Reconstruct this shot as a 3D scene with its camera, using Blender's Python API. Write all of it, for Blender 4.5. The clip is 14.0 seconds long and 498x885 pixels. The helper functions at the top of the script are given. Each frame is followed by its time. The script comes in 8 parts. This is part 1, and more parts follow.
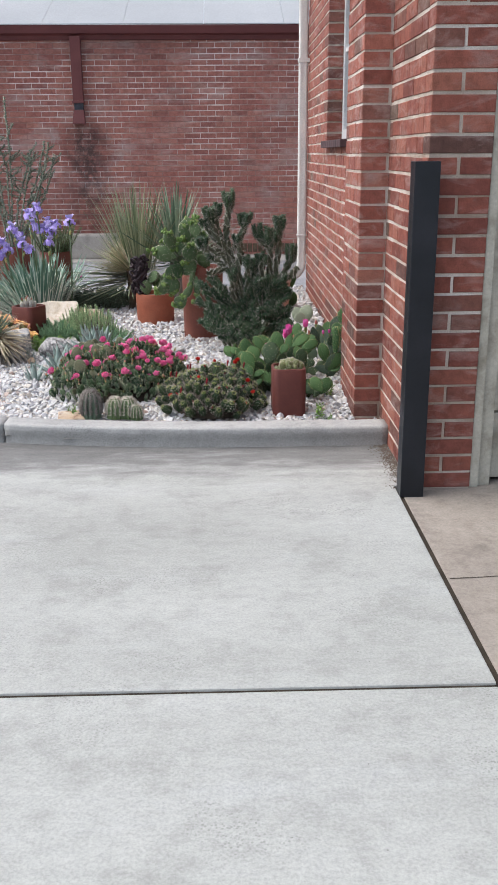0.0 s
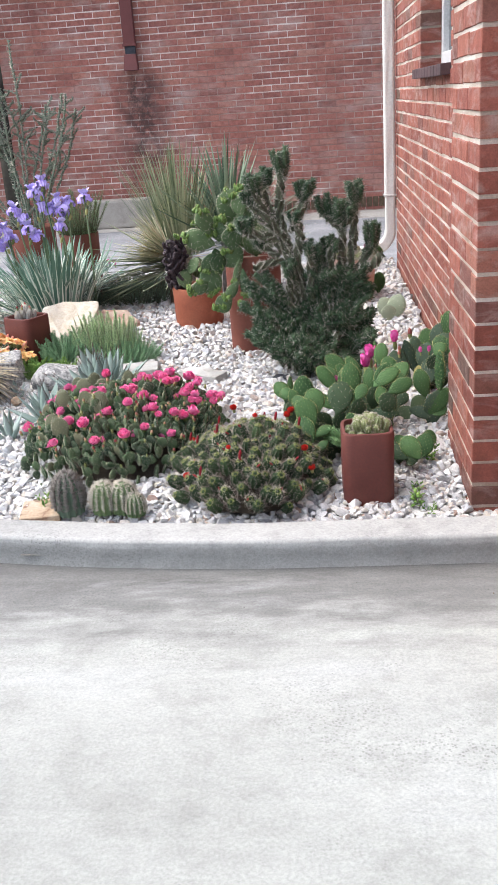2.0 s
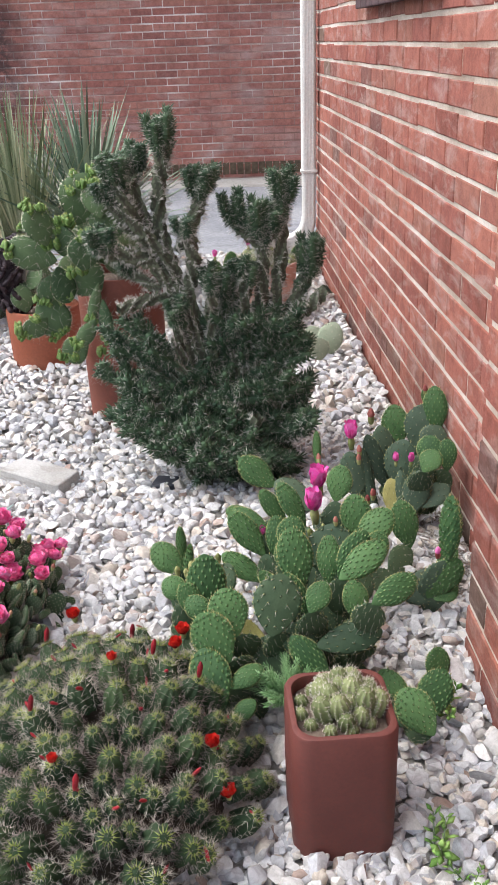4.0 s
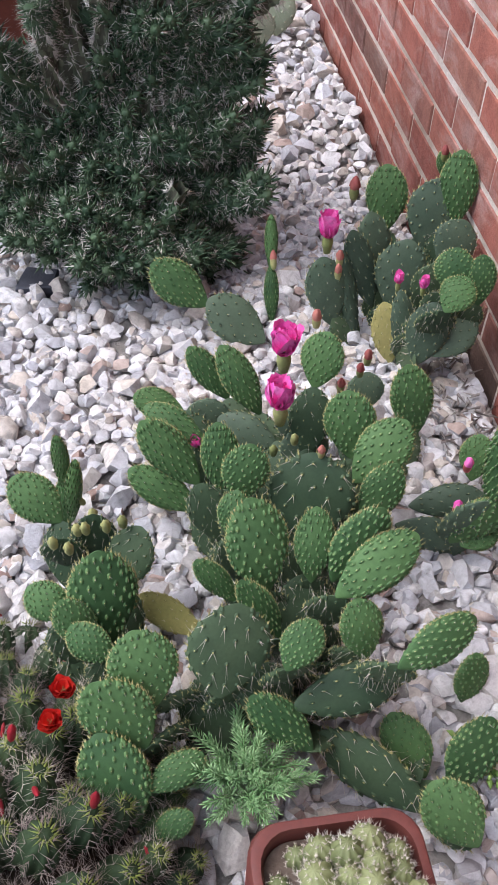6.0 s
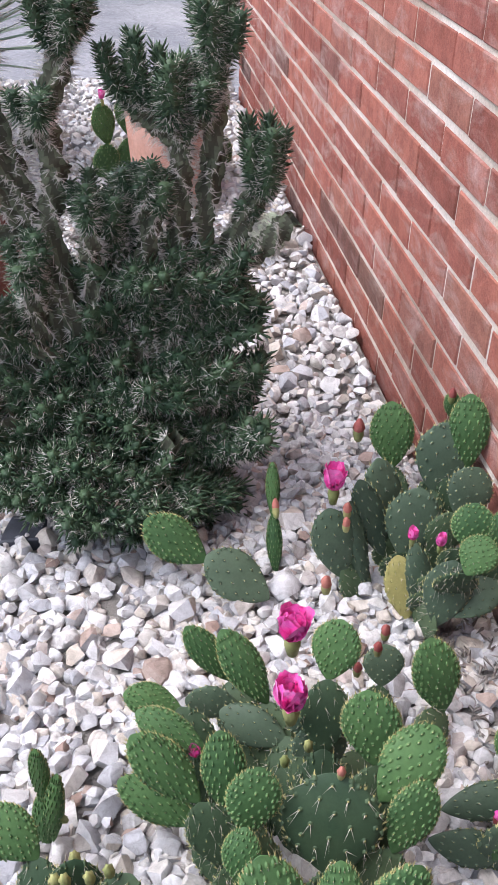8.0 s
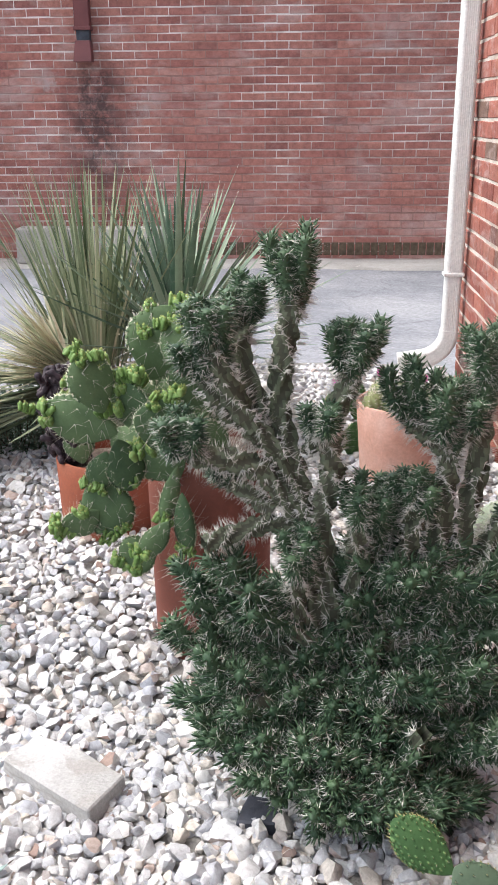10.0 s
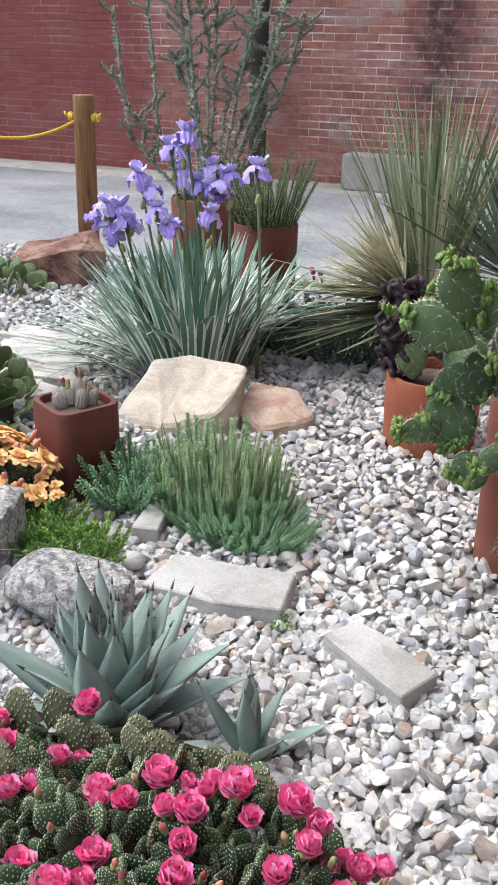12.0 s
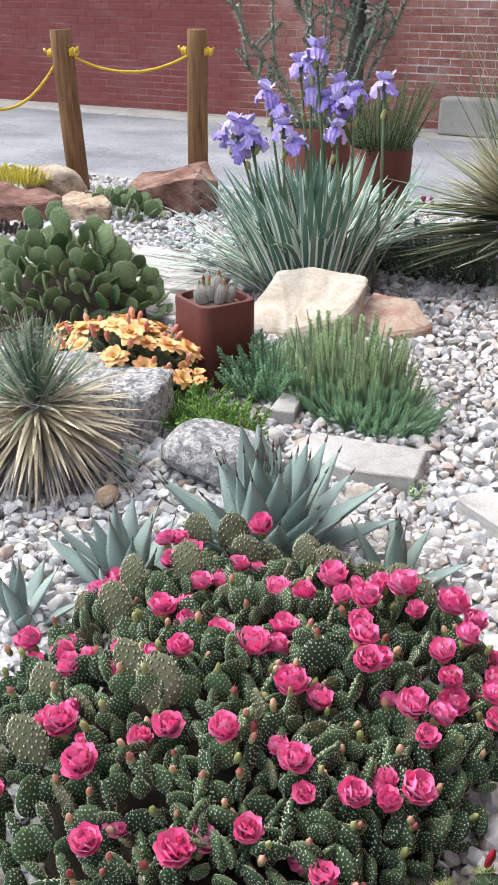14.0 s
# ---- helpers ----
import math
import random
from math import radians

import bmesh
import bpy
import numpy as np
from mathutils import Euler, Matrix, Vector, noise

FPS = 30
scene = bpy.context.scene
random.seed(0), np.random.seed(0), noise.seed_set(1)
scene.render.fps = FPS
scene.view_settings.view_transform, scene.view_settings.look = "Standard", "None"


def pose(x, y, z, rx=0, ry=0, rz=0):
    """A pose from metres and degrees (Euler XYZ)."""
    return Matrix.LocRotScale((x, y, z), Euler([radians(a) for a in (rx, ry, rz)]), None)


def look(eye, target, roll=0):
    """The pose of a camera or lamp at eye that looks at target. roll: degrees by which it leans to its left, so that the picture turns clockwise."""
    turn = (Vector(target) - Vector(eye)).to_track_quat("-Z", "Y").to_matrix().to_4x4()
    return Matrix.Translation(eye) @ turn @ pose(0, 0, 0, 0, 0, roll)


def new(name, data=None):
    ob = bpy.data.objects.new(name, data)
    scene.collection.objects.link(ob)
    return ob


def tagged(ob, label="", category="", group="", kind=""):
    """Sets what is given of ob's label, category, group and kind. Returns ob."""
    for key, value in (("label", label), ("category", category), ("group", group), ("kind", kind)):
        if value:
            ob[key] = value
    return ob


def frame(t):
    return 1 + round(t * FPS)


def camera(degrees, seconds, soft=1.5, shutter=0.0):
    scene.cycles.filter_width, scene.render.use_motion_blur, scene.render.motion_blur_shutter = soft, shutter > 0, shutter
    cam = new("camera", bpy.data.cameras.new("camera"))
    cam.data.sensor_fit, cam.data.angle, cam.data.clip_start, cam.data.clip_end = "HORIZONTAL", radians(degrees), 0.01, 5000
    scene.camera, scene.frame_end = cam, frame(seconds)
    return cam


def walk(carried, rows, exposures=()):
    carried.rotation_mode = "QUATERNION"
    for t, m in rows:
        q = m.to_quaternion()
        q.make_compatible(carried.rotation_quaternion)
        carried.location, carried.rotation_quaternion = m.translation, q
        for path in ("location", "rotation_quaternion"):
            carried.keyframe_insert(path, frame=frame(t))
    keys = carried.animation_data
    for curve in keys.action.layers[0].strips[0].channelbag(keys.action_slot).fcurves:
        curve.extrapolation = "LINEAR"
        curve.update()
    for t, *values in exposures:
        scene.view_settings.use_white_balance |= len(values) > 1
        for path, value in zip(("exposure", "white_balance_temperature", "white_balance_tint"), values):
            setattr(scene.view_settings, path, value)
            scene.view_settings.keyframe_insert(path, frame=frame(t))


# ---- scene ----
cam = camera(30.5, 14.0, soft=1.45)
PATH = [
    (0, (0.189, 0.245, 1.228), (0.241, 2.151, 0.622), -0.4),
    (0.5, (0.292, 0.554, 1.219), (0.29, 2.451, 0.585), -0.7),
    (1, (0.33, 0.927, 1.217), (0.252, 2.814, 0.557), -0.8),
    (1.5, (0.338, 1.346, 1.236), (0.316, 3.243, 0.602), -2.6),
    (2, (0.36, 1.805, 1.221), (0.196, 3.669, 0.516), -4.0),
    (2.5, (0.342, 2.229, 1.236), (0.266, 4.125, 0.604), -4.9),
    (3, (0.337, 2.663, 1.22), (0.219, 4.552, 0.572), -5.0),
    (3.5, (0.313, 3.043, 1.192), (0.266, 4.888, 0.421), -4.4),
    (4, (0.327, 3.342, 1.168), (0.399, 5.171, 0.362), -1.9),
    (4.2, (0.336, 3.473, 1.174), (0.442, 5.268, 0.299), -0.9),
    (6.3, (0.354, 4.245, 1.036), (0.598, 5.561, -0.451), 3.4),
    (6.5, (0.361, 4.284, 1.016), (0.616, 5.581, -0.485), 3.8),
    (7, (0.379, 4.347, 1.007), (0.652, 5.685, -0.454), 3.8),
    (7.2, (0.378, 4.364, 1.023), (0.646, 5.746, -0.398), 3.2),
    (9.3, (0.311, 4.324, 1.189), (0.481, 6.163, 0.421), -0.6),
    (9.5, (0.295, 4.321, 1.199), (0.401, 6.174, 0.454), -0.9),
    (10, (0.24, 4.329, 1.176), (0.135, 6.206, 0.496), -0.4),
    (10.5, (0.2, 4.314, 1.165), (-0.093, 6.167, 0.471), -0.3),
    (11, (0.173, 4.293, 1.153), (-0.292, 6.102, 0.437), -0.4),
    (11.5, (0.147, 4.268, 1.145), (-0.46, 6.025, 0.409), 0.4),
    (12, (0.117, 4.247, 1.125), (-0.554, 5.95, 0.32), 1.3),
    (12.5, (0.108, 4.203, 1.1), (-0.552, 5.878, 0.229), 2.0),
    (13, (0.094, 4.113, 1.07), (-0.594, 5.783, 0.21), 0.8),
    (13.5, (0.082, 4.036, 1.036), (-0.679, 5.655, 0.141), 0.2),
    (14, (0.076, 3.997, 1.026), (-0.725, 5.603, 0.145), 0.6),
]
SKY, SUN = 0.3, 1.25
EXPOSURES = [(0, -0.1, 6500, 10), (0.8, 0.1, 6500, 10), (1.5, 0.3, 6500, 10), (2.0, 0.37, 6500, 10), (2.5, 0.36, 6500, 10), (3.0, 0.35, 6500, 10), (3.6, 0.3, 6500, 10), (4.2, 0.27, 6450, 10), (6.3, 0.14, 6150, 17),
             (6.5, 0.14, 6150, 17), (7.2, 0.18, 6150, 17), (9.3, 0.46, 6350, 11), (10.0, 0.45, 6500, 10), (10.6, 0.11, 6500, 10), (11.5, 0.1, 6450, 9), (12.5, 0.28, 6450, 8), (14, 0.32, 6450, 8)]
walk(cam, [(t, look(eye, target, roll)) for t, eye, target, roll in PATH], EXPOSURES)

# ---- world and sun: a bright overcast day ----
world = bpy.data.worlds.new("sky")
scene.world = world
world.use_nodes = True
wn = world.node_tree
sky = wn.nodes.new("ShaderNodeTexSky")
sky.sky_type, sky.sun_disc = "NISHITA", False
sky.sun_elevation, sky.sun_rotation = radians(60), radians(277)
sky.air_density, sky.dust_density = 1.0, 4.0
grey = wn.nodes.new("ShaderNodeHueSaturation")
grey.inputs["Saturation"].default_value = 0.6
wn.links.new(sky.outputs[0], grey.inputs["Color"])
wn.links.new(grey.outputs[0], wn.nodes["Background"].inputs[0])
wn.nodes["Background"].inputs[1].default_value = SKY
lamp = bpy.data.lights.new("sun", "SUN")
lamp.energy, lamp.angle, lamp.color = SUN, radians(40), (0.985, 0.985, 1.0)
sun = new("sun", lamp)
sun.matrix_world = look((-5.0, 3.7, 9.0), (0.0, 5.0, 0.0))

# ---- node helpers ----


def put(nt, socket, value):
    if isinstance(value, bpy.types.NodeSocket):
        nt.links.new(value, socket)
    elif isinstance(value, tuple) and len(value) == 3 and socket.type == "RGBA":
        socket.default_value = (*value, 1.0)
    else:
        socket.default_value = value


def surface(name, rough=0.8, metal=0.0, spec=0.3):
    m = bpy.data.materials.new(name)
    m.use_nodes = True
    b = m.node_tree.nodes["Principled BSDF"]
    b.inputs["Roughness"].default_value, b.inputs["Metallic"].default_value = rough, metal
    b.inputs["Specular IOR Level"].default_value = spec
    return m, m.node_tree, b


def place(nt, kind="world", squeeze=(1, 1, 1)):
    """Coordinates in metres: of the world, or of the object itself."""
    if kind == "world":
        out = nt.nodes.new("ShaderNodeNewGeometry").outputs["Position"]
    else:
        out = nt.nodes.new("ShaderNodeTexCoord").outputs["Object"]
    if squeeze == (1, 1, 1):
        return out
    mp = nt.nodes.new("ShaderNodeMapping")
    nt.links.new(out, mp.inputs["Vector"])
    mp.inputs["Scale"].default_value = squeeze
    return mp.outputs[0]


def noise_at(nt, vec, scale, detail=4.0, rough=0.55, warp=0.0):
    n = nt.nodes.new("ShaderNodeTexNoise")
    nt.links.new(vec, n.inputs["Vector"])
    n.inputs["Scale"].default_value, n.inputs["Detail"].default_value = scale, detail
    n.inputs["Roughness"].default_value, n.inputs["Distortion"].default_value = rough, warp
    return n.outputs[0]


def cells(nt, vec, scale, feature="F1"):
    n = nt.nodes.new("ShaderNodeTexVoronoi")
    n.feature = feature
    nt.links.new(vec, n.inputs["Vector"])
    n.inputs["Scale"].default_value = scale
    return n.outputs[0]


def ramp(nt, fac, *stops):
    r = nt.nodes.new("ShaderNodeValToRGB")
    nt.links.new(fac, r.inputs[0])
    els = r.color_ramp.elements
    while len(els) < len(stops):
        els.new(0.5)
    for e, (p, c) in zip(els, stops):
        e.position = p
        e.color = (c, c, c, 1) if isinstance(c, (int, float)) else (*c, 1)
    return r.outputs[0]


def blend(nt, fac, a, b, mode="MIX"):
    x = nt.nodes.new("ShaderNodeMix")
    x.data_type, x.blend_type = "RGBA", mode
    put(nt, x.inputs[0], fac)
    put(nt, x.inputs[6], a)
    put(nt, x.inputs[7], b)
    return x.outputs[2]


def maths(nt, op, a, b=0.0):
    x = nt.nodes.new("ShaderNodeMath")
    x.operation = op
    put(nt, x.inputs[0], a)
    put(nt, x.inputs[1], b)
    return x.outputs[0]


def axis_of(nt, vec, i):
    s = nt.nodes.new("ShaderNodeSeparateXYZ")
    nt.links.new(vec, s.inputs[0])
    return s.outputs[i]


def chance(nt):
    """A number of its own for each object and each loose piece."""
    a = nt.nodes.new("ShaderNodeObjectInfo").outputs["Random"]
    g = nt.nodes.new("ShaderNodeNewGeometry").outputs["Random Per Island"]
    return maths(nt, "FRACT", maths(nt, "ADD", a, g))


def relief(nt, bsdf, height, strength=0.4, depth=0.002):
    b = nt.nodes.new("ShaderNodeBump")
    b.inputs["Strength"].default_value, b.inputs["Distance"].default_value = strength, depth
    nt.links.new(height, b.inputs["Height"])
    nt.links.new(b.outputs[0], bsdf.inputs["Normal"])


def varied(name, stops, scale=8.0, fine=90.0, rough=0.8, spec=0.3, bump=0.4, depth=0.002, spread=0.0, metal=0.0, kind="world"):
    """A surface of several tones in blotches, with fine grain, and a tone of its own for each piece."""
    m, nt, b = surface(name, rough, metal, spec)
    v = place(nt, kind)
    big = noise_at(nt, v, scale, 5.0)
    step = 1.0 / max(1, len(stops) - 1)
    col = ramp(nt, big, *[(0.28 + 0.44 * i * step, c) for i, c in enumerate(stops)])
    small = noise_at(nt, v, fine, 6.0, 0.65)
    col = blend(nt, 0.55, col, ramp(nt, small, (0.25, 0.45), (0.75, 1.0)), "MULTIPLY")
    if spread:
        col = blend(nt, spread, col, ramp(nt, chance(nt), (0.0, 0.25), (0.5, 0.75), (1.0, 1.0)), "MULTIPLY")
    put(nt, b.inputs["Base Color"], col)
    put(nt, b.inputs["Roughness"], ramp(nt, small, (0.2, max(0.05, rough - 0.12)), (0.8, min(1.0, rough + 0.1))))
    relief(nt, b, small, bump, depth)
    return m


def leafy(name, dark, light, rough=0.5, spread=0.5, tip=None, tip_at=0.1, scale=30.0):
    """Living leaf: tones between two greens by piece and in blotches, with another colour towards the tip."""
    m, nt, b = surface(name, rough, 0.0, 0.25)
    v = place(nt)
    f = maths(nt, "ADD", maths(nt, "MULTIPLY", chance(nt), spread), maths(nt, "MULTIPLY", noise_at(nt, v, scale, 4.0), 1.0 - spread))
    col = ramp(nt, f, (0.2, dark), (0.8, light))
    if tip:
        z = axis_of(nt, place(nt, "object"), 2)
        col = blend(nt, ramp(nt, maths(nt, "DIVIDE", z, tip_at), (0.75, 0.0), (1.0, 1.0)), col, tip)
    small = noise_at(nt, v, 260.0, 3.0)
    col = blend(nt, 0.35, col, ramp(nt, small, (0.3, 0.55), (0.7, 1.0)), "MULTIPLY")
    put(nt, b.inputs["Base Color"], col)
    relief(nt, b, small, 0.25, 0.001)
    return m


# ---- materials ----
def concrete_mat(name, light, mid, dark, stain=0.5, kerb_band=None, shade_below=0.0):
    m, nt, b = surface(name, 0.85, 0.0, 0.25)
    v = place(nt)
    broad = noise_at(nt, place(nt, "world", (0.6, 1.4, 1.0)), 1.3, 6.0, 0.6, 0.4)
    col = ramp(nt, broad, (0.32, mid), (0.62, light))
    worn = noise_at(nt, v, 5.0, 8.0, 0.7)
    col = blend(nt, maths(nt, "MULTIPLY", ramp(nt, worn, (0.5, 0.0), (0.72, 1.0)), stain), col, dark)
    if kerb_band is not None:
        # darker band towards the kerb, with a ragged edge
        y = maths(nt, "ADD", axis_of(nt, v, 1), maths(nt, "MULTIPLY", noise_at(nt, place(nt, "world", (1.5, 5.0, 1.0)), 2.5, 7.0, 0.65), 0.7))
        col = blend(nt, ramp(nt, maths(nt, "SUBTRACT", y, kerb_band), (0.4, 0.0), (0.7, 0.85)), col, (0.1, 0.098, 0.095))
        col = blend(nt, ramp(nt, maths(nt, "SUBTRACT", y, kerb_band), (0.24, 0.0), (0.5, 0.66)), col, (0.16, 0.16, 0.16))
        smear = noise_at(nt, place(nt, "world", (0.5, 2.2, 1.0)), 2.0, 6.0, 0.7, 0.3)
        col = blend(nt, ramp(nt, smear, (0.55, 0.0), (0.75, 0.6)), col, (0.48, 0.5, 0.5))
    if shade_below:
        # shade of the front face painted in below a height, ragged along its upper edge
        h = maths(nt, "SUBTRACT", shade_below, maths(nt, "ADD", axis_of(nt, v, 2), maths(nt, "MULTIPLY", noise_at(nt, place(nt, "world", (1.0, 1.0, 0.4)), 9.0, 6.0, 0.65), 0.05)))
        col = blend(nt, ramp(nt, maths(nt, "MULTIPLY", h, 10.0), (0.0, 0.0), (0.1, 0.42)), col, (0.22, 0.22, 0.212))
    grit = noise_at(nt, v, 130.0, 6.0, 0.7)
    col = blend(nt, 0.5, col, ramp(nt, grit, (0.3, 0.5), (0.6, 1.0)), "MULTIPLY")
    col = blend(nt, 0.32, col, ramp(nt, noise_at(nt, place(nt, "world", (1.0, 1.6, 1.0)), 20.0, 7.0, 0.75), (0.34, 0.6), (0.6, 1.0)), "MULTIPLY")
    # patches where the skin has come off in small pits
    pits = maths(nt, "MULTIPLY", ramp(nt, cells(nt, v, 120.0), (0.2, 1.0), (0.4, 0.0)), ramp(nt, noise_at(nt, v, 1.7, 6.0, 0.7), (0.5, 0.0), (0.68, 0.62)))
    col = blend(nt, pits, col, (0.12, 0.12, 0.115))
    specks = cells(nt, v, 14.0)
    col = blend(nt, ramp(nt, specks, (0.02, 0.5), (0.035, 0.0)), col, (0.06, 0.05, 0.05))
    put(nt, b.inputs["Base Color"], col)
    relief(nt, b, grit, 0.5, 0.002)
    return m


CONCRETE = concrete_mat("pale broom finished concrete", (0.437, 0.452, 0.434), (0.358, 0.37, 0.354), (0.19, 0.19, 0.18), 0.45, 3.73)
KERB = concrete_mat("kerb concrete", (0.455, 0.46, 0.452), (0.375, 0.38, 0.375), (0.19, 0.19, 0.185), 0.5, shade_below=0.095)
APRON = concrete_mat("old tan concrete", (0.36, 0.32, 0.28), (0.27, 0.24, 0.21), (0.14, 0.12, 0.11), 0.7)


def asphalt_mat():
    m, nt, b = surface("worn grey asphalt", 0.9, 0.0, 0.2)
    v = place(nt)
    col = ramp(nt, noise_at(nt, v, 1.1, 6.0, 0.6), (0.36, (0.2, 0.207, 0.225)), (0.52, (0.28, 0.287, 0.305)), (0.68, (0.35, 0.352, 0.365)))
    col = blend(nt, 0.6, col, ramp(nt, noise_at(nt, v, 38.0, 6.0, 0.75), (0.36, 0.5), (0.62, 1.1)), "MULTIPLY")
    chips = ramp(nt, cells(nt, v, 55.0), (0.12, 0.6), (0.2, 0.0))
    col = blend(nt, chips, col, (0.46, 0.46, 0.46))
    warp = nt.nodes.new("ShaderNodeVectorMath")
    warp.operation = "MULTIPLY_ADD"
    wob = nt.nodes.new("ShaderNodeTexNoise")
    nt.links.new(v, wob.inputs["Vector"])
    wob.inputs["Scale"].default_value, wob.inputs["Detail"].default_value = 2.2, 5.0
    nt.links.new(wob.outputs[1], warp.inputs[0])
    warp.inputs[1].default_value = (0.5, 0.5, 0.5)
    nt.links.new(v, warp.inputs[2])
    crack = ramp(nt, cells(nt, warp.outputs[0], 0.85, "DISTANCE_TO_EDGE"), (0.003, 0.25), (0.008, 0.0))
    col = blend(nt, crack, col, (0.06, 0.06, 0.062))
    put(nt, b.inputs["Base Color"], col)
    relief(nt, b, noise_at(nt, v, 60.0, 6.0, 0.7), 0.8, 0.005)
    return m


ASPHALT = asphalt_mat()
GUTTER = concrete_mat("gutter concrete", (0.46, 0.43, 0.39), (0.34, 0.32, 0.29), (0.2, 0.18, 0.16), 0.6)
SOIL = varied("dark soil", [(0.03, 0.025, 0.02), (0.08, 0.065, 0.05)], 14.0, 120.0, 0.95, 0.1, 0.9, 0.006)
DIRT = varied("washed brown grit", [(0.1, 0.075, 0.06), (0.2, 0.16, 0.13)], 30.0, 200.0, 0.95, 0.1, 0.8, 0.003)
TERRACOTTA = varied("clay red pot", [(0.155, 0.05, 0.036), (0.2, 0.066, 0.046), (0.25, 0.088, 0.062)], 7.0, 120.0, 0.72, 0.3, 0.15, 0.001, 0.15)
ORANGE_POT = varied("orange clay pot", [(0.26, 0.075, 0.042), (0.33, 0.1, 0.055), (0.38, 0.13, 0.075)], 6.0, 120.0, 0.72, 0.3, 0.15, 0.001)
PINK_POT = varied("faded pink clay pot", [(0.44, 0.22, 0.16), (0.55, 0.31, 0.24), (0.6, 0.38, 0.31)], 9.0, 120.0, 0.8, 0.3, 0.2, 0.001)
SQUARE_POT = varied("dark red clay pot", [(0.105, 0.03, 0.025), (0.135, 0.039, 0.031), (0.165, 0.05, 0.039)], 8.0, 140.0, 0.6, 0.35, 0.12, 0.001, 0.1)
STEEL = varied("black painted steel", [(0.006, 0.008, 0.012), (0.011, 0.014, 0.02), (0.02, 0.022, 0.03)], 5.0, 150.0, 0.42, 0.35, 0.1, 0.001)
PAINTED = varied("peeling cream paint", [(0.26, 0.24, 0.19), (0.48, 0.46, 0.39), (0.56, 0.545, 0.47)], 9.0, 80.0, 0.7, 0.3, 0.5, 0.003)
WHITE = varied("white window paint", [(0.66, 0.68, 0.7), (0.8, 0.81, 0.82)], 6.0, 120.0, 0.45, 0.4, 0.1, 0.001)
SPOUT = varied("cream downspout enamel", [(0.74, 0.735, 0.7), (0.84, 0.84, 0.81)], 3.0, 120.0, 0.5, 0.4, 0.1, 0.001)
RED_METAL = varied("brown red gutter paint", [(0.12, 0.035, 0.035), (0.17, 0.05, 0.048)], 4.0, 120.0, 0.55, 0.35, 0.15, 0.001)
ROOF = varied("grey roof sheet", [(0.34, 0.36, 0.38), (0.42, 0.44, 0.46)], 0.7, 40.0, 0.6, 0.3, 0.1, 0.001)
SILL = varied("dark purple sill brick", [(0.07, 0.045, 0.05), (0.14, 0.085, 0.09)], 16.0, 160.0, 0.8, 0.3, 0.4, 0.002, 0.3)
POLE = varied("weathered dark pole", [(0.02, 0.018, 0.016), (0.045, 0.04, 0.034), (0.11, 0.11, 0.085)], 2.2, 60.0, 0.9, 0.2, 0.6, 0.004)
ROPE = varied("yellow plastic rope", [(0.72, 0.45, 0.02), (0.82, 0.58, 0.05)], 40.0, 300.0, 0.5, 0.4, 0.3, 0.001)


def timber_mat():
    m, nt, b = surface("brown treated timber", 0.7, 0.0, 0.25)
    v = place(nt, "world", (14.0, 14.0, 1.2))
    grain = noise_at(nt, v, 4.0, 8.0, 0.65, 0.5)
    col = ramp(nt, grain, (0.3, (0.09, 0.045, 0.02)), (0.52, (0.21, 0.11, 0.05)), (0.75, (0.3, 0.175, 0.085)))
    put(nt, b.inputs["Base Color"], col)
    relief(nt, b, grain, 0.4, 0.002)
    return m


TIMBER = timber_mat()


def gravel_mat():
    m, nt, b = surface("crushed marble gravel", 0.7, 0.0, 0.3)
    g = nt.nodes.new("ShaderNodeNewGeometry").outputs["Random Per Island"]
    col = ramp(nt, g, (0.0, (0.68, 0.69, 0.705)), (0.14, (0.78, 0.79, 0.805)), (0.26, (0.46, 0.475, 0.515)), (0.38, (0.72, 0.71, 0.685)),
               (0.49, (0.42, 0.43, 0.46)), (0.62, (0.8, 0.8, 0.795)), (0.75, (0.635, 0.575, 0.495)), (0.85, (0.725, 0.725, 0.72)), (0.92, (0.5, 0.49, 0.485)), (0.97, (0.54, 0.45, 0.4)), (1.0, (0.34, 0.24, 0.2)))
    v = place(nt)
    veins = noise_at(nt, v, 60.0, 6.0, 0.65, 1.2)
    col = blend(nt, 0.75, col, ramp(nt, veins, (0.3, (0.46, 0.45, 0.44)), (0.48, (0.8, 0.79, 0.78)), (0.66, (1.0, 1.0, 1.0))), "MULTIPLY")
    dust = noise_at(nt, v, 420.0, 4.0, 0.7)
    col = blend(nt, 0.3, col, ramp(nt, dust, (0.3, 0.6), (0.6, 1.0)), "MULTIPLY")
    put(nt, b.inputs["Base Color"], col)
    relief(nt, b, noise_at(nt, v, 110.0, 7.0, 0.75), 0.8, 0.004)
    return m


GRAVEL = gravel_mat()
FINES = varied("stone dust and grit", [(0.26, 0.245, 0.225), (0.42, 0.4, 0.375)], 30.0, 260.0, 0.95, 0.1, 1.0, 0.006)


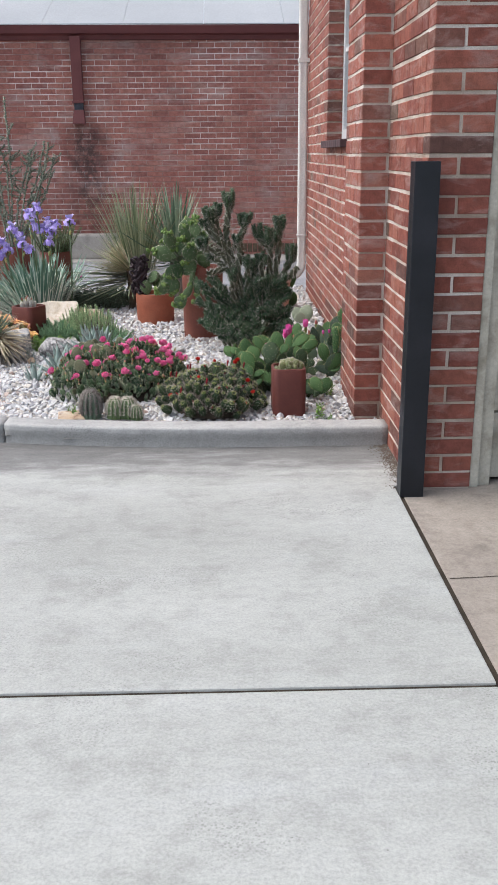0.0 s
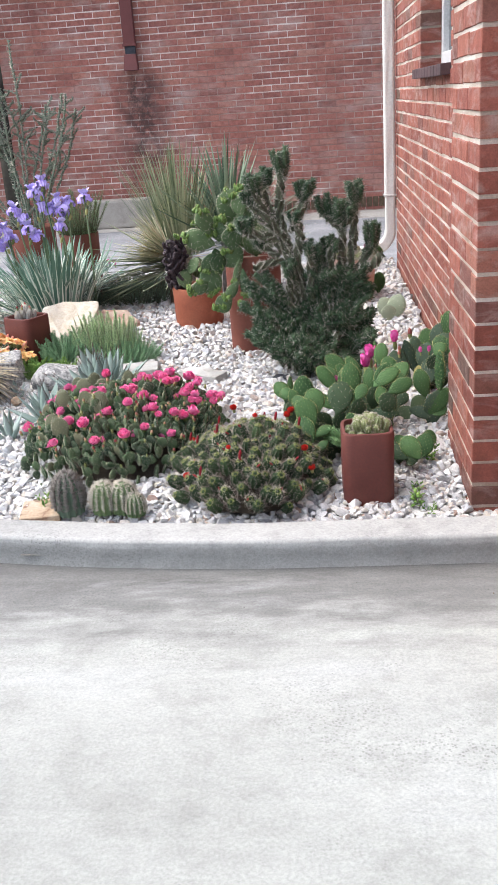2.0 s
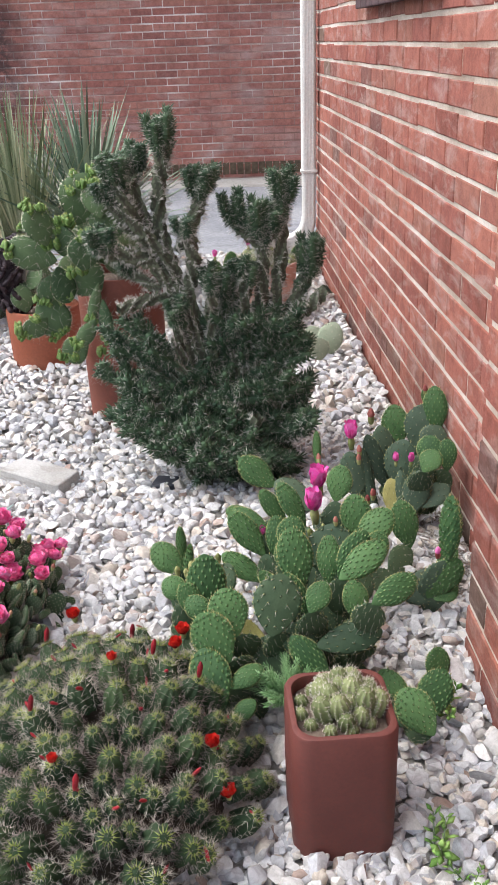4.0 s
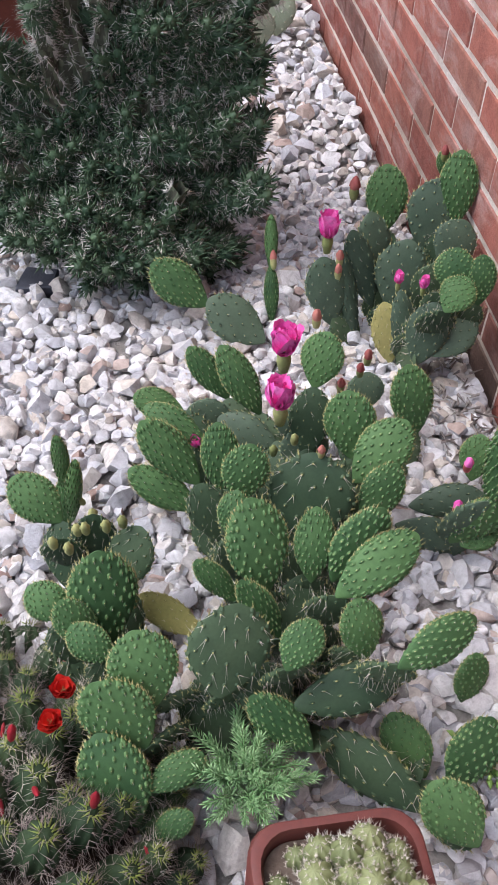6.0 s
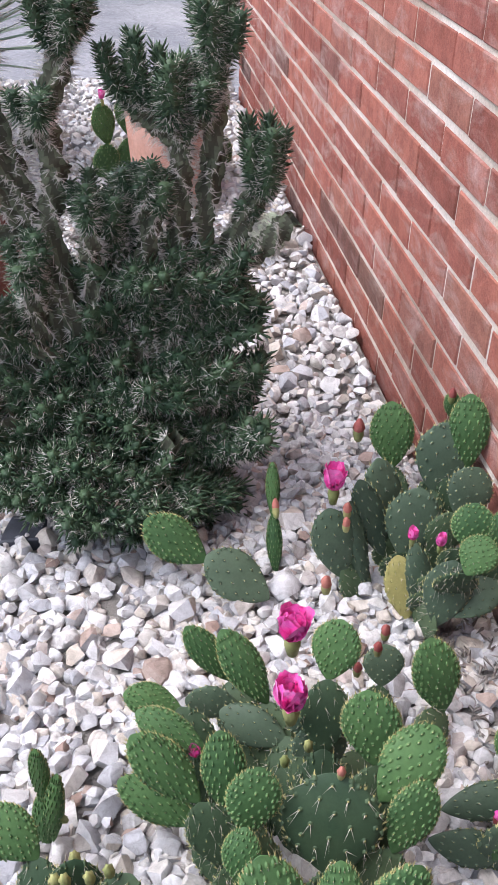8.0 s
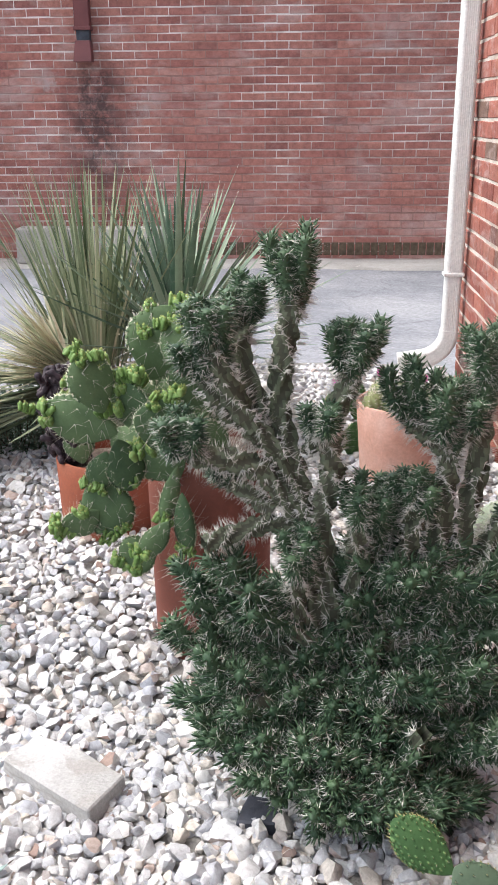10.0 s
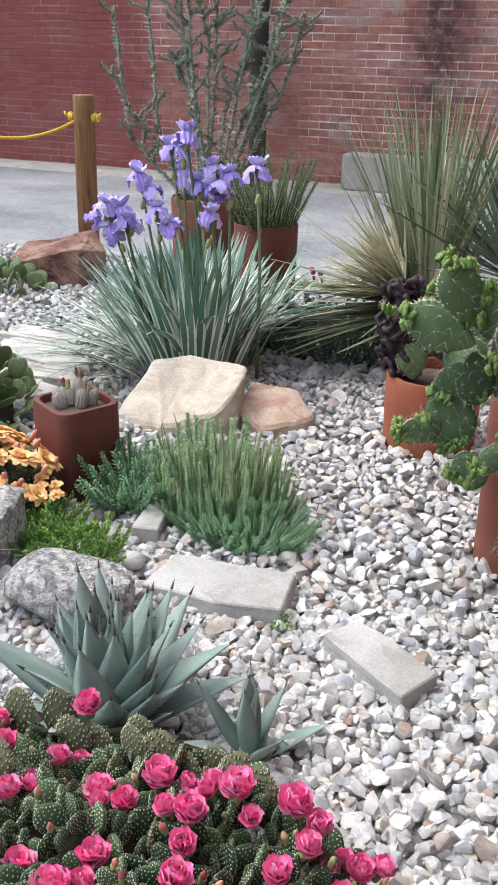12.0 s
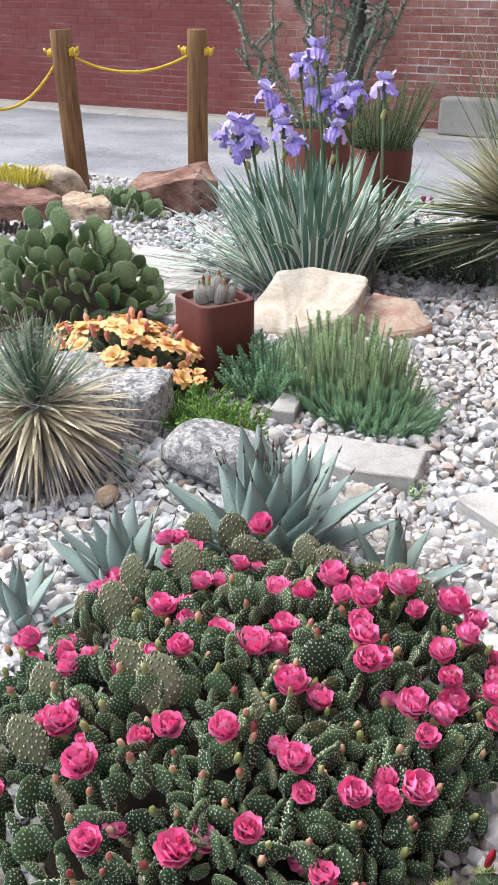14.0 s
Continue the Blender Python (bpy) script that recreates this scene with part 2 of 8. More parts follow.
def rock_mat(name, stops, vein, scale=9.0, fine=120.0, depth=0.006):
    m, nt, b = surface(name, 0.85, 0.0, 0.25)
    v = place(nt)
    col = ramp(nt, noise_at(nt, v, scale, 7.0, 0.6, 0.8), *[(0.39 + 0.22 * i / max(1, len(stops) - 1), c) for i, c in enumerate(stops)])
    streak = noise_at(nt, place(nt, "world", (1.0, 1.0, 3.2)), scale * 2.2, 7.0, 0.65, 1.5)
    col = blend(nt, ramp(nt, streak, (0.53, 0.0), (0.62, 0.8)), col, vein)
    grain = noise_at(nt, v, fine, 6.0, 0.7)
    col = blend(nt, 0.5, col, ramp(nt, grain, (0.3, 0.45), (0.65, 1.0)), "MULTIPLY")
    put(nt, b.inputs["Base Color"], col)
    relief(nt, b, grain, 0.7, depth)
    return m


SANDSTONE = rock_mat("cream sandstone", [(0.42, 0.36, 0.28), (0.56, 0.5, 0.42), (0.63, 0.6, 0.54)], (0.5, 0.42, 0.33), 5.0, 140.0, 0.003)
PINK_STONE = rock_mat("pink tan sandstone", [(0.5, 0.36, 0.27), (0.58, 0.46, 0.36), (0.47, 0.3, 0.25)], (0.42, 0.23, 0.19), 4.0, 140.0, 0.003)
GRANITE = rock_mat("grey lichened granite", [(0.19, 0.19, 0.195), (0.4, 0.4, 0.4), (0.68, 0.67, 0.65)], (0.13, 0.128, 0.125), 60.0, 110.0, 0.012)
RED_ROCK = rock_mat("red brown sandstone", [(0.15, 0.075, 0.058), (0.25, 0.13, 0.1), (0.34, 0.22, 0.17)], (0.09, 0.05, 0.045), 5.0, 120.0, 0.005)
TAN_ROCK = rock_mat("tan rough rock", [(0.36, 0.25, 0.17), (0.5, 0.38, 0.27), (0.56, 0.48, 0.38)], (0.23, 0.12, 0.08), 7.0, 120.0, 0.005)
FLAG = rock_mat("pale flagstone", [(0.39, 0.385, 0.37), (0.47, 0.465, 0.45), (0.53, 0.525, 0.51)], (0.36, 0.345, 0.32), 4.0, 180.0, 0.002)
SHALE = rock_mat("grey split shale", [(0.42, 0.41, 0.39), (0.54, 0.53, 0.51), (0.58, 0.56, 0.52)], (0.3, 0.27, 0.24), 8.0, 160.0, 0.002)

AREOLE_DULL = varied("dull yellow tufts", [(0.3, 0.29, 0.11), (0.52, 0.48, 0.24)], 40.0, 300.0, 0.9, 0.1, 0.1, 0.001)
PAD = leafy("green prickly pear skin", (0.032, 0.082, 0.03), (0.088, 0.178, 0.062), 0.62, 0.5)
PAD_BUMP = leafy("raised green bumps", (0.042, 0.102, 0.037), (0.112, 0.208, 0.075), 0.6, 0.5)
PAD_PALE = leafy("pale green prickly pear skin", (0.09, 0.145, 0.062), (0.2, 0.275, 0.13), 0.65, 0.5)
PAD_DARK = leafy("old dark prickly pear skin", (0.032, 0.064, 0.034), (0.075, 0.118, 0.06), 0.6, 0.5)
PAD_DULL = leafy("grey green prickly pear skin", (0.045, 0.075, 0.05), (0.1, 0.15, 0.095), 0.55, 0.5)
PAD_DRY = leafy("drying yellow prickly pear skin", (0.2, 0.2, 0.06), (0.42, 0.38, 0.15), 0.7, 0.3)
PAD_GREY = leafy("pale grey green pear skin", (0.27, 0.33, 0.23), (0.42, 0.47, 0.36), 0.65, 0.5)
BALL_SKIN = leafy("olive green ball cactus skin", (0.1, 0.125, 0.05), (0.25, 0.28, 0.13), 0.6, 0.5)
PAD_SMALL = leafy("dark small prickly pear skin", (0.02, 0.045, 0.024), (0.078, 0.135, 0.06), 0.75, 0.6)
PAD_OLD = leafy("bronzed prickly pear skin", (0.085, 0.1, 0.055), (0.18, 0.175, 0.105), 0.6, 0.5)
AREOLE = varied("pale wool tufts", [(0.55, 0.54, 0.38), (0.75, 0.74, 0.6)], 40.0, 300.0, 0.9, 0.1, 0.1, 0.001)
SPINE = varied("ivory spines", [(0.45, 0.4, 0.32), (0.72, 0.68, 0.6)], 30.0, 300.0, 0.6, 0.3, 0.1, 0.001)
SPINE_GREY = varied("grey brown spines", [(0.2, 0.16, 0.14), (0.42, 0.37, 0.33)], 30.0, 300.0, 0.7, 0.3, 0.1, 0.001)
FEATHERY = leafy("feathery light green leaves", (0.16, 0.34, 0.13), (0.36, 0.55, 0.28), 0.6, 0.6)
PAD_HAIRY = leafy("grey green spiny pear skin", (0.046, 0.086, 0.04), (0.13, 0.195, 0.09), 0.65, 0.5)
SHOOT_TIP = varied("pale yellow shoot tips", [(0.27, 0.34, 0.1), (0.45, 0.48, 0.2)], 40.0, 300.0, 0.9, 0.1, 0.1, 0.001)
SHOOT = leafy("yellow green new growth", (0.09, 0.17, 0.04), (0.21, 0.32, 0.1), 0.45, 0.6)
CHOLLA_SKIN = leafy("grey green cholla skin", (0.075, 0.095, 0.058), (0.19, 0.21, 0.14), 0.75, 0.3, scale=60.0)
WAND_SKIN = leafy("pale grey green cane skin", (0.17, 0.22, 0.17), (0.34, 0.4, 0.32), 0.7, 0.3)
WAND_LEAF = leafy("grey green cane joints", (0.08, 0.125, 0.085), (0.23, 0.3, 0.22), 0.6, 0.5)
CHOLLA_SHADE = leafy("brown green cholla furrow shade", (0.045, 0.05, 0.034), (0.11, 0.11, 0.078), 0.8, 0.3, scale=60.0)
CHOLLA_SPINE = varied("white cholla spines", [(0.6, 0.57, 0.5), (0.82, 0.8, 0.74)], 30.0, 300.0, 0.5, 0.3, 0.1, 0.001)
CHOLLA_LEAF = leafy("dark cholla leaflets", (0.021, 0.05, 0.027), (0.088, 0.145, 0.077), 0.45, 0.5)
HEDGE_SKIN = leafy("hedgehog cactus skin", (0.013, 0.03, 0.014), (0.045, 0.075, 0.03), 0.75, 0.5)
APEX = leafy("bright cactus crown", (0.12, 0.17, 0.03), (0.3, 0.35, 0.09), 0.6, 0.5)
AGAVE = leafy("blue grey agave skin", (0.2, 0.28, 0.25), (0.37, 0.45, 0.42), 0.5, 0.4, scale=14.0)
AGAVE_TIP = varied("brown agave spines", [(0.05, 0.03, 0.025), (0.12, 0.08, 0.06)], 30.0, 300.0, 0.6, 0.3, 0.1, 0.001)
YUCCA = leafy("grey green yucca blades", (0.15, 0.2, 0.11), (0.46, 0.49, 0.32), 0.55, 0.7)
YUCCA_DEEP = leafy("deep green yucca blades", (0.085, 0.15, 0.1), (0.3, 0.38, 0.27), 0.5, 0.7)
STRAW = varied("dry straw leaves", [(0.48, 0.39, 0.24), (0.7, 0.61, 0.43), (0.8, 0.73, 0.56)], 25.0, 200.0, 0.85, 0.15, 0.2, 0.001, 0.2)
DEAD = varied("grey dead leaves", [(0.2, 0.175, 0.155), (0.44, 0.41, 0.38)], 25.0, 200.0, 0.9, 0.1, 0.2, 0.001, 0.4)
HERB = leafy("grey green herb leaves", (0.26, 0.41, 0.18), (0.52, 0.64, 0.38), 0.6, 0.6)
HERB_BLUE = leafy("blue green stonecrop leaves", (0.12, 0.27, 0.14), (0.28, 0.46, 0.26), 0.6, 0.5)
HERB_TAN = leafy("old brown herb spikes", (0.26, 0.26, 0.13), (0.42, 0.38, 0.24), 0.7, 0.6)
SEDUM = leafy("fresh green succulent leaves", (0.09, 0.21, 0.04), (0.28, 0.44, 0.12), 0.45, 0.6)
COVER = leafy("dull ground cover leaves", (0.06, 0.1, 0.07), (0.18, 0.245, 0.17), 0.6, 0.6)
SHRUB = leafy("rosemary leaves", (0.08, 0.14, 0.06), (0.21, 0.3, 0.14), 0.5, 0.6)
STALK = leafy("grey green stalks", (0.1, 0.16, 0.09), (0.2, 0.27, 0.16), 0.6, 0.5)
BARK = varied("brown woody stem", [(0.07, 0.05, 0.035), (0.16, 0.12, 0.085)], 30.0, 200.0, 0.9, 0.1, 0.5, 0.003)
PINK = leafy("pink petals", (0.93, 0.085, 0.355), (0.99, 0.42, 0.64), 0.65, 0.35, scale=90.0)
PALE_PINK = leafy("pale petal edges", (0.85, 0.4, 0.42), (0.95, 0.7, 0.62), 0.55, 0.4, scale=90.0)
MAGENTA = leafy("magenta petals", (0.93, 0.06, 0.47), (0.98, 0.33, 0.7), 0.5, 0.35, scale=90.0)
RED = leafy("scarlet petals", (0.5, 0.012, 0.012), (0.72, 0.05, 0.03), 0.5, 0.4, scale=90.0)
CREAM_LEAF = leafy("cream edged dry yucca leaves", (0.42, 0.4, 0.25), (0.78, 0.74, 0.55), 0.6, 0.6)
CORAL = leafy("coral buds", (0.35, 0.045, 0.055), (0.58, 0.17, 0.15), 0.55, 0.6, scale=90.0)
SLATE = varied("dark blue slate", [(0.03, 0.034, 0.045), (0.07, 0.076, 0.095)], 20.0, 120.0, 0.6, 0.35, 0.4, 0.003)
SILVER_SKIN = leafy("silver cactus skin", (0.42, 0.42, 0.39), (0.64, 0.62, 0.59), 0.7, 0.5)
CRIMSON = leafy("crimson buds", (0.15, 0.009, 0.016), (0.36, 0.024, 0.035), 0.5, 0.5, scale=90.0)
PEACH = leafy("yellow peach petals", (0.97, 0.42, 0.2), (1.0, 0.78, 0.33), 0.65, 0.5, scale=45.0)
BUD = leafy("greenish buds", (0.19, 0.23, 0.08), (0.42, 0.42, 0.18), 0.6, 0.6, scale=90.0)
FADED = leafy("faded crimson petals", (0.27, 0.055, 0.06), (0.52, 0.22, 0.17), 0.7, 0.6, scale=90.0)
BUD_TIP = leafy("blushed bud tips", (0.5, 0.26, 0.17), (0.68, 0.44, 0.3), 0.6, 0.6, scale=90.0)
PEACH_BUD = leafy("coral peach buds", (0.72, 0.22, 0.17), (0.86, 0.45, 0.33), 0.6, 0.6, scale=90.0)
IRIS = leafy("lavender petals", (0.52, 0.44, 0.93), (0.8, 0.74, 0.99), 0.55, 0.4, scale=50.0)
IRIS_DEEP = leafy("violet petals", (0.4, 0.29, 0.84), (0.68, 0.59, 0.97), 0.55, 0.4, scale=50.0)
YELLOW = leafy("yellow stonecrop flowers", (0.6, 0.48, 0.02), (0.85, 0.75, 0.08), 0.6, 0.5)
CREST = varied("dark purple crested skin", [(0.012, 0.008, 0.012), (0.035, 0.022, 0.028), (0.07, 0.05, 0.055)], 30.0, 220.0, 0.6, 0.3, 0.4, 0.002)


def iris_leaf_mat():
    m, nt, b = surface("striped iris leaves", 0.5, 0.0, 0.3)
    x = axis_of(nt, place(nt, "object"), 1)
    w = maths(nt, "ADD", maths(nt, "MULTIPLY", maths(nt, "ABSOLUTE", maths(nt, "ADD", x, 0.002)), 74.0), maths(nt, "MULTIPLY", chance(nt), 0.34))
    f = maths(nt, "ADD", w, maths(nt, "MULTIPLY", noise_at(nt, place(nt, "object", (60.0, 60.0, 1.5)), 3.0, 3.0), 0.35))
    green = ramp(nt, chance(nt), (0.0, (0.09, 0.18, 0.135)), (0.5, (0.18, 0.295, 0.23)), (1.0, (0.3, 0.42, 0.35)))
    col = blend(nt, ramp(nt, f, (0.9, 0.0), (0.97, 1.0)), green, (0.8, 0.82, 0.74))
    put(nt, b.inputs["Base Color"], col)
    return m


IRIS_LEAF = iris_leaf_mat()


def glass_mat():
    m, nt, b = surface("window glass", 0.05, 0.0, 0.5)
    put(nt, b.inputs["Base Color"], (0.03, 0.035, 0.04))
    return m


GLASS = glass_mat()

# ---- mesh helpers ----


class Build:
    """Gathers points and faces of several materials into one mesh."""

    def __init__(self):
        self.v, self.f, self.m, self.n = [], [], [], 0

    def add(self, verts, faces, slot=0):
        self.v.extend([tuple(p) for p in verts])
        self.f.extend([tuple(i + self.n for i in f) for f in faces])
        self.m.extend([slot] * len(faces))
        self.n += len(verts)
        return self

    def mesh(self, name, mats, smooth=True):
        me = bpy.data.meshes.new(name)
        me.from_pydata(self.v, [], self.f)
        for m in mats:
            me.materials.append(m)
        me.polygons.foreach_set("material_index", self.m)
        me.polygons.foreach_set("use_smooth", [smooth] * len(self.f))
        me.update()
        return me


def thing(name, loc, label, category, group="", kind="", rz=0.0):
    ob = new(name)
    ob.empty_display_size = 0.05
    ob.location, ob.rotation_euler = loc, (0, 0, rz)
    return tagged(ob, label, category, group, kind)


def part(name, mesh, parent, m=None, label=""):
    """One mesh object under a thing or a part, at the pose m in its parent's space."""
    ob = new(name, mesh)
    ob.parent = parent
    if m is not None:
        ob.matrix_basis = m
    if label:
        ob["label"] = label
    return ob


def alone(name, mesh, loc, label, category, group="", kind="", rz=0.0):
    ob = new(name, mesh)
    ob.location, ob.rotation_euler = loc, (0, 0, rz)
    return tagged(ob, label, category, group, kind)


def ring_faces(rings, n, closed=True):
    out = []
    for i in range(rings - 1):
        for j in range(n if closed else n - 1):
            a, b = i * n + j, i * n + (j + 1) % n
            out.append((a, b, b + n, a + n))
    return out


def tube(points, radii, n=8, cap=True):
    """A round tube along points."""
    pts = [Vector(p) for p in points]
    verts, last = [], None
    for i, p in enumerate(pts):
        d = (pts[min(i + 1, len(pts) - 1)] - pts[max(i - 1, 0)]).normalized()
        side = last if last is not None else (Vector((1, 0, 0)) if abs(d.x) < 0.8 else Vector((0, 1, 0)))
        side = (side - d * side.dot(d)).normalized()
        last = side
        other = d.cross(side)
        r = radii[i] if isinstance(radii, (list, tuple)) else radii
        verts += [p + (side * math.cos(2 * math.pi * k / n) + other * math.sin(2 * math.pi * k / n)) * r for k in range(n)]
    faces = ring_faces(len(pts), n)
    if cap:
        faces += [tuple(range(n - 1, -1, -1)), tuple(range((len(pts) - 1) * n, len(pts) * n))]
    return verts, faces


def lathe(profile, n=24):
    """Turns (radius, height) pairs round z."""
    verts = [(r * math.cos(2 * math.pi * k / n), r * math.sin(2 * math.pi * k / n), z) for r, z in profile for k in range(n)]
    return verts, ring_faces(len(profile), n)


def block(x0, y0, z0, x1, y1, z1, b=0.004):
    """A box with its edges cut off."""
    bm = bmesh.new()
    bmesh.ops.create_cube(bm, size=1.0)
    for v in bm.verts:
        v.co = Vector(((x0 + x1) / 2 + v.co.x * (x1 - x0), (y0 + y1) / 2 + v.co.y * (y1 - y0), (z0 + z1) / 2 + v.co.z * (z1 - z0)))
    if b:
        bmesh.ops.bevel(bm, geom=list(bm.edges), offset=b, segments=2, affect="EDGES", profile=0.6)
    bm.verts.index_update()
    verts = [tuple(v.co) for v in bm.verts]
    faces = [tuple(v.index for v in f.verts) for f in bm.faces]
    bm.free()
    return verts, faces


def spike(base, tip, w):
    """A thin three-sided spine."""
    a, t = Vector(base), Vector(tip)
    d = (t - a).normalized()
    s = d.orthogonal().normalized() * w
    o = d.cross(s)
    return [a + s, a - s * 0.5 + o * 0.87, a - s * 0.5 - o * 0.87, t], [(0, 1, 3), (1, 2, 3), (2, 0, 3)]


def turn(az, lean, roll=0.0):
    """Points z by lean degrees off the vertical towards the bearing az, after a roll about itself."""
    return Matrix.Rotation(radians(az), 4, "Z") @ Matrix.Rotation(radians(lean), 4, "Y") @ Matrix.Rotation(radians(roll), 4, "Z")


def at(x, y, z, m=None, s=1.0):
    t = Matrix.Translation((x, y, z))
    if m is not None:
        t = t @ m
    if isinstance(s, (tuple, list)):
        return t @ Matrix.Diagonal((*s, 1.0))
    return t @ Matrix.Scale(s, 4)


def aim(p, q, thick=1.0):
    """Lays a part of unit length along z from p to q."""
    p, q = Vector(p), Vector(q)
    d = q - p
    return Matrix.Translation(p) @ d.to_track_quat("Z", "Y").to_matrix().to_4x4() @ Matrix.Diagonal((thick, thick, d.length, 1))


# ---- ground, road, driveway, kerb, bed ----
GROUND = 0.1


def bed_height(x, y):
    return 0.045 + 0.055 * min(1.0, max(0.0, (y - 4.2) / 0.6)) + 0.012 * noise.noise((x * 1.3, y * 1.3, 3.0))


g = Build()
g.add([(-300, -300, -0.26), (300, -300, -0.26), (300, 300, -0.26), (-300, 300, -0.26)], [(0, 1, 2, 3)])
tagged(new("ground", g.mesh("ground", [ASPHALT])), "grey asphalt ground reaching to the horizon", "ground", kind="structure")

g = Build()
nx, ny = 60, 24
g.add([(-14 + 24 * i / nx, 8.2 + 4.25 * j / ny, -0.02 - 0.105 * j / ny + 0.012 * noise.noise((i * 0.3, j * 0.4, 1.0))) for j in range(ny + 1) for i in range(nx + 1)],
      [(j * (nx + 1) + i, j * (nx + 1) + i + 1, (j + 1) * (nx + 1) + i + 1, (j + 1) * (nx + 1) + i) for j in range(ny) for i in range(nx)])
tagged(new("road", g.mesh("road", [ASPHALT])), "worn grey asphalt alley with fine cracks", "road", kind="structure")

g = Build()
n = 70
edge = [12.38 + 0.05 * noise.noise((i * 0.4, 5.0, 0.0)) for i in range(n + 1)]
vs = []
for i in range(n + 1):
    x = -14 + 24 * i / n
    vs += [(x, edge[i], -0.17), (x, edge[i] + 0.015, -0.11), (x, 12.76, -0.09)]
g.add(vs, [(3 * i + k, 3 * i + 3 + k, 3 * i + 4 + k, 3 * i + 1 + k) for i in range(n) for k in range(2)])
tagged(new("pavement", g.mesh("pavement", [GUTTER])), "pale concrete gutter strip along the far brick wall", "pavement", kind="structure")

g = Build().add(*block(-7.0, 8.32, -0.08, -2.2, 8.62, 0.06, 0.012))
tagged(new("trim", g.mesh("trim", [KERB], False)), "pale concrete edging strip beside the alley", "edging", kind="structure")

driveway = thing("pavement", (0, 0, 0), "pale grey concrete driveway in slabs with dark joints", "driveway", kind="structure")
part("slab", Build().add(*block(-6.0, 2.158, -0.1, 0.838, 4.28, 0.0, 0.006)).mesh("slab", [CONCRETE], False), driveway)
part("slab", Build().add(*block(-6.0, -6.0, -0.1, 0.838, 2.142, 0.001, 0.006)).mesh("slab", [CONCRETE], False), driveway)
part("slab", Build().add(*block(0.854, 1.0, -0.1, 3.4, 4.07, -0.004, 0.006)).mesh("slab", [APRON], False), driveway, label="old tan concrete apron slab")
part("slab", Build().add(*block(0.854, -6.0, -0.1, 3.4, 0.985, -0.004, 0.006)).mesh("slab", [APRON], False), driveway, label="old tan concrete apron slab")
part("slab", Build().add(*block(0.826, 3.53, -0.1, 0.9005, 4.07, 0.0006, 0.0)).mesh("slab", [CONCRETE], False), driveway)
part("joint_filler", Build().add(*block(-6.0, 2.1415, -0.09, 0.838, 2.1585, -0.007, 0.0)).add(*block(0.8375, -6.0, -0.09, 0.8545, 3.54, -0.008, 0.0)).mesh("joint_filler", [SOIL], False), driveway, label="dark grit in the joints")
# a crack across the apron
g = Build()
pts = [(0.86 + 0.12 * i, 2.73 + 0.03 * noise.noise((i * 0.8, 0, 7)) + 0.012 * i, -0.0025) for i in range(14)]
g.add([p for q in pts for p in ((q[0], q[1] - 0.002, q[2]), (q[0], q[1] + 0.002, q[2]))], [(2 * i, 2 * i + 2, 2 * i + 3, 2 * i + 1) for i in range(13)])
part("crack", g.mesh("crack", [SOIL], False), driveway)
def kerb_y(x):
    return 4.034 + 0.1 * max(0.0, 0.3 - x) ** 2


def kerb_piece(x0, x1):
    prof = [(0.0, -0.08), (0.006, 0.0), (0.012, 0.012), (0.008, 0.04), (0.003, 0.077), (0.006, 0.085), (0.016, 0.0875), (0.115, 0.088), (0.125, 0.083), (0.13, 0.07), (0.13, -0.08)]
    n = max(4, int((x1 - x0) / 0.03))
    vs = []
    for i in range(n + 1):
        x = x0 + (x1 - x0) * i / n
        for k, (dy, z) in enumerate(prof):
            w = 0.0025 * noise.noise((x * 6, k * 1.7, 2.0))
            vs.append((x, kerb_y(x) + dy + w, z + w))
    m = len(prof)
    faces = [(a, a + m, a + m + 1, a + 1) for i in range(n) for a in range(i * m, i * m + m - 1)]
    faces += [tuple(range(m)), tuple(range(n * m + m - 1, n * m - 1, -1))]
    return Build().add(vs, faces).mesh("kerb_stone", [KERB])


kerb = thing("kerb", (0, 0, 0), "low curved grey concrete kerb round the gravel bed", "kerb", kind="structure")
part("kerb_stone", kerb_piece(-0.79, 0.899), kerb)
part("kerb_stone", kerb_piece(-3.6, -0.798), kerb)

g = Build()
nx, ny = 90, 80
g.add([(-4.2 + 5.09 * i / nx, 4.1 + 4.3 * j / ny, bed_height(-4.2 + 5.09 * i / nx, 4.1 + 4.3 * j / ny) - 0.012 + 0.004 * noise.noise((i * 0.9, j * 0.9, 0))) for j in range(ny + 1) for i in range(nx + 1)
       ], [(j * (nx + 1) + i, j * (nx + 1) + i + 1, (j + 1) * (nx + 1) + i + 1, (j + 1) * (nx + 1) + i) for j in range(ny) for i in range(nx)
           if kerb_y(-4.2 + 5.09 * i / nx) < 4.1 + 4.3 * (j + 0.2) / ny])
tagged(new("garden_bed", g.mesh("garden_bed", [FINES])), "grey stone dust of the garden bed under gravel", "soil", kind="structure")


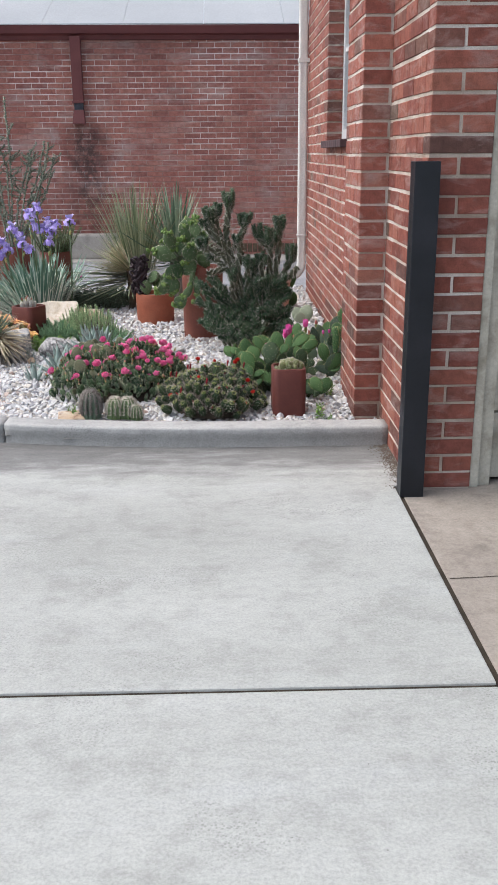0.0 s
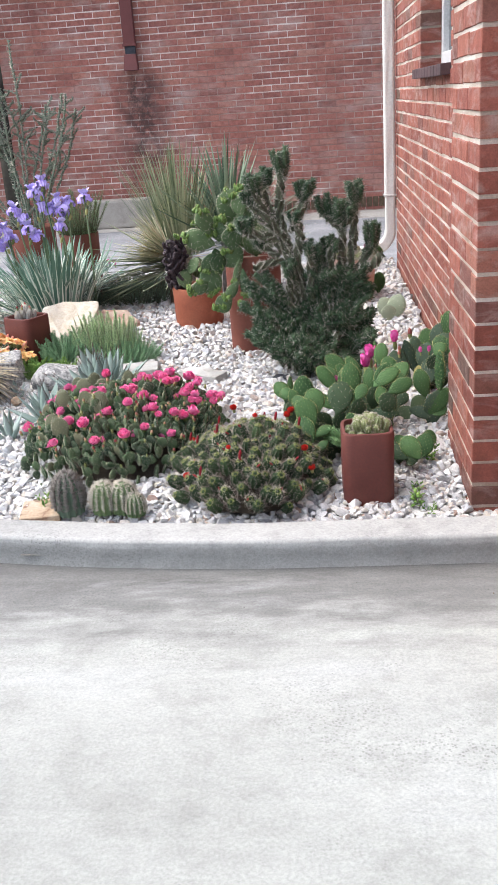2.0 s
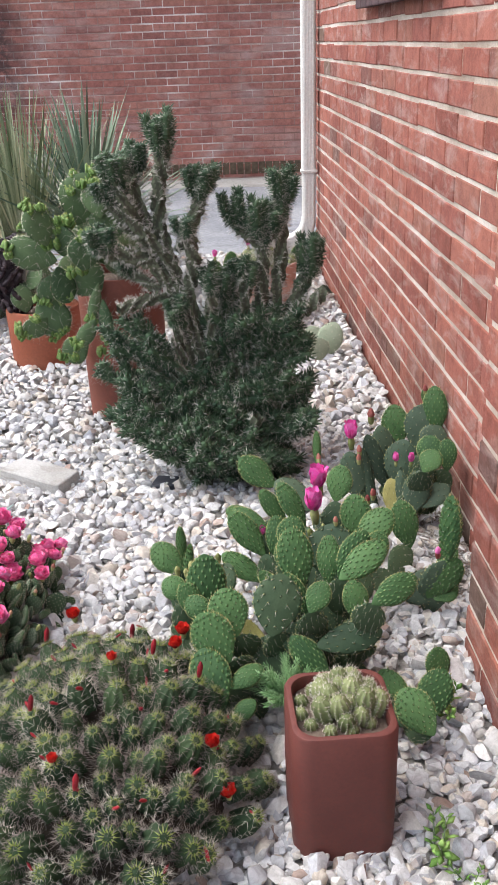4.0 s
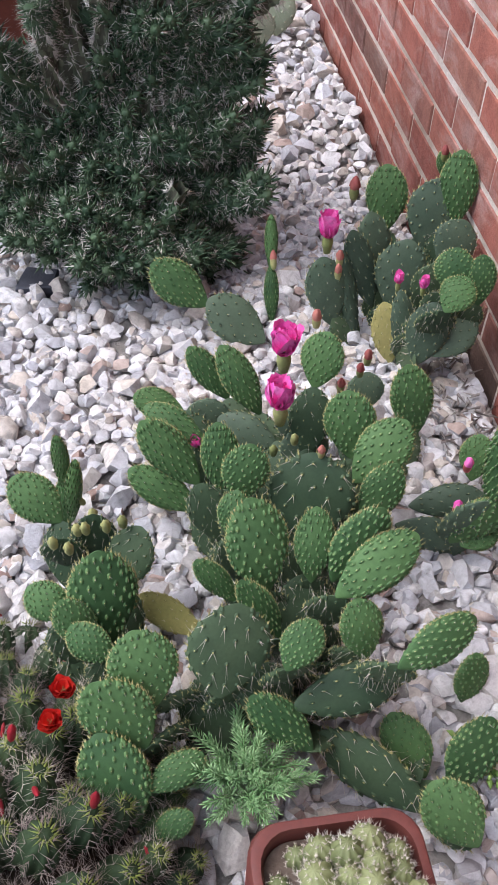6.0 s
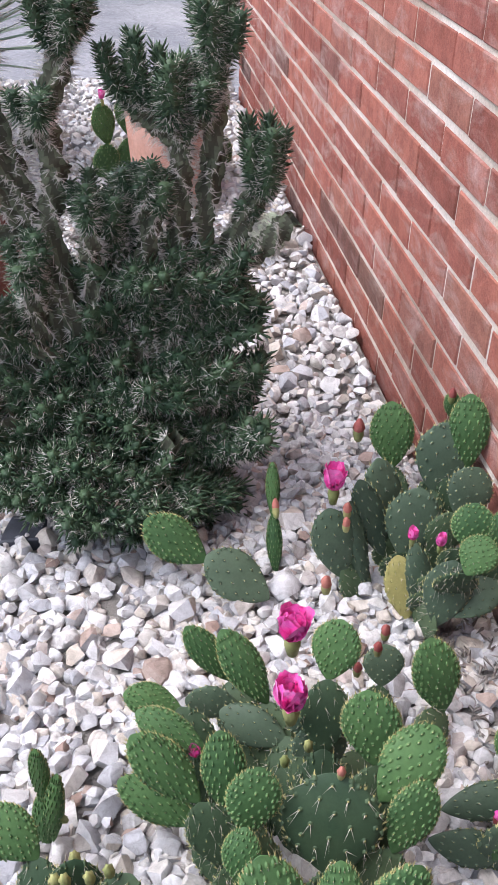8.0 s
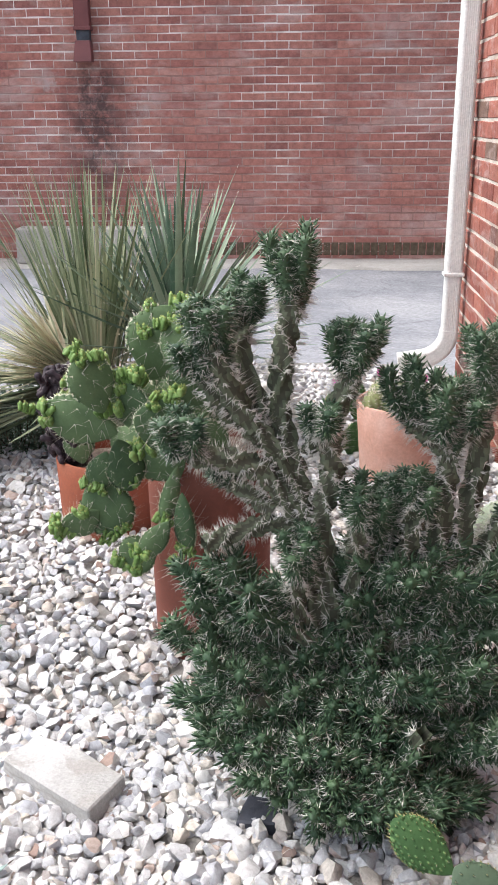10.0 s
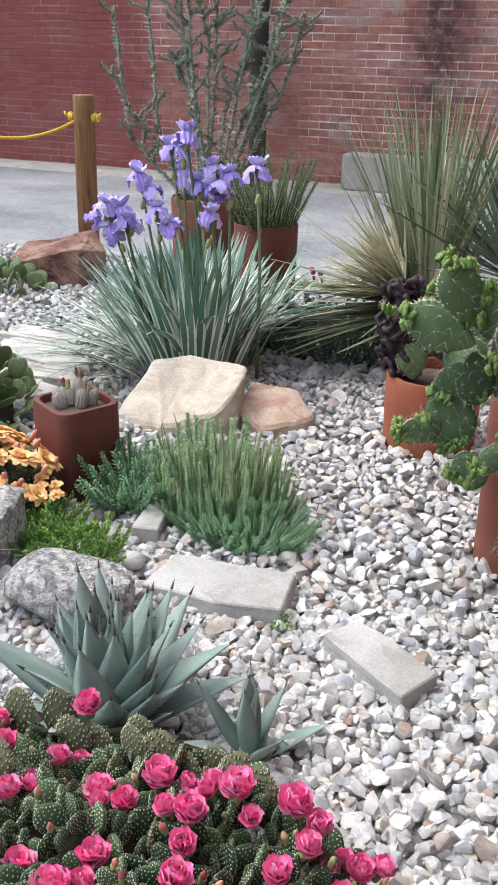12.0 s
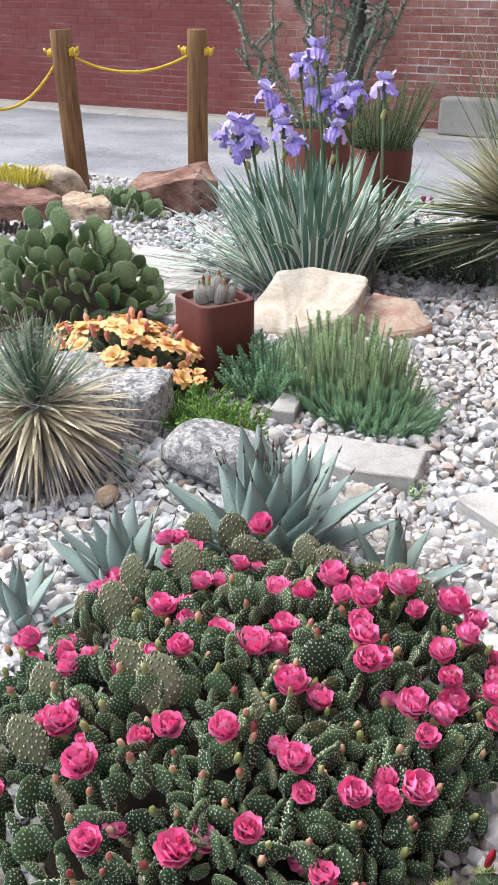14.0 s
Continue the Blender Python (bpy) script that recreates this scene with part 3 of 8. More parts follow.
def stone_shapes(count, seed):
    """Angular crushed stones, each the hull of a few points."""
    rnd = random.Random(seed)
    shapes = []
    for _ in range(count):
        bm = bmesh.new()
        sx, sy, sz = 0.92, rnd.uniform(0.6, 0.85), rnd.uniform(0.45, 0.72)
        for _ in range(rnd.randint(17, 22)):
            p = Vector((rnd.gauss(0, 1), rnd.gauss(0, 1), rnd.gauss(0, 1))).normalized()
            p *= rnd.uniform(0.92, 1.0) / (abs(p.x) ** 3.4 + abs(p.y) ** 3.4 + abs(p.z) ** 3.4) ** (1 / 3.4)
            bm.verts.new((p.x * sx, p.y * sy, p.z * sz))
        res = bmesh.ops.convex_hull(bm, input=list(bm.verts))
        bmesh.ops.delete(bm, geom=[e for e in res["geom_interior"] if isinstance(e, bmesh.types.BMVert)], context="VERTS")
        bmesh.ops.triangulate(bm, faces=list(bm.faces))
        bm.verts.index_update()
        shapes.append((np.array([v.co[:] for v in bm.verts]), np.array([[v.index for v in f.verts] for f in bm.faces])))
        bm.free()
    return shapes


def scatter_stones(name, spots, mat, seed):
    """One mesh of many stones. spots: x, y, z, radius."""
    shapes = stone_shapes(30, seed)
    rng = np.random.RandomState(seed)
    vs, fs, base = [], [], 0
    for x, y, z, r in spots:
        v, f = shapes[rng.randint(len(shapes))]
        a, b, c = rng.uniform(0, 2 * math.pi), rng.normal(0, 0.5), rng.normal(0, 0.5)
        ca, sa, cb, sb, cc, sc = math.cos(a), math.sin(a), math.cos(b), math.sin(b), math.cos(c), math.sin(c)
        rot = np.array([[ca, -sa, 0], [sa, ca, 0], [0, 0, 1]]) @ np.array([[1, 0, 0], [0, cb, -sb], [0, sb, cb]]) @ np.array([[cc, 0, sc], [0, 1, 0], [-sc, 0, cc]])
        vs.append((v * r) @ rot.T + (x, y, z))
        fs.append(f + base)
        base += len(v)
    v, f = np.concatenate(vs), np.concatenate(fs)
    me = bpy.data.meshes.new(name)
    me.vertices.add(len(v))
    me.vertices.foreach_set("co", v.astype(np.float32).ravel())
    me.loops.add(f.size)
    me.loops.foreach_set("vertex_index", f.astype(np.int32).ravel())
    me.polygons.add(len(f))
    me.polygons.foreach_set("loop_start", np.arange(0, f.size, 3, dtype=np.int32))
    me.polygons.foreach_set("use_smooth", np.ones(len(f), dtype=bool))
    me.materials.append(mat)
    me.update(calc_edges=True)
    me.set_sharp_from_angle(angle=radians(38))
    return me


def under_plant(x, y):
    """The ground that the dense cushions cover holds no gravel."""
    return any(((x - a) / c) ** 2 + ((y - b) / d) ** 2 < 0.5 for a, b, c, d in ((-0.33, 4.83, 0.35, 0.41), (0.13, 4.5, 0.235, 0.32), (-0.62, 6.0, 0.19, 0.15)))


rng = np.random.RandomState(11)
spots, grid = [], {}


def bare(x, y):
    return y > kerb_y(x) + 0.135 and not under_plant(x, y)


# stones half sunk in the dust first, then a top layer whose stones do not run into one another
for k in range(36000):
    x, y = (rng.uniform(-1.3, 0.88), rng.uniform(4.13, 5.8)) if k % 3 == 0 else (rng.uniform(-3.7, 0.88), rng.uniform(4.13, 8.3))
    if bare(x, y) and not (x < -2.0 and rng.rand() < 0.5):
        spots.append((x, y, bed_height(x, y) - 0.006 + rng.uniform(-0.006, 0.004), float(rng.uniform(0.011, 0.018))))
for k in range(90000):
    x, y = (rng.uniform(-1.3, 0.88), rng.uniform(4.13, 5.8)) if k % 4 == 0 else (rng.uniform(-3.7, 0.88), rng.uniform(4.13, 8.3))
    if not bare(x, y) or (x < -2.2 and rng.rand() < 0.4):
        continue
    r = float(np.clip(rng.lognormal(math.log(0.0178 if k < 45000 else 0.0138), 0.28), 0.008, 0.034))
    cx, cy = int(x / 0.05), int(y / 0.05)
    if any((x - a) ** 2 + (y - b) ** 2 < (0.66 * (r + c)) ** 2 for i in (-1, 0, 1) for j in (-1, 0, 1) for a, b, c in grid.get((cx + i, cy + j), ())):
        continue
    grid.setdefault((cx, cy), []).append((x, y, r))
    spots.append((x, y, bed_height(x, y) + rng.uniform(-0.004, 0.007), r))
tagged(new("gravel", scatter_stones("gravel", spots, GRAVEL, 4)), "white and grey crushed marble gravel", "gravel", kind="stuff")

# ---- right building: post, door, window, downspout ----
post = alone("steel_post", Build().add(*block(0.838, 3.415, -0.004, 0.925, 3.492, 1.195, 0.003)).mesh("steel_post", [STEEL], False), (0, 0, 0),
             "black painted steel guard post against the brick corner", "guard post")

door = thing("door_1", (1.12, 3.5, 0), "cream painted garage door with a peeling timber jamb", "garage door", kind="structure")
part("jamb", Build().add(*block(0.0, 0.01, -0.004, 0.035, 0.1, 2.5, 0.004)).add(*block(0.036, 0.03, -0.004, 0.085, 0.1, 2.5, 0.004)).mesh("jamb", [PAINTED], False), door, label="peeling cream door jamb")
for i in range(9):
    part("panel", Build().add(*block(0.088, 0.07, 0.012 + 0.27 * i, 2.4, 0.105, 0.275 + 0.27 * i, 0.008)).mesh("panel", [PAINTED], False), door)
part("header_beam", Build().add(*block(-0.02, 0.0, 2.5, 2.6, 0.12, 2.9, 0.006)).mesh("header_beam", [PAINTED], False), door)

W0, W1, WZ0, WZ1 = 5.65, 6.68, 1.305, 2.45
window = thing("window_1", (0.9, 0, 0), "white painted window set deep in the brick wall", "window", kind="structure")
frame_b = Build()
for y0, y1, z0, z1 in ((W0 + 0.005, W0 + 0.06, WZ0, WZ1), (W1 - 0.06, W1 - 0.005, WZ0, WZ1), (W0 + 0.06, W1 - 0.06, WZ0, WZ0 + 0.06), (W0 + 0.06, W1 - 0.06, WZ1 - 0.06, WZ1)):
    frame_b.add(*block(0.10, y0, z0, 0.16, y1, z1, 0.004))
sash = part("window_frame", frame_b.mesh("window_frame", [WHITE], False), window)
for k in range(1, 4):
    y = W0 + 0.06 + (W1 - W0 - 0.12) * k / 4
    part("glazing_bar", Build().add(*block(0.112, y - 0.011, WZ0 + 0.06, 0.145, y + 0.011, WZ1 - 0.06, 0.003)).mesh("glazing_bar", [WHITE], False), sash)
part("glazing_bar", Build().add(*block(0.109, W0 + 0.06, 1.84, 0.148, W1 - 0.06, 1.87, 0.003)).mesh("glazing_bar", [WHITE], False), sash)
for k in range(4):
    y0 = W0 + 0.06 + (W1 - W0 - 0.12) * k / 4 + 0.012
    y1 = W0 + 0.06 + (W1 - W0 - 0.12) * (k + 1) / 4 - 0.012
    part("pane", Build().add(*block(0.128, y0, WZ0 + 0.062, 0.133, y1, WZ1 - 0.062, 0.0)).mesh("pane", [GLASS], False), sash)
for k in range(10):
    y0 = W0 - 0.01 + k * 0.1045
    b = Build().add(*block(-0.04, y0, -0.044, 0.105, y0 + 0.1, 0.0, 0.004))
    me = b.mesh("sill_brick", [SILL], False)
    for v in me.vertices:
        v.co.z += 1.305 - 0.12 * (0.105 - v.co.x) * 0.55
    part("sill_brick", me, window)

# downspout with ribs, elbow and foot
spout = thing("downspout", (0.85, 8.0, 0.0), "cream ribbed metal downspout with an elbow at the wall corner", "downspout")


def rect_sweep(points, w, d, n_rib=5):
    """A ribbed rectangular pipe along points in the x-z plane."""
    shape = []
    c = min(w, d) * 0.3
    for cx, cy, a0 in ((1, -1, 270), (1, 1, 0), (-1, 1, 90), (-1, -1, 180)):
        shape += [(cx * (w / 2 - c) + c * math.cos(radians(a0 + 22.5 * q)), cy * (d / 2 - c) + c * math.sin(radians(a0 + 22.5 * q))) for q in range(5)]
    for k in range(1, n_rib * 2):
        x = -w / 2 + c + (w - 2 * c) * k / (n_rib * 2)
        shape.append((x, -d / 2 + (0.001 if k % 2 else 0.0)))
    vs, n = [], len(shape)
    for i, p in enumerate(points):
        p = Vector(p)
        t = (Vector(points[min(i + 1, len(points) - 1)]) - Vector(points[max(0, i - 1)])).normalized()
        side = Vector((0, 1, 0)).cross(t)
        vs += [p + side * a + Vector((0, 1, 0)) * b for a, b in shape]
    return vs, ring_faces(len(points), n) + [tuple(range(n)), tuple(range(len(points) * n - 1, (len(points) - 1) * n - 1, -1))]


part("pipe", Build().add(*rect_sweep([(0, 0, 3.1), (0, 0, 0.57)], 0.072, 0.06)).mesh("pipe", [SPOUT], False), spout)
part("pipe", Build().add(*rect_sweep([(0, 0, 0.572), (0, 0, 0.33)], 0.067, 0.055)).mesh("pipe", [SPOUT], False), spout)
elbow = [(0.0 - 0.12 * (1 - math.cos(a)), 0, 0.34 - 0.12 * math.sin(a)) for a in [math.pi / 2 * k / 8 for k in range(9)]]
part("elbow", Build().add(*rect_sweep(elbow, 0.074, 0.062)).mesh("elbow", [SPOUT], False), spout)
part("foot", Build().add(*rect_sweep([(-0.11, 0, 0.222), (-0.2, 0, 0.208)], 0.07, 0.058)).mesh("foot", [SPOUT], False), spout)
part("seam", Build().add(*block(-0.04, -0.034, 0.562, 0.04, 0.034, 0.574, 0.002)).mesh("seam", [SPOUT], False), spout)
part("strap", Build().add(*block(-0.041, -0.034, 1.9, 0.05, 0.034, 1.93, 0.002)).mesh("strap", [SPOUT], False), spout)

# ---- far building: gutter, downpipe, roof; pole and block at its foot ----
WALL_Y = 12.75
g = Build()
prof = [(0.0, 2.58), (-0.03, 2.585), (-0.05, 2.63), (-0.1, 2.65), (-0.12, 2.73), (-0.115, 2.745), (-0.1, 2.745), (0.0, 2.75)]
vs = [(x, WALL_Y + dy - 0.004, z) for x in (-14.0, 6.0) for dy, z in prof]
g.add(vs, [(k, k + 1, k + 9, k + 8) for k in range(7)] + [tuple(range(8)), tuple(range(15, 7, -1))])
gutter = alone("roof_gutter", g.mesh("roof_gutter", [RED_METAL], False), (0, 0, 0), "brown red metal eaves gutter along the roof edge", "gutter")
roof = thing("roof", (0, 0, 0), "plain grey sheet metal roof above the brick wall", "roof", kind="structure")
for k in range(20):
    x0 = -14 + k
    part("roof_sheet", Build().add([(x0, WALL_Y - 0.13, 2.757), (x0 + 0.997, WALL_Y - 0.13, 2.757), (x0 + 0.997, WALL_Y + 5, 4.9), (x0, WALL_Y + 5, 4.9),
                                    (x0, WALL_Y - 0.13, 2.745), (x0 + 0.997, WALL_Y - 0.13, 2.745), (x0 + 0.997, WALL_Y + 5, 4.888), (x0, WALL_Y + 5, 4.888)],
                                   [(0, 1, 2, 3), (7, 6, 5, 4), (0, 4, 5, 1), (1, 5, 6, 2), (2, 6, 7, 3), (3, 7, 4, 0)]).mesh("roof_sheet", [ROOF], False), roof)
drain = thing("downpipe", (-1.61, WALL_Y - 0.055, 0), "brown red square downpipe ending halfway down the wall", "downpipe")
part("pipe", Build().add(*block(-0.065, -0.045, 1.85, 0.065, 0.05, 2.62, 0.006)).mesh("pipe", [RED_METAL], False), drain)
# a slate-dark piece stands in for the shaded gap between the pipe pieces
part("bracket", Build().add(*block(-0.055, -0.03, 1.7, 0.055, 0.053, 1.85, 0.004)).mesh("bracket", [SLATE], False), drain, label="dark piece for the shaded gap in the downpipe")
part("rim", Build().add(*block(-0.076, -0.054, 1.835, 0.076, 0.05, 1.865, 0.006)).mesh("rim", [RED_METAL], False), drain)
b = Build().add(*block(-0.065, -0.05, 1.585, 0.065, 0.05, 1.755, 0.006))
me = b.mesh("pipe_end", [RED_METAL], False)
for v in me.vertices:
    f = (1.755 - v.co.z) / 0.17
    v.co.x *= 1 + 0.22 * f
    v.co.y -= 0.05 * f
part("pipe_end", me, drain)

pole_b = Build()
zs = [-0.2 + 0.36 * k for k in range(19)]
pole_b.add(*tube([(0.01 * noise.noise((z, 1, 1)), 0.01 * noise.noise((z, 2, 2)), z) for z in zs], [0.082 - 0.001 * k + 0.005 * noise.noise((k, 3, 3)) for k in range(19)], 14))
alone("utility_pole", pole_b.mesh("utility_pole", [POLE]), (-3.1, 12.45, 0.0), "weathered dark wooden utility pole beside the alley wall", "pole")
alone("concrete_block", Build().add(*block(-2.3, 12.5, -0.1, -0.95, 12.735, 0.215, 0.025)).mesh("concrete_block", [GUTTER], False), (0, 0, 0), "grey concrete footing block against the brick wall", "block")

# ---- timber posts with a yellow rope ----
rope_posts = [(-2.86, 7.9), (-2.42, 8.36), (-3.3, 7.42)]
lean_of = [-0.075, 0.0, -0.03]


def post_mesh(seed):
    rnd = random.Random(seed)
    b = Build()
    b.add(*tube([(0, 0, -0.05), (0, 0, 0.3), (0.004, 0, 0.6), (0.004, 0.003, 0.765), (0.004, 0.003, 0.772)], [0.054, 0.0535, 0.053, 0.0525, 0.049], 16))
    return b.mesh("post", [TIMBER])


def twisted(points, r=0.0068):
    """Three strands laid round a line."""
    b = Build()
    pts = [Vector(p) for p in points]
    for s in range(3):
        line = []
        for i, p in enumerate(pts):
            d = (pts[min(i + 1, len(pts) - 1)] - pts[max(i - 1, 0)]).normalized()
            u = d.orthogonal().normalized()
            w = d.cross(u)
            a = i * 0.75 + s * 2 * math.pi / 3
            line.append(p + (u * math.cos(a) + w * math.sin(a)) * r * 0.55)
        b.add(*tube(line, r * 0.62, 6))
    return b


for k, (x, y) in enumerate(rope_posts):
    p = thing("rope_post", (x, y, GROUND - 0.005), "brown round timber post carrying a yellow rope", "post", "timber rope posts")
    p.rotation_euler = (0, lean_of[k], 0)
    shaft = part("post", post_mesh(k), p)
    c = Build()
    # the rope runs through a hole; a knot bears on each side
    for side in (-1, 1):
        for q in range(3):
            o = Vector((side * (0.058 + 0.011 * q), 0.004 * (q - 1), 0.667 + 0.006 * (q % 2)))
            c.add(*tube([o + Vector((0.004 * math.cos(2 * a), 0.013 * math.cos(a), 0.013 * math.sin(a))) for a in [2 * math.pi * i / 12 for i in range(13)]], 0.0068, 6))
        c.add(*tube([(side * 0.085, 0, 0.667), (side * 0.097, -0.008, 0.68), (side * 0.102, -0.004, 0.692)], 0.006, 6))
    part("rope_knot", c.mesh("rope_knot", [ROPE]), shaft, label="yellow rope knots on both sides of the post")
for m, n, sag in ((0, 1, 0.1), (2, 0, 0.26)):
    (ax, ay), (bx, by) = rope_posts[m], rope_posts[n]
    ax, bx = ax + 0.67 * lean_of[m], bx + 0.67 * lean_of[n]
    line = []
    for i in range(121):
        f = i / 120
        line.append((ax + (bx - ax) * f, ay + (by - ay) * f, GROUND + 0.67 - sag * 4 * f * (1 - f)))
    alone("rope", twisted(line).mesh("rope", [ROPE]), (0, 0, 0), "yellow twisted plastic rope sagging between timber posts", "rope", "yellow ropes")

# ---- rocks and slabs ----


def boulder(seed, sx, sy, sz, rough=0.18, cuts=5, sub=4):
    """A rock: a ball cut flat by a few planes, then weathered."""
    rnd = random.Random(seed)
    bm = bmesh.new()
    bmesh.ops.create_icosphere(bm, subdivisions=sub, radius=1.0)
    planes = []
    for _ in range(cuts):
        nrm = Vector((rnd.gauss(0, 1), rnd.gauss(0, 1), rnd.gauss(0, 0.8))).normalized()
        planes.append((nrm, rnd.uniform(0.62, 0.85)))
    for v in bm.verts:
        for nrm, d in planes:
            over = v.co.dot(nrm) - d
            if over > 0:
                v.co -= nrm * over * 0.92
        p = v.co.copy()
        v.co *= 1 + rough * 0.5 * noise.fractal(p * 1.6 + Vector((seed, 0, 0)), 1.0, 2.0, 4) + rough * 0.16 * noise.fractal(p * 7 + Vector((0, seed, 0)), 1.0, 2.0, 4)
        v.co = Vector((v.co.x * sx, v.co.y * sy, v.co.z * sz))
    b = Build()
    bm.verts.index_update()
    b.add([v.co for v in bm.verts], [tuple(v.index for v in f.verts) for f in bm.faces])
    bm.free()
    return b


def wedge(pts, top, rough, seed, mat, drop=0.1, name="rock", edge=0.008):
    """A split rock on a plan of corners, each with its own top height, weathered."""
    bm = bmesh.new()
    low = [bm.verts.new((x * 1.04, y * 1.04, -drop)) for x, y in pts]
    up = [bm.verts.new((x, y, z)) for (x, y), z in zip(pts, top)]
    n = len(pts)
    bm.faces.new(up)
    bm.faces.new(low[::-1])
    for i in range(n):
        bm.faces.new((low[i], low[(i + 1) % n], up[(i + 1) % n], up[i]))
    bmesh.ops.bevel(bm, geom=list(bm.edges), offset=edge, segments=1, affect="EDGES")
    bmesh.ops.triangulate(bm, faces=list(bm.faces))
    for _ in range(3):
        bmesh.ops.subdivide_edges(bm, edges=[e for e in bm.edges if e.calc_length() > 0.022], cuts=1, use_grid_fill=True)
        bmesh.ops.triangulate(bm, faces=[f for f in bm.faces if len(f.verts) > 3])
    for v in bm.verts:
        p = v.co * 9 + Vector((seed * 3.1, 0, 0))
        d = Vector((noise.noise(p), noise.noise(p + Vector((9, 0, 0))), noise.noise(p + Vector((0, 9, 0)))))
        q = v.co * 30
        v.co += d * rough + Vector((noise.noise(q), noise.noise(q + Vector((5, 5, 0))), noise.noise(q + Vector((0, 5, 5))))) * rough * 0.3
    bm.verts.index_update()
    b = Build().add([v.co for v in bm.verts], [tuple(v.index for v in f.verts) for f in bm.faces])
    bm.free()
    return b.mesh(name, [mat], False)


alone("boulder", wedge([(-0.2, -0.08), (-0.02, -0.13), (0.13, -0.11), (0.17, -0.02), (0.14, 0.1), (-0.05, 0.13), (-0.15, 0.08)], [0.0, 0.02, 0.08, 0.145, 0.155, 0.15, 0.14], 0.015, 1, SANDSTONE, 0.06),
      (-0.965, 6.5, GROUND), "large cream sandstone boulder with a flat sloping face", "boulder")
alone("boulder", wedge([(-0.1, -0.05), (0.0, -0.1), (0.09, -0.03), (0.12, 0.04), (0.05, 0.09), (-0.09, 0.08)], [0.055, 0.03, 0.025, 0.04, 0.09, 0.105], 0.012, 2, PINK_STONE, 0.05),
      (-0.725, 6.56, GROUND), "pink and tan sandstone boulder leaning on another", "boulder")
alone("boulder", boulder(8, 0.13, 0.1, 0.085, 0.12, 3).mesh("boulder", [GRANITE]), (-0.76, 5.53, GROUND + 0.035), "rounded grey speckled granite boulder", "boulder", rz=0.3)
alone("boulder", wedge([(-0.2, -0.06), (0.1, -0.09), (0.135, -0.04), (0.12, 0.06), (-0.1, 0.08), (-0.2, 0.04)], [0.13, 0.12, 0.105, 0.125, 0.15, 0.15], 0.02, 3, GRANITE, 0.05),
      (-1.085, 5.63, GROUND), "blocky grey granite boulder with lichen streaks", "boulder", rz=0.12)
alone("boulder", wedge([(-0.24, -0.1), (-0.1, -0.16), (0.14, -0.16), (0.22, -0.02), (0.12, 0.12), (-0.2, 0.1)], [0.06, 0.12, 0.17, 0.13, 0.2, 0.13], 0.016, 4, RED_ROCK, 0.05),
      (-2.25, 7.84, GROUND), "angular red brown sandstone boulder", "boulder", rz=0.25)
alone("boulder", wedge([(-0.3, -0.1), (0.0, -0.12), (0.2, -0.06), (0.22, 0.08), (-0.1, 0.12), (-0.3, 0.08)], [0.08, 0.07, 0.1, 0.1, 0.13, 0.14], 0.018, 5, RED_ROCK, 0.05),
      (-2.78, 7.28, GROUND), "layered red and tan sandstone slab rock", "boulder", rz=0.15)
alone("boulder", boulder(6, 0.17, 0.13, 0.11, 0.2, 5).mesh("boulder", [TAN_ROCK]), (-2.83, 7.66, GROUND + 0.06), "pale tan rounded boulder behind the rope post", "boulder")
alone("boulder", wedge([(-0.16, -0.05), (0.1, -0.08), (0.17, 0.02), (0.06, 0.09), (-0.14, 0.07)], [0.07, 0.08, 0.07, 0.1, 0.1], 0.014, 7, TAN_ROCK, 0.04),
      (-2.5, 7.42, GROUND), "low tan sandstone rock beside the prickly pear", "boulder", rz=-0.2)


def flagstone(pts, h, seed, tilt, loc, mat, label):
    me = wedge(pts, [h] * len(pts), 0.0035, seed, mat, 0.02, "flagstone", 0.003)
    ob = alone("flagstone", me, loc, label, "flagstone", "stepping flagstones")
    ob.rotation_euler = tilt
    return ob


flagstone([(-0.13, -0.08), (0.02, -0.088), (0.158, -0.065), (0.145, 0.064), (-0.12, 0.052)], 0.032, 11, (0.02, -0.02, 0.0), (-0.515, 5.7, GROUND), FLAG, "pale smooth flagstone slab lying in the gravel")
flagstone([(-0.11, 0.022), (0.064, -0.093), (0.106, -0.006), (0.02, 0.052), (-0.066, 0.089)], 0.03, 12, (0.02, 0.01, 0.0), (-0.15, 5.578, GROUND), FLAG, "narrow pale flagstone set crosswise in the gravel")
flagstone([(-0.025, -0.075), (0.035, -0.07), (0.02, 0.08), (-0.03, 0.085)], 0.036, 13, (0.0, 0.02, 0.12), (-0.755, 5.88, GROUND), FLAG, "small pale stone block beside the herb clump")
flagstone([(-0.07, -0.06), (0.05, -0.07), (0.06, 0.05), (-0.05, 0.06)], 0.016, 14, (0.05, 0.0, 0.3), (-0.52, 4.33, GROUND - 0.036), TAN_ROCK, "flat orange tan stone near the kerb")
rnd = random.Random(21)
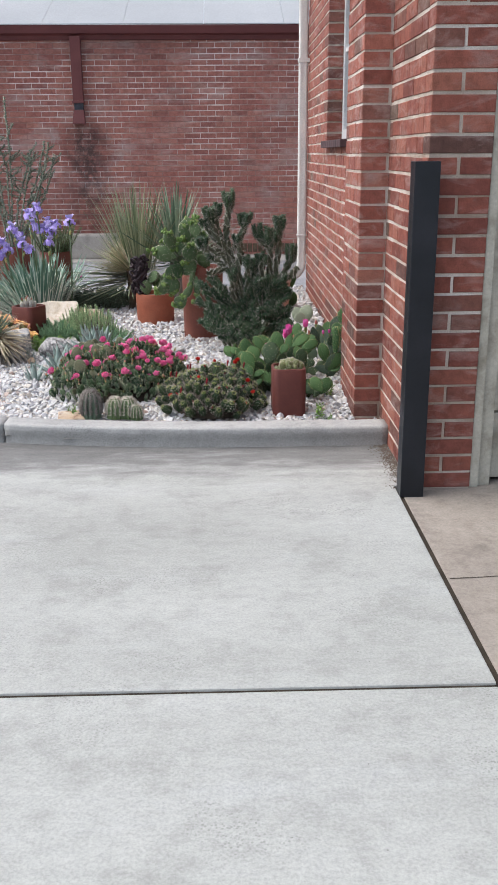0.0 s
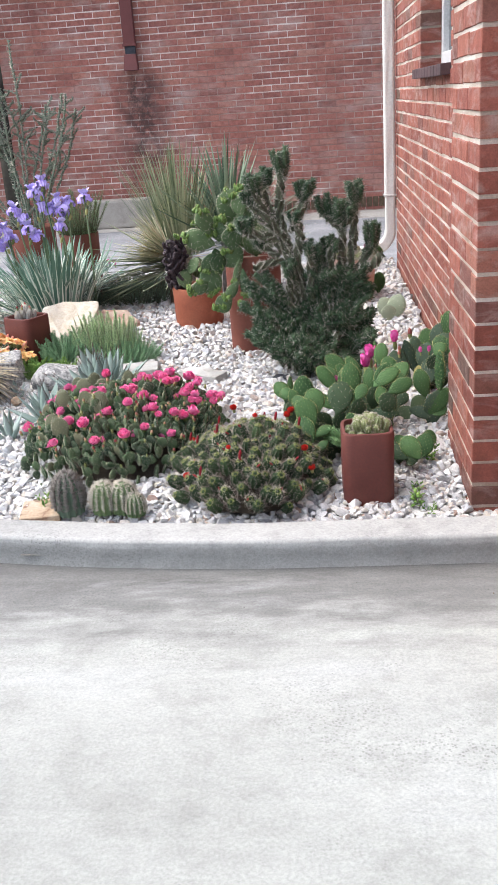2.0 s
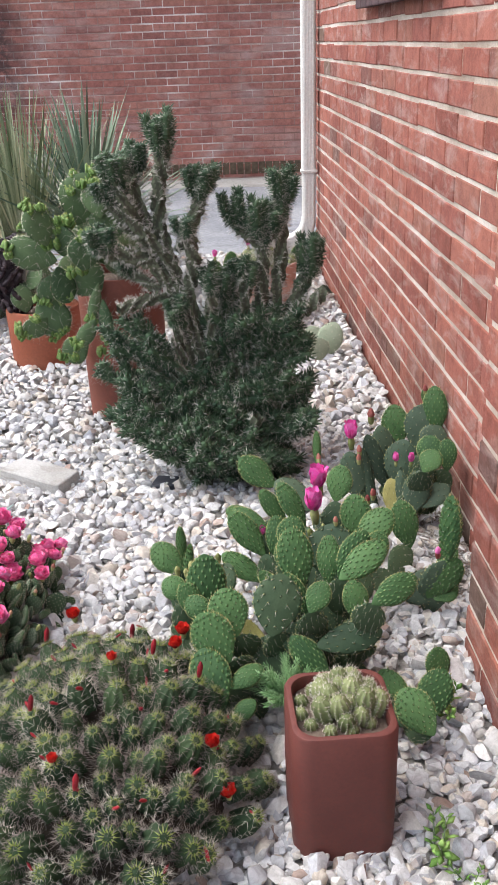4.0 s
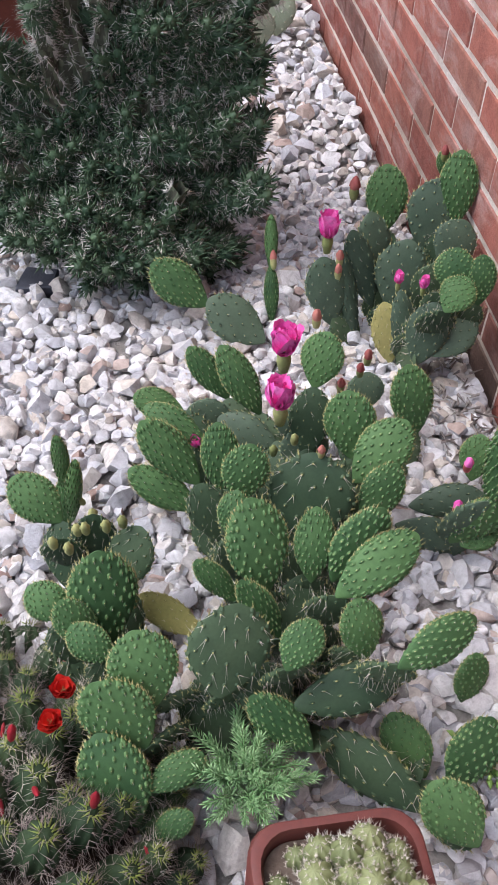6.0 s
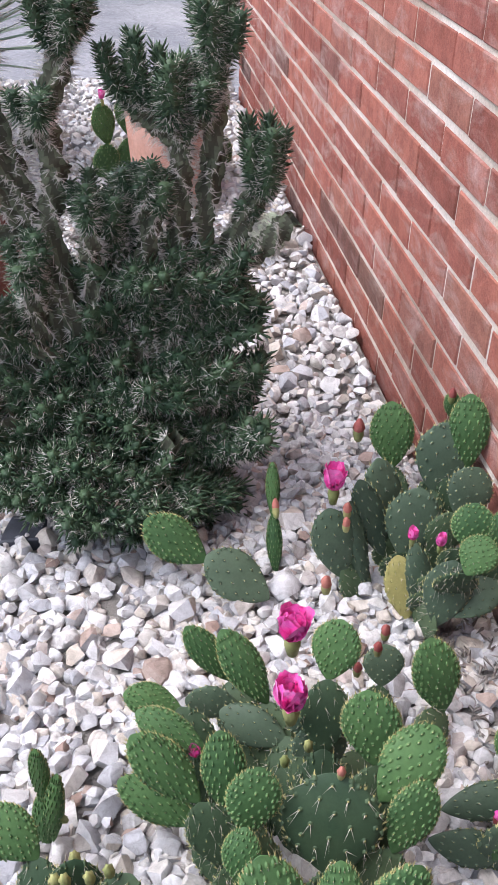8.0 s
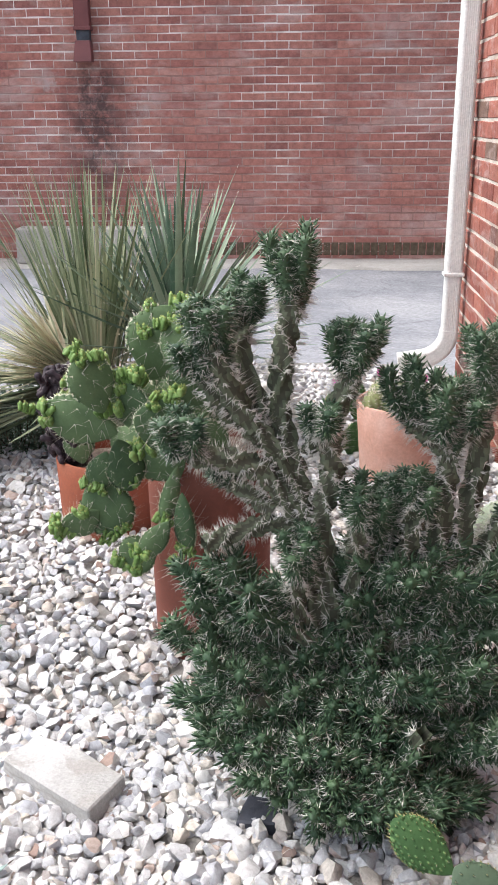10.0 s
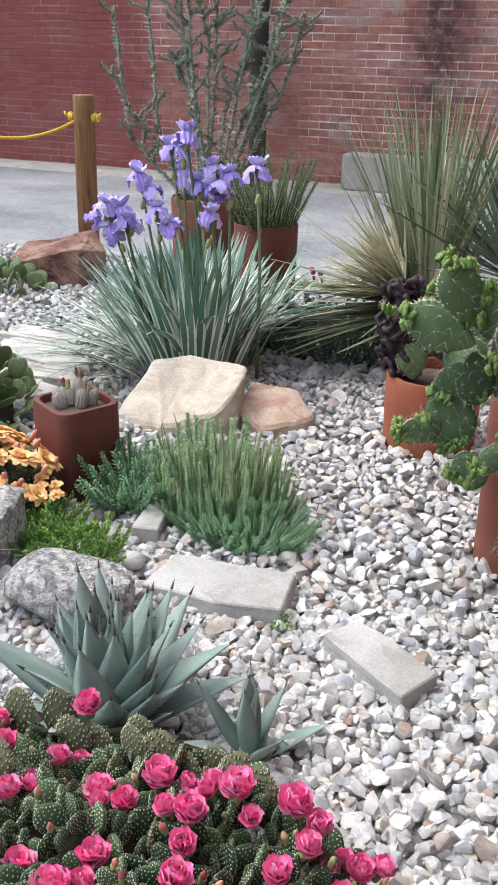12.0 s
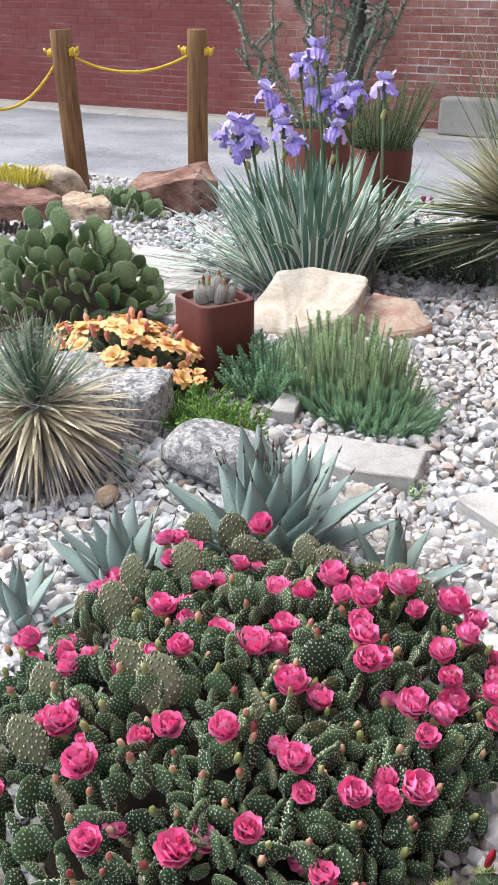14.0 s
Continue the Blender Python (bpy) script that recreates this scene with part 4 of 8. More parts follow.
for k in range(15):
    f = k / 14
    w, d = rnd.uniform(0.16, 0.26), rnd.uniform(0.035, 0.06)
    x = -1.8 + 0.34 * f + rnd.uniform(-0.05, 0.05)
    y = 7.0 - 0.66 * f + rnd.uniform(-0.01, 0.01)
    pts = [(-w * rnd.uniform(0.8, 1), -d * 0.5), (w * 0.3, -d * rnd.uniform(0.4, 0.7)), (w * rnd.uniform(0.8, 1), -d * 0.3), (w * 0.7, d * 0.6), (-w * 0.2, d * rnd.uniform(0.4, 0.7)), (-w * 0.9, d * 0.45)]
    if k > 9:
        pts = [(a * 0.62, b * 1.9) for a, b in pts]
    ob = alone("shale_slab", wedge(pts, [rnd.uniform(0.022, 0.034) for _ in pts], 0.003, 30 + k, SHALE, 0.015, "shale_slab", 0.003), (x, y, GROUND), "thin pale grey shale slab laid in a row", "shale slab", "row of shale slabs")
    ob.rotation_euler = (rnd.uniform(-0.12, 0.12), rnd.uniform(-0.05, 0.05), rnd.uniform(-0.25, 0.0))
alone("slate_stone", wedge([(-0.035, -0.03), (0.03, -0.035), (0.04, 0.02), (-0.02, 0.035)], [0.012, 0.016, 0.014, 0.01], 0.004, 41, SLATE, 0.02, "slate_stone", 0.003), (0.185, 5.52, GROUND), "dark blue slate piece at the foot of the cholla", "stone")
alone("pebble", boulder(31, 0.022, 0.03, 0.02, 0.1, 2, 3).mesh("pebble", [TAN_ROCK]), (-0.89, 5.3, GROUND + 0.02), "smooth tan pebble on the gravel", "pebble")
alone("pebble", boulder(32, 0.026, 0.024, 0.02, 0.06, 1, 3).mesh("pebble", [FLAG]), (-0.71, 5.70, GROUND + 0.02), "round white pebble by the flagstone", "pebble")

# ---- pots ----


def square_pot(name, w, h, mat, wall=0.013, soil=0.02):
    """A square pot with rounded corners, a rolled lip and soil inside."""
    def ring(s, z, r):
        pts = []
        for cx, cy, a0 in ((1, 1, 0), (-1, 1, 90), (-1, -1, 180), (1, -1, 270)):
            for q in range(6):
                a = radians(a0 + 90 * q / 5)
                pts.append((cx * (s - r) + r * math.cos(a), cy * (s - r) + r * math.sin(a), z))
        return pts
    s = w / 2
    rings = [(s * 0.97, 0, 0.2), (s * 0.985, 0.004, 0.22), (s, h * 0.5, 0.22), (s, h - 0.006, 0.22), (s - 0.002, h - 0.001, 0.22), (s - 0.004, h, 0.22), (s - wall + 0.002, h - 0.0005, 0.22), (s - wall, h - 0.006, 0.2), (s - wall, h - soil - 0.02, 0.2)]
    vs = []
    for a, z, r in rings:
        vs += ring(a, z, r * w * 0.9)
    n = 24
    body = Build().add(vs, ring_faces(len(rings), n) + [tuple(range(n - 1, -1, -1))]).mesh(name, [mat])
    body.set_sharp_from_angle(angle=radians(32))
    earth = Build().add(ring(s - wall - 0.001, h - soil, 0.2 * w * 0.9) + [(0, 0, h - soil + 0.006)], [(i, (i + 1) % n, n) for i in range(n)]).mesh("soil", [DIRT])
    return body, earth


def round_pot(name, r0, r1, h, mat, wall=0.014, soil=0.03):
    prof = [(0.0005, 0), (r0 * 0.96, 0), (r0, 0.006), ((r0 + r1) / 2, h * 0.5), (r1, h - 0.006), (r1 - 0.003, h), (r1 - wall + 0.003, h), (r1 - wall, h - 0.006), (r1 - wall - 0.002, h - soil - 0.03)]
    body = Build().add(*lathe(prof, 40)).mesh(name, [mat])
    body.set_sharp_from_angle(angle=radians(32))
    vs, fs = lathe([(0.0005, h - soil + 0.008), ((r1 - wall) * 0.6, h - soil + 0.004), (r1 - wall - 0.001, h - soil)], 32)
    return body, Build().add(vs, fs).mesh("soil", [DIRT])


def pot(shape, loc, label, rz=0.0, group="clay pots"):
    p = thing("plant_pot", loc, label, "plant pot", group, rz=rz)
    part("pot_body", shape[0], p)
    part("soil", shape[1], p)
    return p


pot(square_pot("pot_body", 0.154, 0.256, SQUARE_POT, 0.0115), (0.489, 4.406, 0.02), "dark red square clay pot with rounded corners", 0.02)
pot(square_pot("pot_body", 0.168, 0.24, SQUARE_POT, 0.014, 0.02), (-1.035, 6.015, 0.08), "tall dark red square clay pot beside the shale", -0.51)
pot(round_pot("pot_body", 0.128, 0.134, 0.22, ORANGE_POT), (-0.285, 6.655, 0.08), "low round orange clay pot")
pot(round_pot("pot_body", 0.122, 0.13, 0.46, TERRACOTTA), (0.06, 6.085, 0.085), "tall round terracotta pot half hidden by cactus")
pot(round_pot("pot_body", 0.115, 0.135, 0.26, PINK_POT), (0.555, 7.02, 0.085), "faded pink clay pot near the wall")
pot(round_pot("pot_body", 0.112, 0.12, 0.43, TERRACOTTA), (-1.1, 7.46, 0.08), "round terracotta pot with a rosemary bush")
pot(round_pot("pot_body", 0.145, 0.155, 0.44, TERRACOTTA), (-1.51, 7.84, 0.08), "wide round terracotta pot with a tall cane cactus")

# ---- prickly pears ----


def pad_mesh(name, mats, seed, rows=8, cols=5, spine=0.0, thick=0.13, tuft=0.016, per=2, slim=0.007, bump=0.0, margin=0, fine=False):
    """A flat prickly pear pad of unit height: an egg outline, with wool tufts and spines."""
    rnd = random.Random(seed)
    b = Build()
    bend = rnd.uniform(-0.12, 0.12)

    def half(v):
        return 0.5 * math.sin(math.pi * min(1.0, max(0.0, v)) ** 1.22) ** 0.6

    def spot(v, a):
        w, t = half(v), thick * 0.5 * (0.35 + 0.65 * half(v) * 2)
        if v > 0.97:
            t *= 0.5
        return Vector((w * math.cos(a), t * math.sin(a) * (0.3 + 0.7 * min(1.0, 2 * half(v))) + bend * (v * v - 0.3), v))

    n, vs = (24 if fine else 14), []
    levels = [0.004, 0.04, 0.12, 0.25, 0.4, 0.55, 0.7, 0.82, 0.91, 0.965, 0.996]
    if fine:
        levels = [0.004, 0.02, 0.05, 0.1, 0.17, 0.25, 0.33, 0.42, 0.51, 0.6, 0.69, 0.77, 0.84, 0.9, 0.945, 0.975, 0.992, 0.998]
    for v in levels:
        vs += [spot(v, 2 * math.pi * k / n) for k in range(n)]
    fs = ring_faces(len(levels), n) + [tuple(range(n - 1, -1, -1)), tuple(range((len(levels) - 1) * n, len(levels) * n))]
    b.add(vs, fs, 0)
    def swell(p, nrm, size):
        u = nrm.orthogonal().normalized()
        w = nrm.cross(u)
        ring = [p + nrm * h + (u * math.cos(q) + w * 1.2 * math.sin(q)) * size * k for h, k in ((-0.012, 1.0), (size * 0.3, 0.72), (size * 0.5, 0.34)) for q in [2 * math.pi * i / 7 for i in range(7)]]
        b.add(ring, ring_faces(3, 7) + [tuple(range(14, 21))], 3)
        return p + nrm * size * 0.5

    for i in range(rows):
        v = 0.14 + 0.84 * (i + 0.3) / rows
        for j in range(cols * 2):
            a = 2 * math.pi * (j + 0.5 * (i % 2)) / (cols * 2) + rnd.uniform(-0.08, 0.08)
            if abs(math.sin(a)) < 0.25 and v < 0.5:
                continue
            # even out the spacing across the flat faces
            c = math.cos(a)
            a = math.acos(max(-1, min(1, c * 0.92))) * (1 if math.sin(a) >= 0 else -1)
            p = spot(v, a)
            nrm = Vector((0.5 * math.cos(a), math.sin(a), 0.25 * (v - 0.4))).normalized()
            s = tuft * rnd.uniform(0.7, 1.2)
            u = nrm.orthogonal().normalized() * s
            w = nrm.cross(u)
            if bump:
                # a low swelling under each tuft
                p = swell(p, nrm, bump)
            b.add([p + u, p + w, p - u, p - w, p + nrm * s * 0.9], [(0, 1, 4), (1, 2, 4), (2, 3, 4), (3, 0, 4)], 1)
            if spine and rnd.random() < 0.75:
                for _ in range(per):
                    d = (nrm + Vector((rnd.uniform(-0.8, 0.8), rnd.uniform(-0.5, 0.5), rnd.uniform(-0.9, 0.4)))).normalized()
                    b.add(*spike(p - nrm * 0.02, p + d * spine * rnd.uniform(0.5, 1.2), slim), 2)
    for i in range(margin):
        v = 0.3 + 0.69 * (i + 0.5) / margin
        for a in (0.0, math.pi):
            p = spot(v, a)
            out = Vector((math.cos(a) * (1.1 - v), 0, 0.25 + v * v)).normalized()
            if i % 2 == 0:
                p = swell(p - out * 0.006, out, 0.034)
            for _ in range(5):
                d = (out + Vector((rnd.uniform(-0.6, 0.6), rnd.uniform(-0.7, 0.7), rnd.uniform(-0.6, 0.6)))).normalized()
                b.add(*spike(p - out * 0.02, p + d * rnd.uniform(0.03, 0.07), 0.008), 1)
    return b.mesh(name, mats)


def petal_grid(L, W, open_deg, az, cup, ruffle, rnd, nu=4, nv=4, base=0.35, flare=0.65):
    """One cupped petal that grows from the middle."""
    vs = []
    for i in range(nv + 1):
        v = i / nv
        for j in range(nu + 1):
            u = j / nu - 0.5
            w = W * math.sin(math.pi * min(0.93, 0.1 + 0.83 * v)) ** 0.6
            x = u * w
            a = radians(open_deg) * (base + flare * v)
            out = L * v * math.sin(a) + cup * W * (u * u) * -1.2
            up = L * v * math.cos(a) + ruffle * L * rnd.uniform(-1, 1) * v
            vs.append(Matrix.Rotation(radians(az), 3, "Z") @ Vector((x, out + ruffle * L * rnd.uniform(-1, 1) * v, up)))
    n = nu + 1
    return vs, [(i * n + j, i * n + j + 1, (i + 1) * n + j + 1, (i + 1) * n + j) for i in range(nv) for j in range(nu)]


def rose(name, mat, heart, seed, layers=((7, 60, 0.95), (7, 46, 1.02), (7, 33, 1.05), (6, 20, 1.0), (4, 8, 0.9)), edge=None, foot=0.75, wide=1.0, open_out=False):
    """A cactus flower of unit radius: rings of cupped petals on a fleshy tube, with pale outer ones."""
    rnd = random.Random(seed)
    b = Build()
    base, flare = (0.4, 0.6) if open_out else (1.3, -0.45)
    for n, o, L in layers:
        for k in range(n):
            b.add(*petal_grid(L * rnd.uniform(0.9, 1.1), wide, o + rnd.uniform(-8, 8), 360 * k / n + rnd.uniform(-16, 16) + o, 0.3, 0.04, rnd, 5, 6, base, flare), 0)
    for k in range(6):
        b.add(*petal_grid(0.62, 0.55, 62 + rnd.uniform(-10, 14), 60 * k + rnd.uniform(-14, 14), 0.3, 0.05, rnd, 3, 3, 1.2, -0.4), 3)
    b.add(*lathe([(0.03, -foot), (0.22, -foot * 0.92), (0.34, -foot * 0.4), (0.24, 0.02), (0.02, 0.1)], 10), 1)
    for _ in range(14):
        a, r = rnd.uniform(0, 6.28), rnd.uniform(0, 0.16)
        b.add(*spike((r * math.cos(a), r * math.sin(a), 0.05), (1.4 * r * math.cos(a), 1.4 * r * math.sin(a), 0.55), 0.03), 2)
    return b.mesh(name, [mat, BUD, heart, edge or mat])


def bud_mesh(name, mat, tip, seed, stretch=1.0):
    """A closed bud: a green cup under a pointed, furrowed tip."""
    rnd = random.Random(seed)
    prof = [(0.03, 0.0), (0.26, 0.1), (0.36, 0.42), (0.33, 0.72), (0.36, 0.8), (0.3, 1.05), (0.16, 1.28), (0.02, 1.38)]
    vs, fs = lathe(prof, 12)
    vs = [(x * (1 + (0.16 * math.cos(6 * math.atan2(y, x)) if z > 0.75 else 0.0)), y * (1 + (0.16 * math.cos(6 * math.atan2(y, x)) if z > 0.75 else 0.0)), z + rnd.uniform(-0.03, 0.03)) for x, y, z in vs]
    b = Build().add(vs, fs)
    b.m = [0 if k < 36 else 1 for k in range(len(fs))]
    b.v = [(x, y, z * stretch) for x, y, z in b.v]
    return b.mesh(name, [mat, tip])


def pad_at(plant, x, y, z, length, width, lean, spin, name="pad"):
    """A pad with its middle at x, y, z; lean: degrees clockwise from upright as seen from the kerb."""
    rnd = plant["rnd"]
    meshes = plant["pads"]
    d = Vector((math.sin(radians(lean)), plant["tilt"] * math.cos(radians(lean)) + rnd.uniform(-0.2, 0.2), math.cos(radians(lean)))).normalized()
    m = d.to_track_quat("Z", "Y").to_matrix().to_4x4()
    # the flat face looks back along the path, turned by spin
    face = m.to_3x3() @ Vector((0, 1, 0))
    want = Vector((0, -1, 0.35 + plant["tilt"]))
    want = (want - d * want.dot(d)).normalized()
    ang = math.atan2(face.cross(want).dot(d), face.dot(want))
    m = m @ Matrix.Rotation(ang + radians(spin), 4, "Z")
    length, width = length * plant["grow"], width * plant["grow"]
    o = Vector((x, y, z)) - plant["at"] - d * length * 0.5
    plant["ends"].append((Vector((x, y, z)), d, length, width))
    part(name, meshes[rnd.randrange(len(meshes))], plant["ob"], Matrix.Translation(o) @ m @ Matrix.Diagonal((width * 1.17, length, length, 1)))


def pad_to(plant, meshes, base, tip, width, spin=None, name="pad"):
    """A pad from its foot to its tip, its flat face turned to the kerb and the sky."""
    rnd = plant["rnd"]
    p, q = Vector(base), Vector(tip)
    d = (q - p).normalized()
    m = d.to_track_quat("Z", "Y").to_matrix().to_4x4()
    want = Vector((-0.12, -0.8, 0.6))
    want = (want - d * want.dot(d)).normalized()
    face = m.to_3x3() @ Vector((0, 1, 0))
    ang = math.atan2(face.cross(want).dot(d), face.dot(want)) + radians(rnd.uniform(-16, 16) if spin is None else spin)
    length = (q - p).length * 1.04
    plant["ends"].append((p, d, length, width))
    part(name, meshes[rnd.randrange(len(meshes))], plant["ob"], Matrix.Translation(p - d * length * 0.03 - plant["at"]) @ m @ Matrix.Rotation(ang, 4, "Z") @ Matrix.Diagonal((width * 1.02, max(0.075, length), length, 1)))


def plant_of(name, loc, label, category, pads, seed, group=""):
    return {"ob": thing(name, loc, label, category, group), "at": Vector(loc), "rnd": random.Random(seed), "pads": pads, "tilt": 0.0, "grow": 1.0, "ends": []}


def sit(plant, name, meshes, x, y, z, size, lean_az=0.0, lean=0.0, host=None):
    """A flower, bud or shoot of a plant at a place in the world."""
    rnd = plant["rnd"]
    part(name, meshes[rnd.randrange(len(meshes))], host or plant["ob"], Matrix.Translation(Vector((x, y, z)) - plant["at"]) @ turn(lean_az, lean, rnd.uniform(0, 360)) @ Matrix.Scale(size, 4))


PADS = [pad_mesh("pad", [PAD, AREOLE_DULL, SPINE, PAD_BUMP], s, 10, 6, 0.05, 0.16, 0.0085, 1, 0.005, 0.035, 22, True) for s in range(5)]
PADS_AGED = [pad_mesh("pad", [PAD_DARK, AREOLE_DULL, SPINE, PAD_DARK], s, 7, 4, 0.17, 0.14, 0.012, 2, 0.0045, 0.03, 9, True) for s in range(10, 13)]
PADS_DULL = [pad_mesh("pad", [PAD_DULL, AREOLE_DULL, SPINE, PAD_DULL], s, 7, 4, 0.06, 0.15, 0.012, 1, 0.006, 0.03, 8, True) for s in range(20, 23)]
PADS_HAIRY = [pad_mesh("pad", [PAD_HAIRY, AREOLE, SPINE, PAD_HAIRY], s, 5, 4, 0.34, 0.2, 0.014, 3, 0.0038, 0.02, 16, True) for s in range(40, 44)]
PADS_SMALL = [pad_mesh("pad", [PAD_SMALL, AREOLE, SPINE], s, 10, 6, 0.07, 0.27, 0.028, 1, 0.006) for s in range(60, 65)]
PADS_BRONZE = [pad_mesh("pad", [PAD_OLD, AREOLE, SPINE_GREY, PAD_OLD], s, 9, 6, 0.05, 0.2, 0.02, 1, 0.006, 0.035, 14, True) for s in range(70, 72)]
PADS_PLAIN = [pad_mesh("pad", [PAD_PALE, AREOLE, SPINE, PAD_PALE], s, 7, 4, 0.07, 0.17, 0.017, 1, 0.006, 0.035, 10, True) for s in range(80, 83)]
BIG_FLOWERS = [rose("flower", MAGENTA, PEACH, s, ((5, 24, 1.6), (5, 15, 1.7), (3, 7, 1.5)), MAGENTA, 1.5, 1.15) for s in (1, 2)]
ROSES = [rose("flower", PINK, PINK, s, ((6, 70, 1.0), (6, 48, 1.15), (5, 27, 1.15), (4, 10, 1.0)), PALE_PINK, 0.8, 1.2) for s in (3, 4, 5, 6)]
PEACHES = [rose("flower", PEACH, YELLOW, s, ((9, 80, 1.1), (8, 62, 1.0), (7, 42, 0.8), (4, 15, 0.5)), PEACH, 0.7, 0.75, True) for s in (6, 7, 8)]
REDS = [rose("flower", RED, BUD, s, ((6, 52, 1.0), (6, 38, 1.05), (5, 20, 1.0)), RED, 0.8, 1.0) for s in (9, 10)]
SCARLET_BUDS = [bud_mesh("bud", CRIMSON, CRIMSON, s, 1.9) for s in (17, 18)]
GREEN_BUDS = [bud_mesh("bud", BUD, BUD, s, 1.15) for s in (13, 14)]
BLUSHED = [bud_mesh("bud", BUD, BUD_TIP, s, 1.2) for s in (27, 28)]
DRIED = [bud_mesh("bud", FADED, BARK, s, 1.6) for s in (25, 26)]
WITHERED = [bud_mesh("bud", BUD, FADED, s, 1.2) for s in (21, 22)]
RED_BUDS = [bud_mesh("bud", BUD, FADED, s, 1.5) for s in (15, 16)]

G_PADS, D_PADS, A_PADS = PADS, PADS_DULL, PADS_AGED
Y_PADS = [pad_mesh("pad", [PAD_DRY, AREOLE_DULL, SPINE, PAD_DRY], 25, 7, 4, 0.1, 0.1, 0.012, 2, 0.005, 0.03, 8, True)]
PEACH_BUDS = [bud_mesh("bud", PEACH_BUD, PEACH_BUD, s, 1.3) for s in (23, 24)]
PINK_BUDS = [bud_mesh("bud", CORAL, MAGENTA, s, 1.4) for s in (19, 20)]
big = plant_of("prickly_pear", (0.52, 4.8, 0.09), "green prickly pear with many spotted pads and magenta flowers", "prickly pear", PADS * 2 + PADS_AGED, 1)
left = plant_of("prickly_pear", (0.27, 4.7, 0.09), "small green prickly pear beside the hedgehog cactus", "prickly pear", PADS, 2)
back = plant_of("prickly_pear", (0.76, 5.33, 0.095), "tall prickly pear with buds against the brick wall", "prickly pear", PADS + PADS_DULL, 3)
low = plant_of("prickly_pear", (0.76, 4.93, 0.09), "sprawling dull green prickly pear by the wall", "prickly pear", PADS_DULL + PADS[:2], 4)
creep = plant_of("prickly_pear", (0.47, 5.31, 0.095), "two creeping prickly pear pads on the gravel", "prickly pear", PADS, 5)
hairy = plant_of("potted_prickly_pear", (0.03, 6.05, 0.53), "long-spined prickly pear spilling out of its pot", "prickly pear", PADS_HAIRY, 6)
hairy["grow"] = 0.84
for p in (big, left, back, low, creep):
    p["tilt"] = 0.55
pad_to(big, G_PADS, (0.604, 4.918, 0.248), (0.595, 4.953, 0.335), 0.061)
pad_to(big, G_PADS, (0.595, 4.871, 0.262), (0.657, 4.901, 0.325), 0.059)
pad_to(big, G_PADS, (0.598, 4.828, 0.239), (0.638, 4.857, 0.300), 0.049)
pad_to(big, G_PADS, (0.738, 5.056, 0.145), (0.718, 5.083, 0.245), 0.059)
pad_to(big, G_PADS, (0.566, 5.002, 0.295), (0.584, 5.025, 0.365), 0.052)
pad_to(big, G_PADS, (0.506, 5.042, 0.217), (0.457, 5.075, 0.308), 0.044)
pad_to(big, G_PADS, (0.471, 5.098, 0.193), (0.419, 5.131, 0.265), 0.038)
pad_to(big, G_PADS, (0.402, 5.019, 0.252), (0.341, 5.034, 0.270), 0.037)
pad_to(big, G_PADS, (0.423, 4.954, 0.262), (0.354, 4.981, 0.300), 0.037)
pad_to(big, G_PADS, (0.412, 4.912, 0.231), (0.347, 4.949, 0.310), 0.049)
pad_to(big, G_PADS, (0.414, 4.934, 0.156), (0.328, 4.972, 0.200), 0.045)
pad_to(big, D_PADS, (0.475, 5.053, 0.196), (0.412, 5.067, 0.210), 0.043)
pad_to(big, D_PADS, (0.523, 4.999, 0.196), (0.449, 5.028, 0.225), 0.046)
pad_to(big, G_PADS, (0.444, 4.909, 0.213), (0.438, 4.944, 0.300), 0.046)
pad_to(big, G_PADS, (0.452, 4.849, 0.270), (0.469, 4.872, 0.335), 0.052)
pad_to(big, A_PADS, (0.535, 4.825, 0.217), (0.541, 4.871, 0.315), 0.099)
pad_to(big, G_PADS, (0.465, 4.721, 0.273), (0.451, 4.761, 0.373), 0.063)
pad_to(big, G_PADS, (0.439, 4.808, 0.257), (0.447, 4.827, 0.310), 0.036)
pad_to(big, G_PADS, (0.515, 4.728, 0.274), (0.520, 4.758, 0.355), 0.041)
pad_to(big, G_PADS, (0.535, 4.714, 0.288), (0.582, 4.744, 0.370), 0.051)
pad_to(big, G_PADS, (0.530, 4.681, 0.312), (0.611, 4.706, 0.365), 0.050)
pad_to(big, A_PADS, (0.516, 4.694, 0.193), (0.504, 4.738, 0.270), 0.070)
pad_to(big, G_PADS, (0.435, 4.734, 0.236), (0.396, 4.759, 0.290), 0.030)
pad_to(big, G_PADS, (0.475, 4.682, 0.240), (0.438, 4.715, 0.310), 0.034)
pad_to(big, G_PADS, (0.560, 4.646, 0.247), (0.548, 4.671, 0.315), 0.044)
pad_to(big, A_PADS, (0.406, 4.619, 0.248), (0.427, 4.662, 0.340), 0.082)
pad_to(big, G_PADS, (0.470, 4.617, 0.291), (0.498, 4.638, 0.335), 0.040)
pad_to(big, A_PADS, (0.481, 4.610, 0.227), (0.594, 4.626, 0.240), 0.053)
pad_to(big, G_PADS, (0.570, 4.593, 0.318), (0.646, 4.615, 0.350), 0.046)
pad_to(big, G_PADS, (0.343, 4.617, 0.251), (0.326, 4.651, 0.325), 0.065)
pad_to(big, G_PADS, (0.330, 4.586, 0.221), (0.286, 4.622, 0.298), 0.068)
pad_to(big, G_PADS, (0.315, 4.538, 0.163), (0.286, 4.589, 0.250), 0.066)
pad_to(big, G_PADS, (0.330, 4.557, 0.193), (0.385, 4.573, 0.220), 0.034)
pad_to(big, G_PADS, (0.497, 4.582, 0.180), (0.438, 4.624, 0.240), 0.045)
